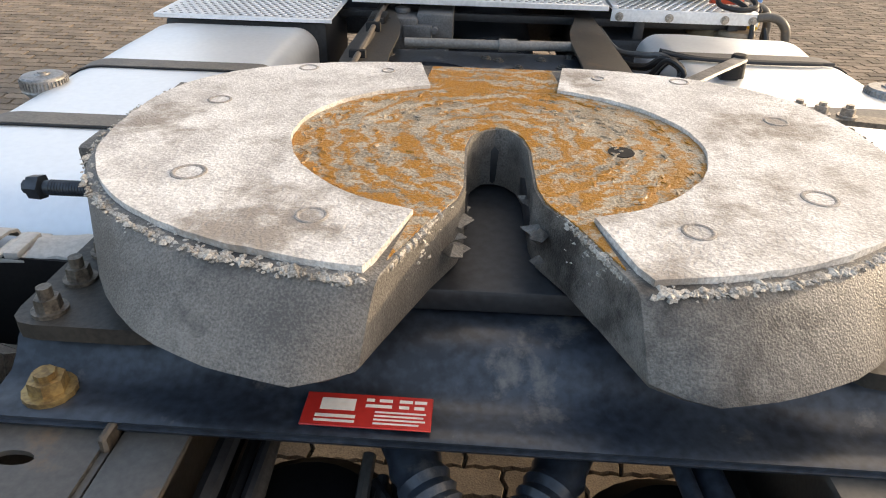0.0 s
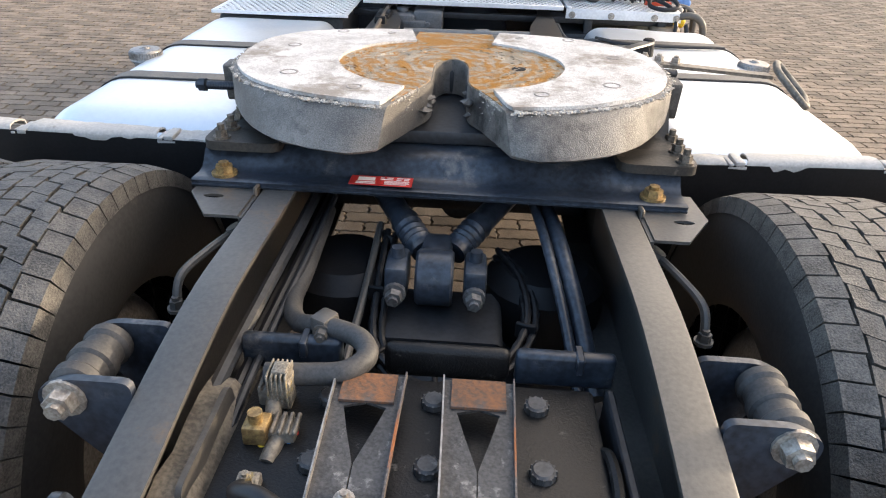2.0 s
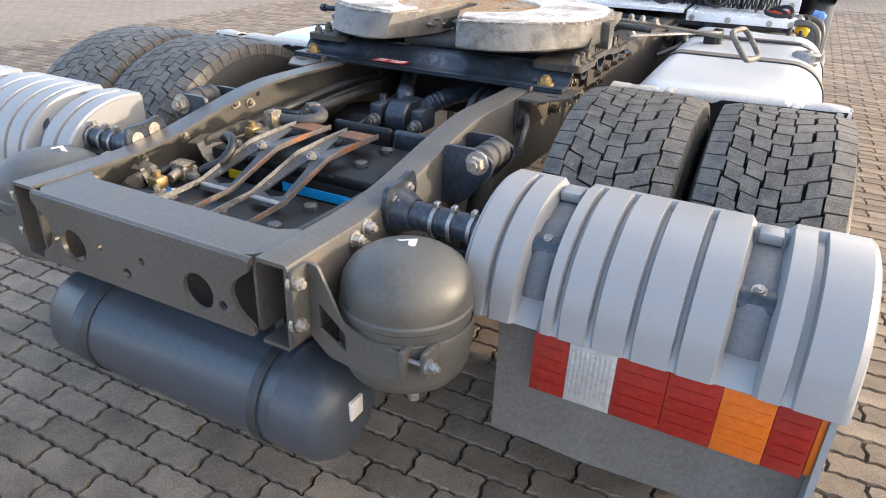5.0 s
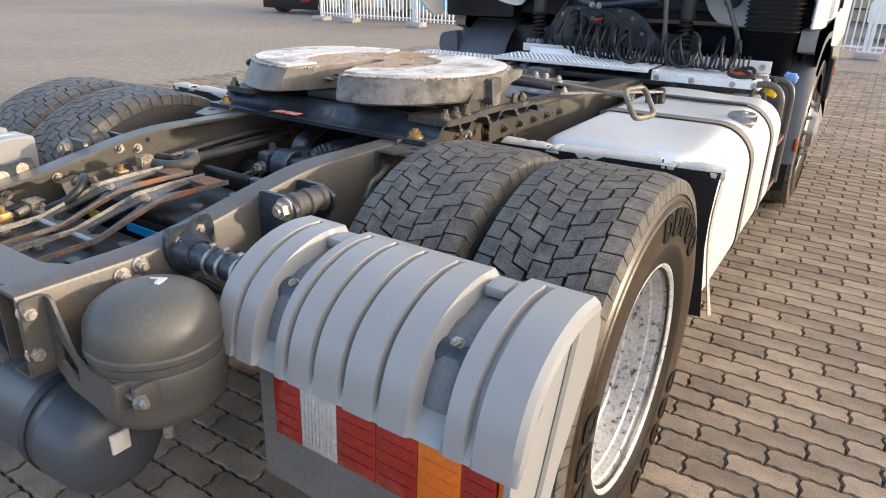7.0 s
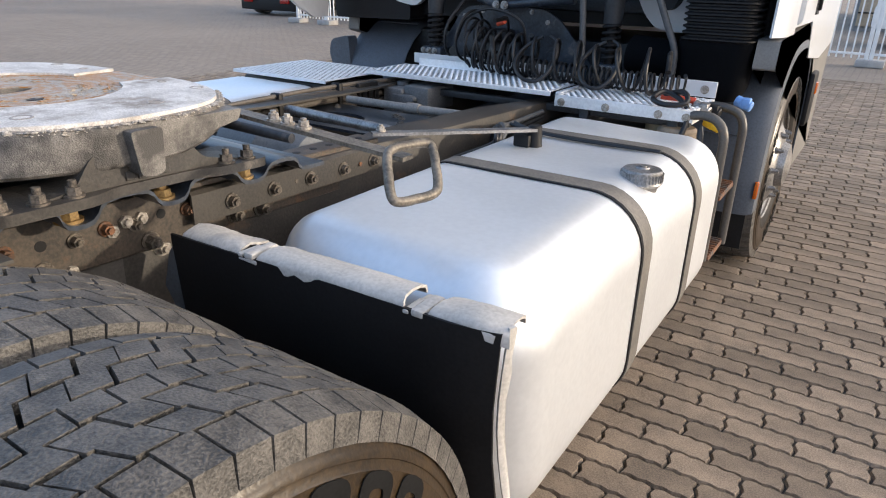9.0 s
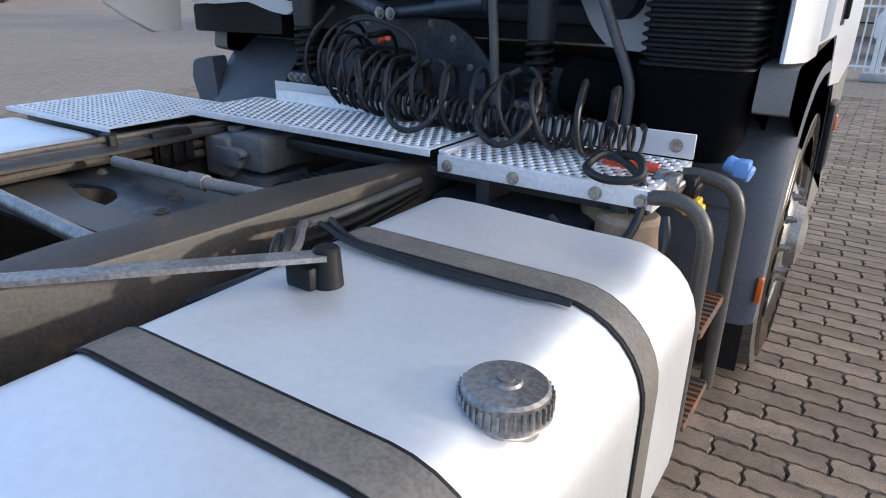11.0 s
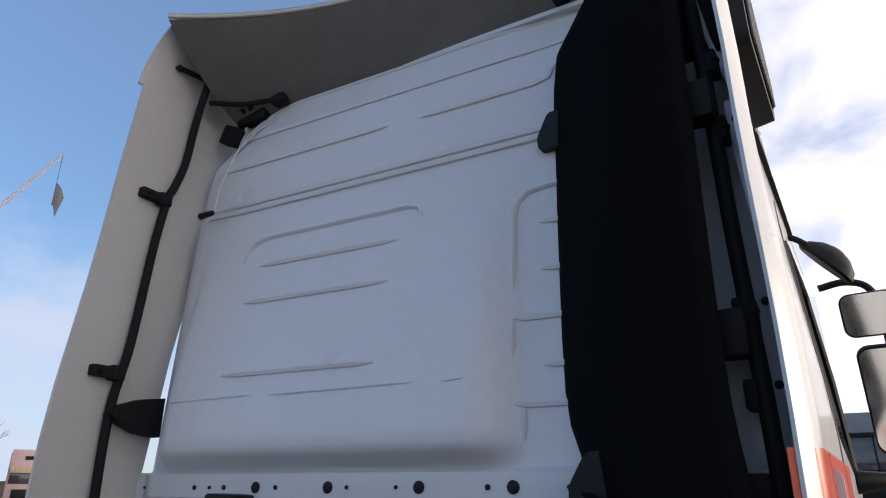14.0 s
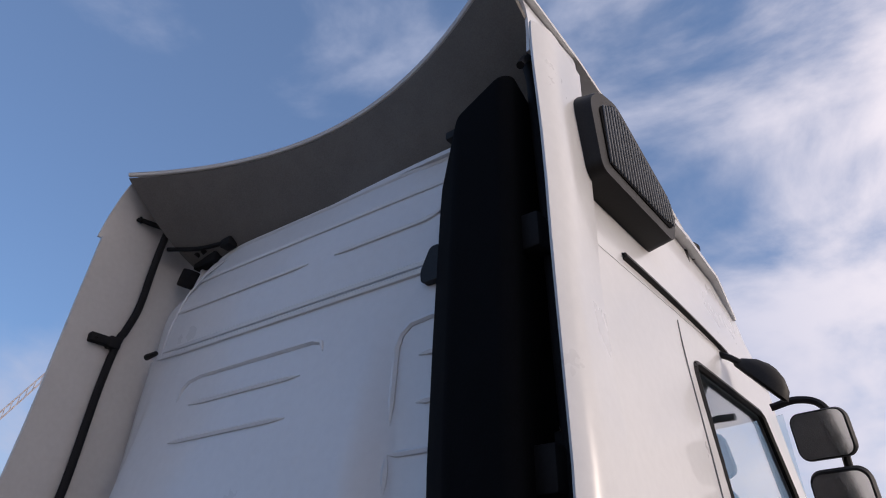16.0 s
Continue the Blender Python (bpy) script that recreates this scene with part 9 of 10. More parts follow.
# ---- front wheel arches ----
def arch(s):
    root = thing("front_fender", (s * 1.1, 3.46, 0.5), "dark grey plastic front wheel arch fender", "fender", "front fenders")
    bm = B()
    rows = []
    for j in range(25):
        a = radians(-12 + 204 * j / 24)
        sec = []
        for x, dr in ((0.80, 0.0), (0.82, 0.012), (1.16, 0.018), (1.215, 0.012), (1.245, -0.01), (1.25, -0.06)):
            r_ = 0.648 + dr
            ca, sn = math.cos(a), math.sin(a)
            r_ *= (abs(ca) ** 2.7 + abs(sn) ** 2.7) ** (-1 / 2.7)
            yy, zz = 3.46 - r_ * ca, 0.55 + r_ * sn * 0.96
            sec.append((s * x, yy, zz))
        rows.append(sec)
    grid(bm, rows)
    thicken(bm, 0.008)
    part("arch_shell", bm, M_FENDER, root)
    for a_ in (20, 58, 90):
        bm = B()
        a = radians(a_)
        rr_ = 0.668 * (abs(math.cos(a)) ** 2.7 + abs(math.sin(a)) ** 2.7) ** (-1 / 2.7)
        pts = [(s * x, 3.46 - rr_ * math.cos(a), 0.55 + rr_ * math.sin(a) * 0.96) for x in (0.84, 0.95, 1.05, 1.15)]
        tube(bm, pts, 0.006, 6, 2)
        part("rib", bm, M_FENDER, root)
    bm = B()
    grid(bm, [[(s * x, 2.825 + 0.04 * (0.62 - z) + 0.01 * math.cos(9 * x), z) for x in (0.86, 0.95, 1.05, 1.15, 1.22)] for z in (0.62, 0.5, 0.36, 0.24)])
    thicken(bm, 0.01)
    part("mud_flap", bm, M_BLACK, root, "black rubber mud flap")
    bm = B()
    box(bm, min(s * 1.235, s * 1.252), max(s * 1.235, s * 1.252), 2.80, 2.83, 0.50, 0.58, 0.004)
    part("reflector", bm, M_LORANGE, root, "amber side reflector")
    if s < 0:
        bm = B()
        prism(bm, round_poly([(-1.30, 0.78), (-1.36, 0.95), (-1.34, 1.03), (-1.2, 1.06), (-1.18, 0.80)], 0.03), "y", 2.84, 2.92)
        part("corner", bm, M_FENDER, root)
    return root


arch(1)
arch(-1)
bm = B()
box(bm, -1.0, 1.0, 3.05, 3.95, 0.62, 1.12, 0.04)
solo("engine", bm, M_DARK, (0, 3.5, 0.62), "dark greasy engine block under the cab", "engine")


# ---- background across the yard ----
M_WHITE = mat("white_steel_paint", (0.8, 0.8, 0.79), (0.7, 0.7, 0.69), 0.45, 0, 6, 80, 0.04)
M_CONC = mat("concrete", (0.42, 0.41, 0.39), (0.3, 0.29, 0.28), 0.85, 0, 6, 120, 0.3)
M_BARK = mat("bare_bark", (0.12, 0.1, 0.08), (0.07, 0.06, 0.05), 0.9, 0, 6, 60, 0.4)
M_DGLASS = mat("dark_office_glass", (0.05, 0.055, 0.06), (0.03, 0.033, 0.037), 0.08, 0.0, 1, 20, 0.0, coat=1.0)
M_PANEL = mat("grey_facade_panel", (0.3, 0.3, 0.3), (0.24, 0.24, 0.24), 0.6, 0, 2, 40, 0.05)
M_BRICK = mat("pale_brick", (0.5, 0.4, 0.28), (0.36, 0.28, 0.19), 0.85, 0, 6, 60, 0.3)
M_TRED = mat("red_truck_paint", (0.62, 0.07, 0.035), (0.5, 0.05, 0.025), 0.35, 0, 2, 40, 0.03, coat=0.3)
M_TBLUE = mat("blue_panel_paint", (0.08, 0.42, 0.62), (0.06, 0.36, 0.55), 0.4, 0, 2, 40, 0.03)
M_PINK = mat("dull_pink_panel", (0.5, 0.36, 0.36), (0.42, 0.3, 0.3), 0.5, 0, 1, 20, 0.03)
M_CRANE = mat("crane_paint", (0.5, 0.42, 0.36), (0.4, 0.33, 0.3), 0.6, 0, 1, 20, 0.05)
M_HILL = mat("far_wood", (0.09, 0.08, 0.065), (0.05, 0.045, 0.04), 0.95, 0, 0.8, 8, 0.4)

bar_mesh = None


def fence_panel(x0, x1, y):
    global bar_mesh
    root = thing("fence_panel", ((x0 + x1) / 2, y, 0), "white steel bar fence panel on concrete feet", "fence", "yard fence")
    for xx in (x0 + 0.03, x1 - 0.03):
        bm = B()
        box(bm, xx - 0.035, xx + 0.035, y - 0.035, y + 0.035, 0.10, 1.38, 0.006)
        post_ = part("post", bm, M_WHITE, root)
    bm = B()
    box(bm, x0 - 0.2, x0 + 0.26, y - 0.2, y + 0.2, 0.0, 0.13, 0.02)
    part("foot", bm, M_CONC, root, "grey concrete foot")
    for z_ in (0.22, 1.18):
        bm = B()
        box(bm, x0 + 0.06, x1 - 0.06, y - 0.018, y + 0.018, z_ - 0.02, z_ + 0.02, 0.004)
        part("rail", bm, M_WHITE, root)
    n_ = int((x1 - x0 - 0.12) / 0.125)
    for k in range(n_):
        xx = x0 + 0.06 + (k + 0.7) * (x1 - x0 - 0.12) / (n_ + 0.4)
        if bar_mesh is None:
            bm = B()
            box(bm, -0.013, 0.013, -0.013, 0.013, 0.14, 1.31)
            bar_mesh = mesh_of("bar", bm, M_WHITE, (0, 0, 0))
        ob = new("bar", bar_mesh)
        ob.parent = root
        ob.location = (xx - (x0 + x1) / 2, 0, 0)
    return root


for k in range(8):
    fence_panel(1.25 + 2.4 * k, 3.63 + 2.4 * k, 14.3)
fence_panel(-1.15, 1.23, 14.3)
for a_, b_ in ((-9.67, -7.3), (-12.05, -9.69), (-13.2, -12.07)):
    fence_panel(a_, b_, 14.3)


def road_wheel(bm_t, bm_r, x, y, r, w, s):
    revolve(bm_t, [(r * 0.58, 0), (r * 0.9, -0.01), (r, 0.04), (r, w - 0.04), (r * 0.9, w + 0.01), (r * 0.58, w)], (x, y, r), "x" if s == "x" else "y", 24, closed=True)
    revolve(bm_r, [(0, 0.05), (r * 0.3, 0.05), (r * 0.35, 0.1), (r * 0.55, 0.06), (r * 0.6, 0.01), (r * 0.6, w), (0, w)], (x, y, r), "x" if s == "x" else "y", 24)


# dark tractor unit parked tail-on beyond the left fence
dk = thing("parked_tractor", (-16.0, 16.5, 0), "dark parked truck with red tail lamps beyond the fence", "truck")
bm = B()
box(bm, -17.2, -14.9, 16.0, 21.0, 0.6, 1.1, 0.05)
box(bm, -17.2, -14.8, 18.6, 21.2, 1.0, 3.6, 0.2)
part("body", bm, M_DARK, dk)
bm = B()
box(bm, -17.25, -14.75, 15.72, 15.86, 0.17, 0.62, 0.03)
part("bumper", bm, M_BLACK, dk)
bm = B()
cyl(bm, (-16.5, 15.95, 0.42), (-15.7, 15.95, 0.42), 0.16, seg=20, bevel=0.02)
part("air_tank", bm, M_DARK, dk)
for xx in (-16.85, -15.15):
    bm = B()
    box(bm, xx - 0.2, xx + 0.2, 15.66, 15.73, 0.40, 0.56, 0.02)
    part("tail_lamp", bm, M_LRED, dk, "red tail lamp")
for xx in (-17.2, -14.95):
    for yy in (16.5, 20.3):
        bm, b2 = B(), B()
        road_wheel(bm, b2, xx, yy, 0.5, 0.35, "x")
        w_ = part("wheel", bm, M_TYRE, dk)
        part("rim", b2, M_RIM, w_, "pale steel rim")
# low vehicle with a light blue and white panelled side
bt = thing("coach", (-9.6, 18, 0), "white and light blue coach parked beyond the fence", "coach")
bm = B()
box(bm, -13.0, -8.2, 16.6, 19.0, 0.3, 3.3, 0.08)
part("body", bm, M_WHITE, bt)
bm = B()
prism(bm, [(-11.2, 0.32), (-11.4, 1.9), (-10.6, 1.6), (-9.2, 0.5), (-8.8, 0.32)], "y", 16.57, 16.605)
part("livery_panel", bm, M_TBLUE, bt, "light blue livery panel")
bm = B()
box(bm, -8.9, -8.15, 16.55, 19.02, 0.3, 2.4, 0.05)
part("front", bm, M_DARK, bt)
for k in range(4):
    bm = B()
    box(bm, -12.8 + 1.0 * k, -11.9 + 1.0 * k, 16.57, 16.61, 1.95, 2.9, 0.02)
    part("window", bm, M_DGLASS, bt)
for xx in (-12.0, -9.4):
    bm, b2 = B(), B()
    road_wheel(bm, b2, xx, 16.55, 0.48, 0.3, "y")
    w_ = part("wheel", bm, M_TYRE, bt)
    part("rim", b2, M_RIM, w_, "pale steel rim")


def far_lorry(x, y, label, paint, long_, trailer):
    """A lorry seen front-on, far across the yard."""
    root = thing("lorry", (x, y, 0), label, "lorry", "lorries across the yard")
    def put(name, m_, *a, **k):
        bm = B()
        box(bm, *a, **k)
        bmesh.ops.rotate(bm, verts=bm.verts, cent=(x, y, 0), matrix=Euler((0, 0, radians(62))).to_matrix())
        return part(name, bm, m_, root)
    put("cab", paint, x - 1.25, x + 1.25, y, y + 2.3, 0.95, 4.25, bevel=0.15)
    put("windscreen", M_DGLASS, x - 1.1, x + 1.1, y - 0.03, y + 0.05, 2.1, 2.8, bevel=0.02)
    put("visor", M_BRICK, x - 1.12, x + 1.12, y - 0.1, y + 0.05, 2.82, 3.2, bevel=0.03)
    put("light_bar", M_BLACK, x - 0.35, x + 0.35, y - 0.05, y + 0.03, 3.7, 3.95, bevel=0.02)
    put("bumper", M_WHITE, x - 1.25, x + 1.25, y - 0.12, y + 0.4, 0.45, 1.0, bevel=0.05)
    put("grille", M_BLACK, x - 0.8, x + 0.8, y - 0.04, y + 0.02, 1.15, 1.75, bevel=0.02)
    for dx in (-0.95, 0.95):
        put("headlight", M_LWHITE, x + dx - 0.2, x + dx + 0.2, y - 0.14, y - 0.08, 0.65, 0.88, bevel=0.02)
    put("chassis", M_BLACK, x - 1.1, x + 1.1, y + 0.6, y + long_, 0.55, 1.0, bevel=0.03)
    if trailer:
        put("trailer_body", trailer, x - 1.28, x + 1.28, y + 2.6, y + long_, 1.05, 4.5, bevel=0.04)
    for dy in (0.9, long_ * 0.55, long_ * 0.8):
        for dx in (-1.2, 0.85):
            bm, b2 = B(), B()
            road_wheel(bm, b2, x + dx, y + dy, 0.5, 0.35, "x")
            for q in (bm, b2):
                bmesh.ops.rotate(q, verts=q.verts, cent=(x, y, 0), matrix=Euler((0, 0, radians(62))).to_matrix())
            w_ = part("wheel", bm, M_TYRE, root)
            part("rim", b2, M_RIM, w_)
    return root


far_lorry(-43.0, 20.0, "red lorry with a pale windscreen visor parked across the yard", M_TRED, 9.0, None)
far_lorry(-49.0, 26.6, "lorry with a dull pink box body across the yard", M_PINK, 13.0, M_PINK)

# office building with glass bands
off = thing("office_building", (14, 28, 0), "low modern office building with glass bands", "building")
bm = B()
box(bm, 0.2, 34.0, 25.4, 40.0, 0.0, 4.0)
part("body", bm, M_PANEL, off)
bm = B()
box(bm, 0.0, 34.2, 25.2, 40.2, 3.55, 4.15, 0.03)
part("roof", bm, M_PANEL, off)
bm = B()
box(bm, 0.15, 34.0, 25.1, 25.42, 1.68, 2.05, 0.01)
part("canopy", bm, M_BLACK, off)
bm = B()
box(bm, 0.15, 34.0, 25.25, 25.42, 3.44, 3.52, 0.01)
part("band", bm, M_BLACK, off)
for z0, z1 in ((0.15, 1.66), (2.07, 3.42)):
    for k in range(16):
        bm = B()
        box(bm, 0.35 + 2.05 * k, 2.25 + 2.05 * k, 25.28, 25.42, z0, z1, 0.01)
        w_ = part("window", bm, M_DGLASS if z0 > 1 or k % 3 else M_BRICK, off)
        bm = B()
        box(bm, 1.26 + 2.05 * k, 1.31 + 2.05 * k, 25.24, 25.29, z0, z1)
        box(bm, 0.35 + 2.05 * k, 2.25 + 2.05 * k, 25.24, 25.29, z0 + 0.38, z0 + 0.42)
        part("glazing_bar", bm, M_BLACK, w_)

# parked white van
van = thing("parked_van", (3.4, 19.5, 0), "white panel van parked behind the fence", "van")
bm = B()
prof = round_poly([(1.0, 0.45), (1.0, 0.95), (1.25, 1.18), (2.0, 1.32), (2.75, 2.0), (3.1, 2.25), (6.2, 2.3), (6.3, 2.1), (6.32, 0.45)], 0.1, 4)
prism(bm, prof, "y", 18.6, 20.5)
part("body", bm, M_WHITE, van)
for y_ in (18.58, 20.5):
    bm = B()
    prism(bm, round_poly([(2.15, 1.38), (2.8, 1.98), (3.6, 2.02), (3.6, 1.4)], 0.04), "y", y_, y_ + 0.02)
    part("side_window", bm, M_DGLASS, van)
bm = B()
prism(bm, [(2.02, 1.36), (2.72, 2.02), (2.76, 2.0), (2.06, 1.34)], "y", 18.75, 20.35)
part("windscreen", bm, M_DGLASS, van)
for xx in (1.85, 5.2):
    for yy in (18.55, 20.3):
        bm, b2 = B(), B()
        road_wheel(bm, b2, xx, yy, 0.34, 0.24, "y")
        w_ = part("wheel", bm, M_TYRE, van)
        part("rim", b2, M_RIM, w_)
bm = B()
box(bm, 0.98, 1.03, 18.8, 20.3, 0.5, 0.72, 0.02)
part("bumper", bm, M_BLACK, van)


# ---- bare trees and the far tree line ----
def bare_tree(x, y, hgt, seed):
    rnd = random.Random(seed)
    root = thing("bare_tree", (x, y, 0), "bare leafless winter tree at the yard's edge", "tree", "bare trees")
    bm, b2 = B(), B()
    tube(bm, [(x, y, -0.1), (x + 0.1, y, hgt * 0.4), (x, y + 0.1, hgt * 0.75)], 0.2, 8, 4, radii=lambda u: 0.22 * (1 - 0.75 * u))

    def limb(p, d, ln, r, lev):
        q = p + d * ln
        tube(b2, [p, p + d * ln * 0.5 + Vector((rnd.uniform(-.1, .1), rnd.uniform(-.1, .1), 0.05)) * ln * 0.4, q], r, 5, 2, radii=lambda u: r * (1 - 0.6 * u))
        if lev < 3:
            for _ in range(4 if lev < 2 else 5):
                d2 = (d + Vector((rnd.uniform(-1, 1), rnd.uniform(-1, 1), rnd.uniform(0, 0.7))) * 0.8).normalized()
                limb(p + d * ln * rnd.uniform(0.35, 1.0), d2, ln * rnd.uniform(0.45, 0.65), r * 0.5, lev + 1)
    for k in range(9):
        a = k * 2.4
        z_ = hgt * (0.3 + 0.05 * k)
        limb(Vector((x, y, z_)), Vector((math.cos(a) * 0.7, math.sin(a) * 0.7, 0.8)).normalized(), hgt * 0.33 * (1 - 0.05 * k), 0.07, 1)
    part("trunk", bm, M_BARK, root)
    part("crown", b2, M_BARK, root)
    return root


for k, (x_, y_, h_) in enumerate(((-78, 62, 15), (-92, 58, 13), (-70, 72, 14), (-60, 80, 12), (-100, 45, 12))):
    bare_tree(x_, y_, h_, 11 + k)

bm = B()
rnd = random.Random(5)
prev = 4.0
ring_lo, ring_hi = [], []
for k in range(240):
    a = 2 * math.pi * k / 240
    prev += rnd.uniform(-0.9, 0.9) + (4.0 - prev) * 0.2
    ring_lo.append((190 * math.sin(a), 190 * math.cos(a), -0.5))
    ring_hi.append((190 * math.sin(a), 190 * math.cos(a), max(1.5, prev)))
grid(bm, [ring_lo + ring_lo[:1], ring_hi + ring_hi[:1]])
thicken(bm, 2.0)
solo("backdrop", bm, M_HILL, (0, 190, 0), "dark far tree line round the yard", "backdrop", kind="structure")

# far crane with a flag on its cable
crane = thing("crane", (-99.7, 18.2, 0), "far lattice crane boom with a hanging dark flag", "crane")
bm = B()
c0, c1 = Vector((-99.7, 18.2, 2)), Vector((-89.6, 42.6, 46.8))
dirv = (c1 - c0).normalized()
u_ = Vector((0.92, -0.38, 0))
w_ = dirv.cross(u_)
N_ = 44
for i in range(4):
    off_ = (u_ if i in (0, 1) else -u_) * 0.55 + (w_ if i in (0, 2) else -w_) * 0.55
    cyl(bm, c0 + off_, c1 + off_ * 0.25, 0.05, 0.035, 5)
for k in range(N_):
    f0, f1 = k / N_, (k + 1) / N_
    s0, s1 = 1 - 0.75 * f0, 1 - 0.75 * f1
    for sg in (1, -1):
        cyl(bm, c0.lerp(c1, f0) + (u_ + w_ * sg) * 0.55 * s0, c0.lerp(c1, f1) + (-u_ + w_ * sg) * 0.55 * s1, 0.028, seg=4)
        cyl(bm, c0.lerp(c1, f0) + (w_ + u_ * sg) * 0.55 * s0, c0.lerp(c1, f1) + (-w_ + u_ * sg) * 0.55 * s1, 0.028, seg=4)
part("boom", bm, M_CRANE, crane)
bm = B()
cyl(bm, c1, c1 + Vector((0, 0, -8)), 0.03, seg=5)
part("cable", bm, M_BLACK, crane)
bm = B()
grid(bm, [[c1 + Vector((0.0 + 0.1 * j, 0.3 * j * (1 - 0.1 * k) + 0.0, -4.6 - k * 0.55 - 0.12 * j * j)) for j in range(5)] for k in range(7)])
thicken(bm, 0.05)
part("flag", bm, M_FENDER, crane, "dark blue drooping flag")
bm = B()
box(bm, -102.7, -96.7, 15.2, 21.2, 0, 3.0, 0.3)
part("base", bm, M_CRANE, crane)

# ---- ground and paving ----
def pave_mat(name, island):
    m = mat(name, (0.275, 0.217, 0.16), (0.135, 0.106, 0.08), 0.9, 0, 5, 190, 0.8, spot=(0.10, 0.085, 0.07), spot_scale=1.6, spot_at=0.66)
    n, l = m.node_tree.nodes, m.node_tree.links
    b = n["Principled BSDF"]
    src = b.inputs["Base Color"].links[0].from_socket
    if island:
        r_ = n.new("ShaderNodeNewGeometry").outputs["Random Per Island"]
    else:
        r_ = n.new("ShaderNodeObjectInfo").outputs["Random"]
    mr = n.new("ShaderNodeMapRange")
    mr.inputs["To Min"].default_value, mr.inputs["To Max"].default_value = 0.72, 1.22
    l.new(r_, mr.inputs["Value"])
    hs = n.new("ShaderNodeHueSaturation")
    l.new(mr.outputs[0], hs.inputs["Value"])
    l.new(src, hs.inputs["Color"])
    l.new(hs.outputs["Color"], b.inputs["Base Color"])
    return m


M_PAVER = pave_mat("brown_grey_paver", False)
M_PAVERS = pave_mat("brown_grey_paving", True)

m = bpy.data.materials.new("far_paving")
m.use_nodes = True
n, l = m.node_tree.nodes, m.node_tree.links
b = n["Principled BSDF"]
tc = n.new("ShaderNodeTexCoord")
bt_ = n.new("ShaderNodeTexBrick")
bt_.offset, bt_.squash = 0.5, 1.0
for key, val in (("Scale", 1.0), ("Brick Width", 0.22), ("Row Height", 0.10), ("Mortar Size", 0.006), ("Mortar Smooth", 0.2), ("Bias", 0.0)):
    bt_.inputs[key].default_value = val
bt_.inputs["Color1"].default_value = (0.255, 0.21, 0.165, 1)
bt_.inputs["Color2"].default_value = (0.215, 0.175, 0.137, 1)
bt_.inputs["Mortar"].default_value = (0.12, 0.10, 0.08, 1)
l.new(tc.outputs["Object"], bt_.inputs["Vector"])
nz = n.new("ShaderNodeTexNoise")
nz.inputs["Scale"].default_value, nz.inputs["Detail"].default_value = 0.35, 6
l.new(tc.outputs["Object"], nz.inputs["Vector"])
mr = n.new("ShaderNodeMapRange")
mr.inputs["To Min"].default_value, mr.inputs["To Max"].default_value = 0.75, 1.25
l.new(nz.outputs["Fac"], mr.inputs["Value"])
hs = n.new("ShaderNodeHueSaturation")
l.new(mr.outputs[0], hs.inputs["Value"])
l.new(bt_.outputs["Color"], hs.inputs["Color"])
l.new(hs.outputs["Color"], b.inputs["Base Color"])
b.inputs["Roughness"].default_value = 0.85
bp = n.new("ShaderNodeBump")
bp.inputs["Strength"].default_value, bp.inputs["Distance"].default_value, bp.invert = 0.5, 0.006, True
l.new(bt_.outputs["Fac"], bp.inputs["Height"])
l.new(bp.outputs[0], b.inputs["Normal"])
M_FAR = m

NEAR = (-6.6, 6.6, -2.2, 12.0)        # stretch of yard laid with single pavers
bm = B()
X0, X1, Y0, Y1 = NEAR
R_ = 900.0
vs = [bm.verts.new(p) for p in ((-R_, -R_, -0.004), (R_, -R_, -0.004), (R_, R_, -0.004), (-R_, R_, -0.004), (X0, Y0, -0.004), (X1, Y0, -0.004), (X1, Y1, -0.004), (X0, Y1, -0.004))]
for a_, b_ in ((0, 1), (1, 2), (2, 3), (3, 0)):
    bm.faces.new((vs[a_], vs[b_], vs[4 + b_], vs[4 + a_]))
low = [bm.verts.new((vs[k].co.x, vs[k].co.y, -0.016)) for k in range(4, 8)]
for k in range(4):
    bm.faces.new((vs[4 + k], vs[4 + (k + 1) % 4], low[(k + 1) % 4], low[k]))
bm.faces.new(low)
ground = solo("ground", bm, M_FAR, (0, 0, 0), "brown-grey concrete paving with sandy joints", "ground", kind="structure", smooth=0)
ground.data.materials.append(M_SAND)
for pf in ground.data.polygons:
    if all(abs(ground.data.vertices[v].co.z + 0.016) < 1e-4 for v in pf.vertices):
        pf.material_index = 1

PW, PH, TOOTH, GAP = 0.22, 0.10, 0.0075, 0.0036


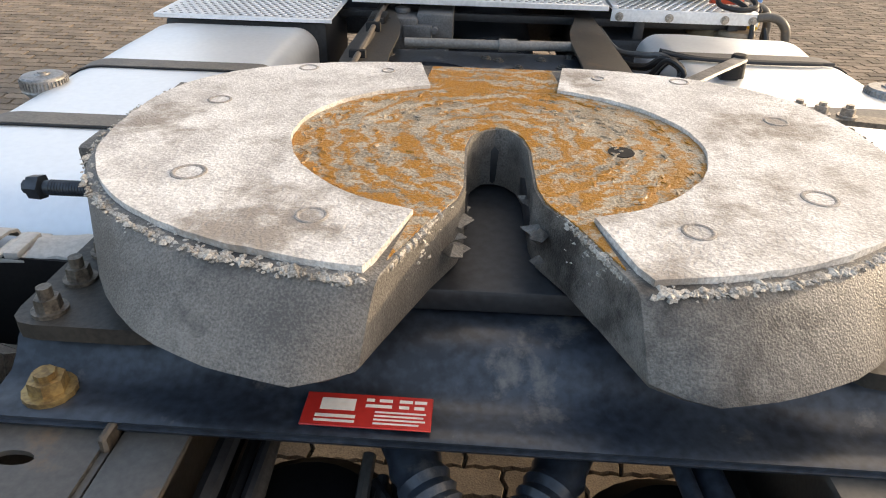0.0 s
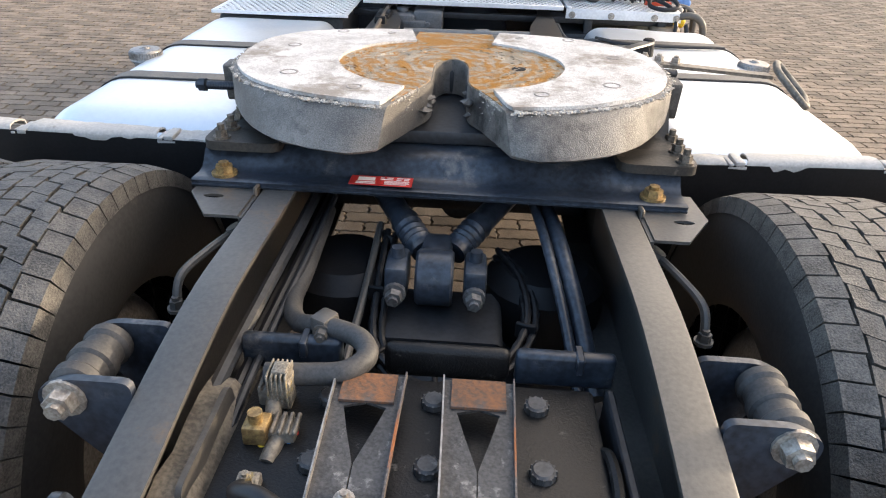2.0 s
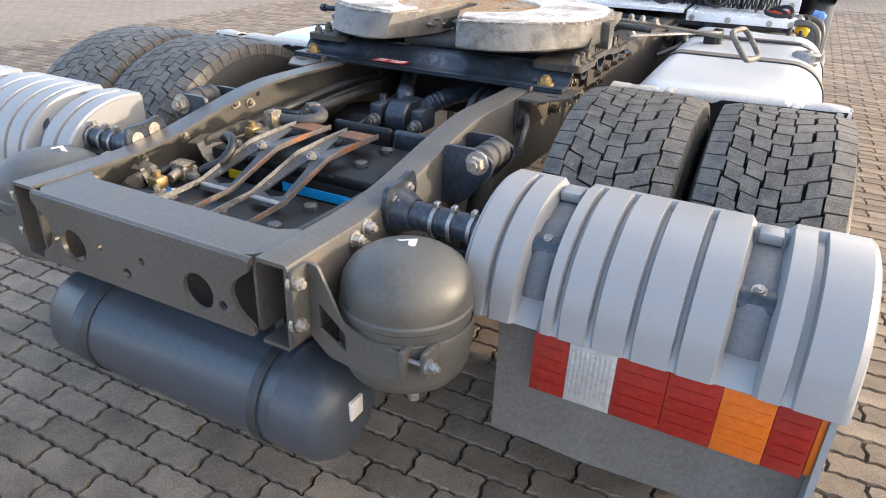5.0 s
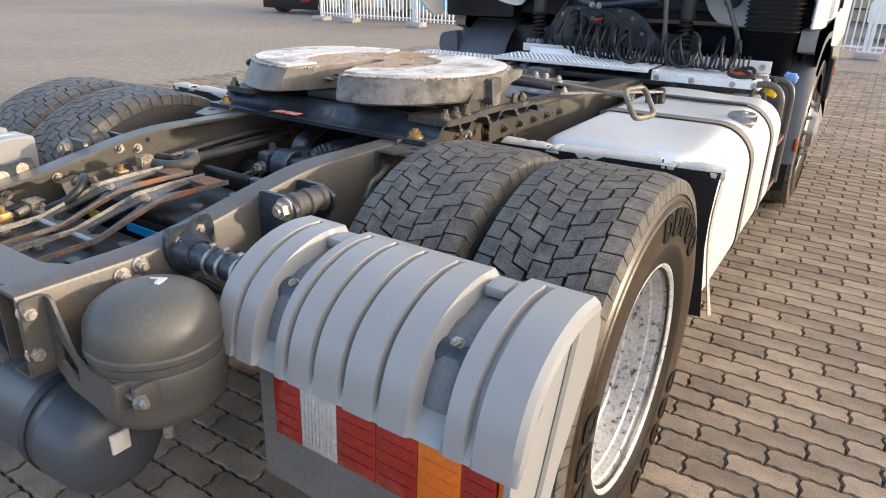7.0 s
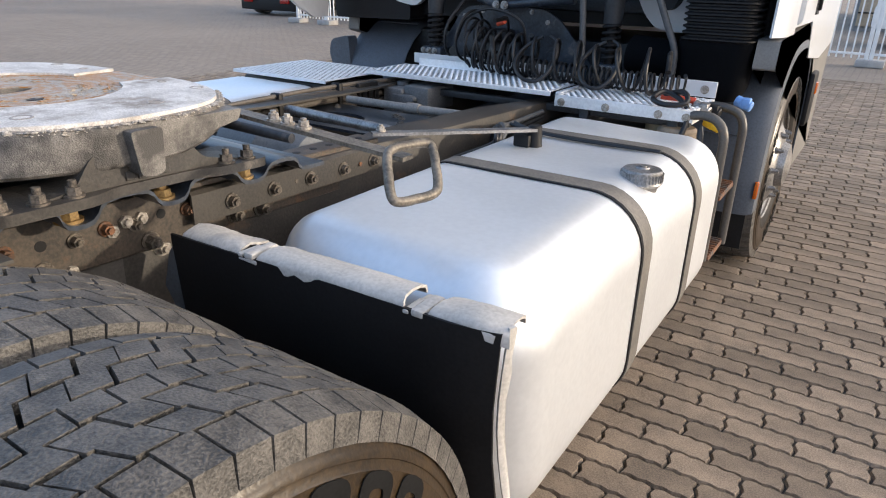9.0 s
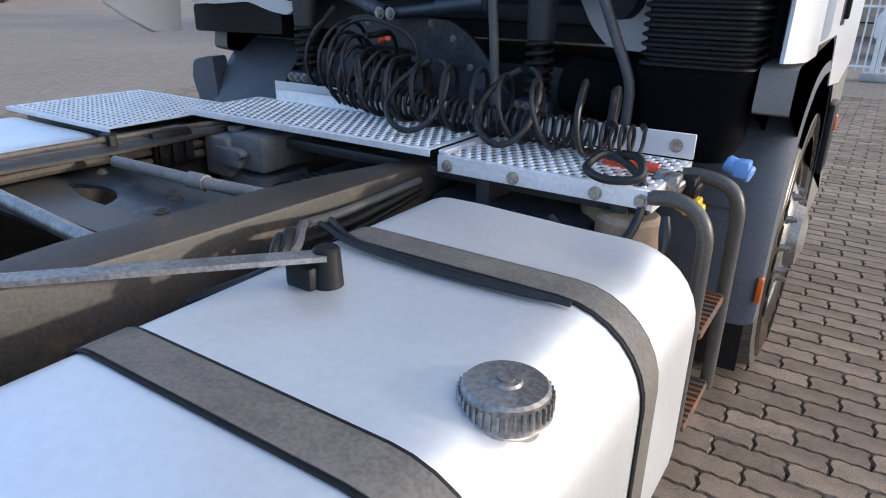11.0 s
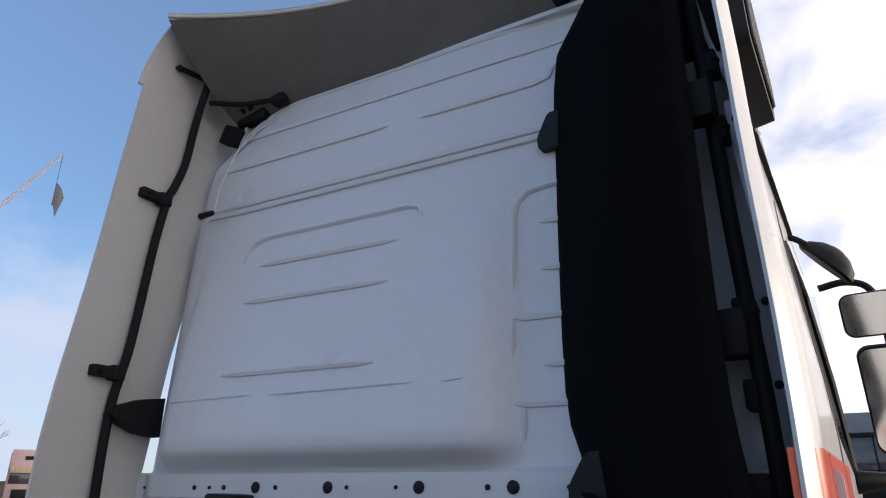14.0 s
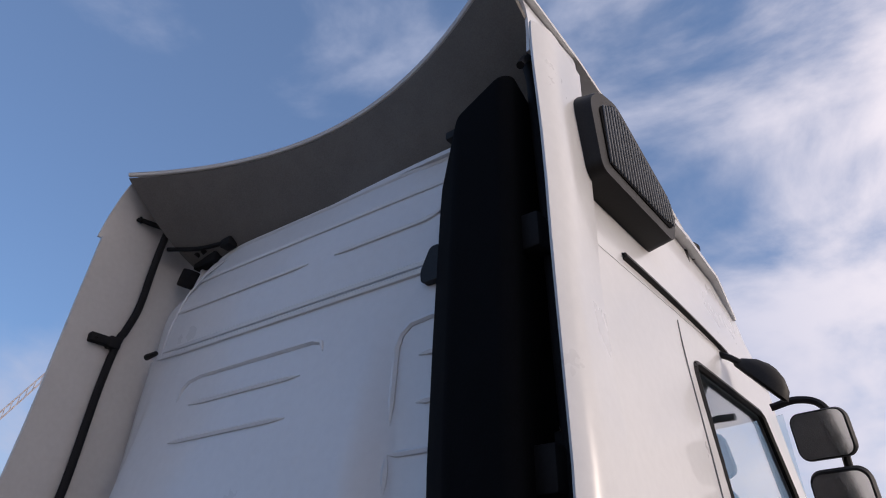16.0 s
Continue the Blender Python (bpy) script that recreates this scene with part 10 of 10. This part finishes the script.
def paver_outline():
    """Block with finely waved long edges and toothed ends, so that neighbours interlock."""
    xs_ = [-PW / 2 + PW * k / 8 for k in range(9)]
    wave = [(TOOTH if k % 2 else 0.0) - TOOTH / 2 for k in range(9)]
    ends = [(0.0065, -PH / 6), (-0.0065, PH / 6)]
    lower = [(x, -PH / 2 + d) for x, d in zip(xs_, wave)]
    upper = [(x, PH / 2 + d) for x, d in zip(xs_, wave)]
    return lower + [(PW / 2 + d, y) for d, y in ends] + upper[::-1] + [(-PW / 2 + d, y) for d, y in ends[::-1]]


OUTL = paver_outline()


def paver_geo():
    """Block with a chamfered rim; its top lies at zero."""
    def inset(p, d):
        return (p[0] * (1 - d / (PW / 2)), p[1] * (1 - d / (PH / 2)))
    m_ = len(OUTL)
    vv = [(*inset(p, GAP), -0.014) for p in OUTL] + [(*inset(p, GAP + 0.004), 0.0) for p in OUTL]
    ff = [(k, (k + 1) % m_, m_ + (k + 1) % m_, m_ + k) for k in range(m_)]
    ff.append(tuple(range(m_, 2 * m_)))
    return vv, ff


PV, PF = paver_geo()
me = bpy.data.meshes.new("paver")
me.from_pydata(PV, [], PF)
me.materials.append(M_PAVER)
rnd = random.Random(3)
CLOSE = (1.32, 2.43, 0.15, 6.15)
joined_v, joined_f = [], []
pva = np.array(PV)
row = 0
y_ = Y0 + 0.05
while y_ < Y1:
    x_ = X0 + (0.0 if row % 2 else 0.11)
    while x_ < X1 + 0.05:
        tilt = (rnd.uniform(-0.012, 0.012), rnd.uniform(-0.02, 0.02), rnd.uniform(-0.0025, 0.0008))
        if CLOSE[0] < x_ < CLOSE[1] and CLOSE[2] < y_ < CLOSE[3]:
            ob = new("paver", me)
            ob.parent = ground
            ob.location = (x_, y_, tilt[2])
            ob.rotation_euler = (tilt[1], -tilt[0], 0)
        else:
            base = len(joined_v) * len(PV)
            w3 = pva + np.array((x_, y_, tilt[2]))
            w3[:, 2] += pva[:, 0] * tilt[0] + pva[:, 1] * tilt[1]
            joined_v.append(w3)
            joined_f += [tuple(base + i for i in f_) for f_ in PF]
        x_ += PW
    y_ += PH
    row += 1
me2 = bpy.data.meshes.new("paving")
me2.from_pydata(np.concatenate(joined_v).tolist(), [], joined_f)
me2.materials.append(M_PAVERS)
ob = new("paving", me2)
ob.parent = ground
tagged(ob, "brown-grey toothed concrete pavers laid in courses", "", "", "stuff")
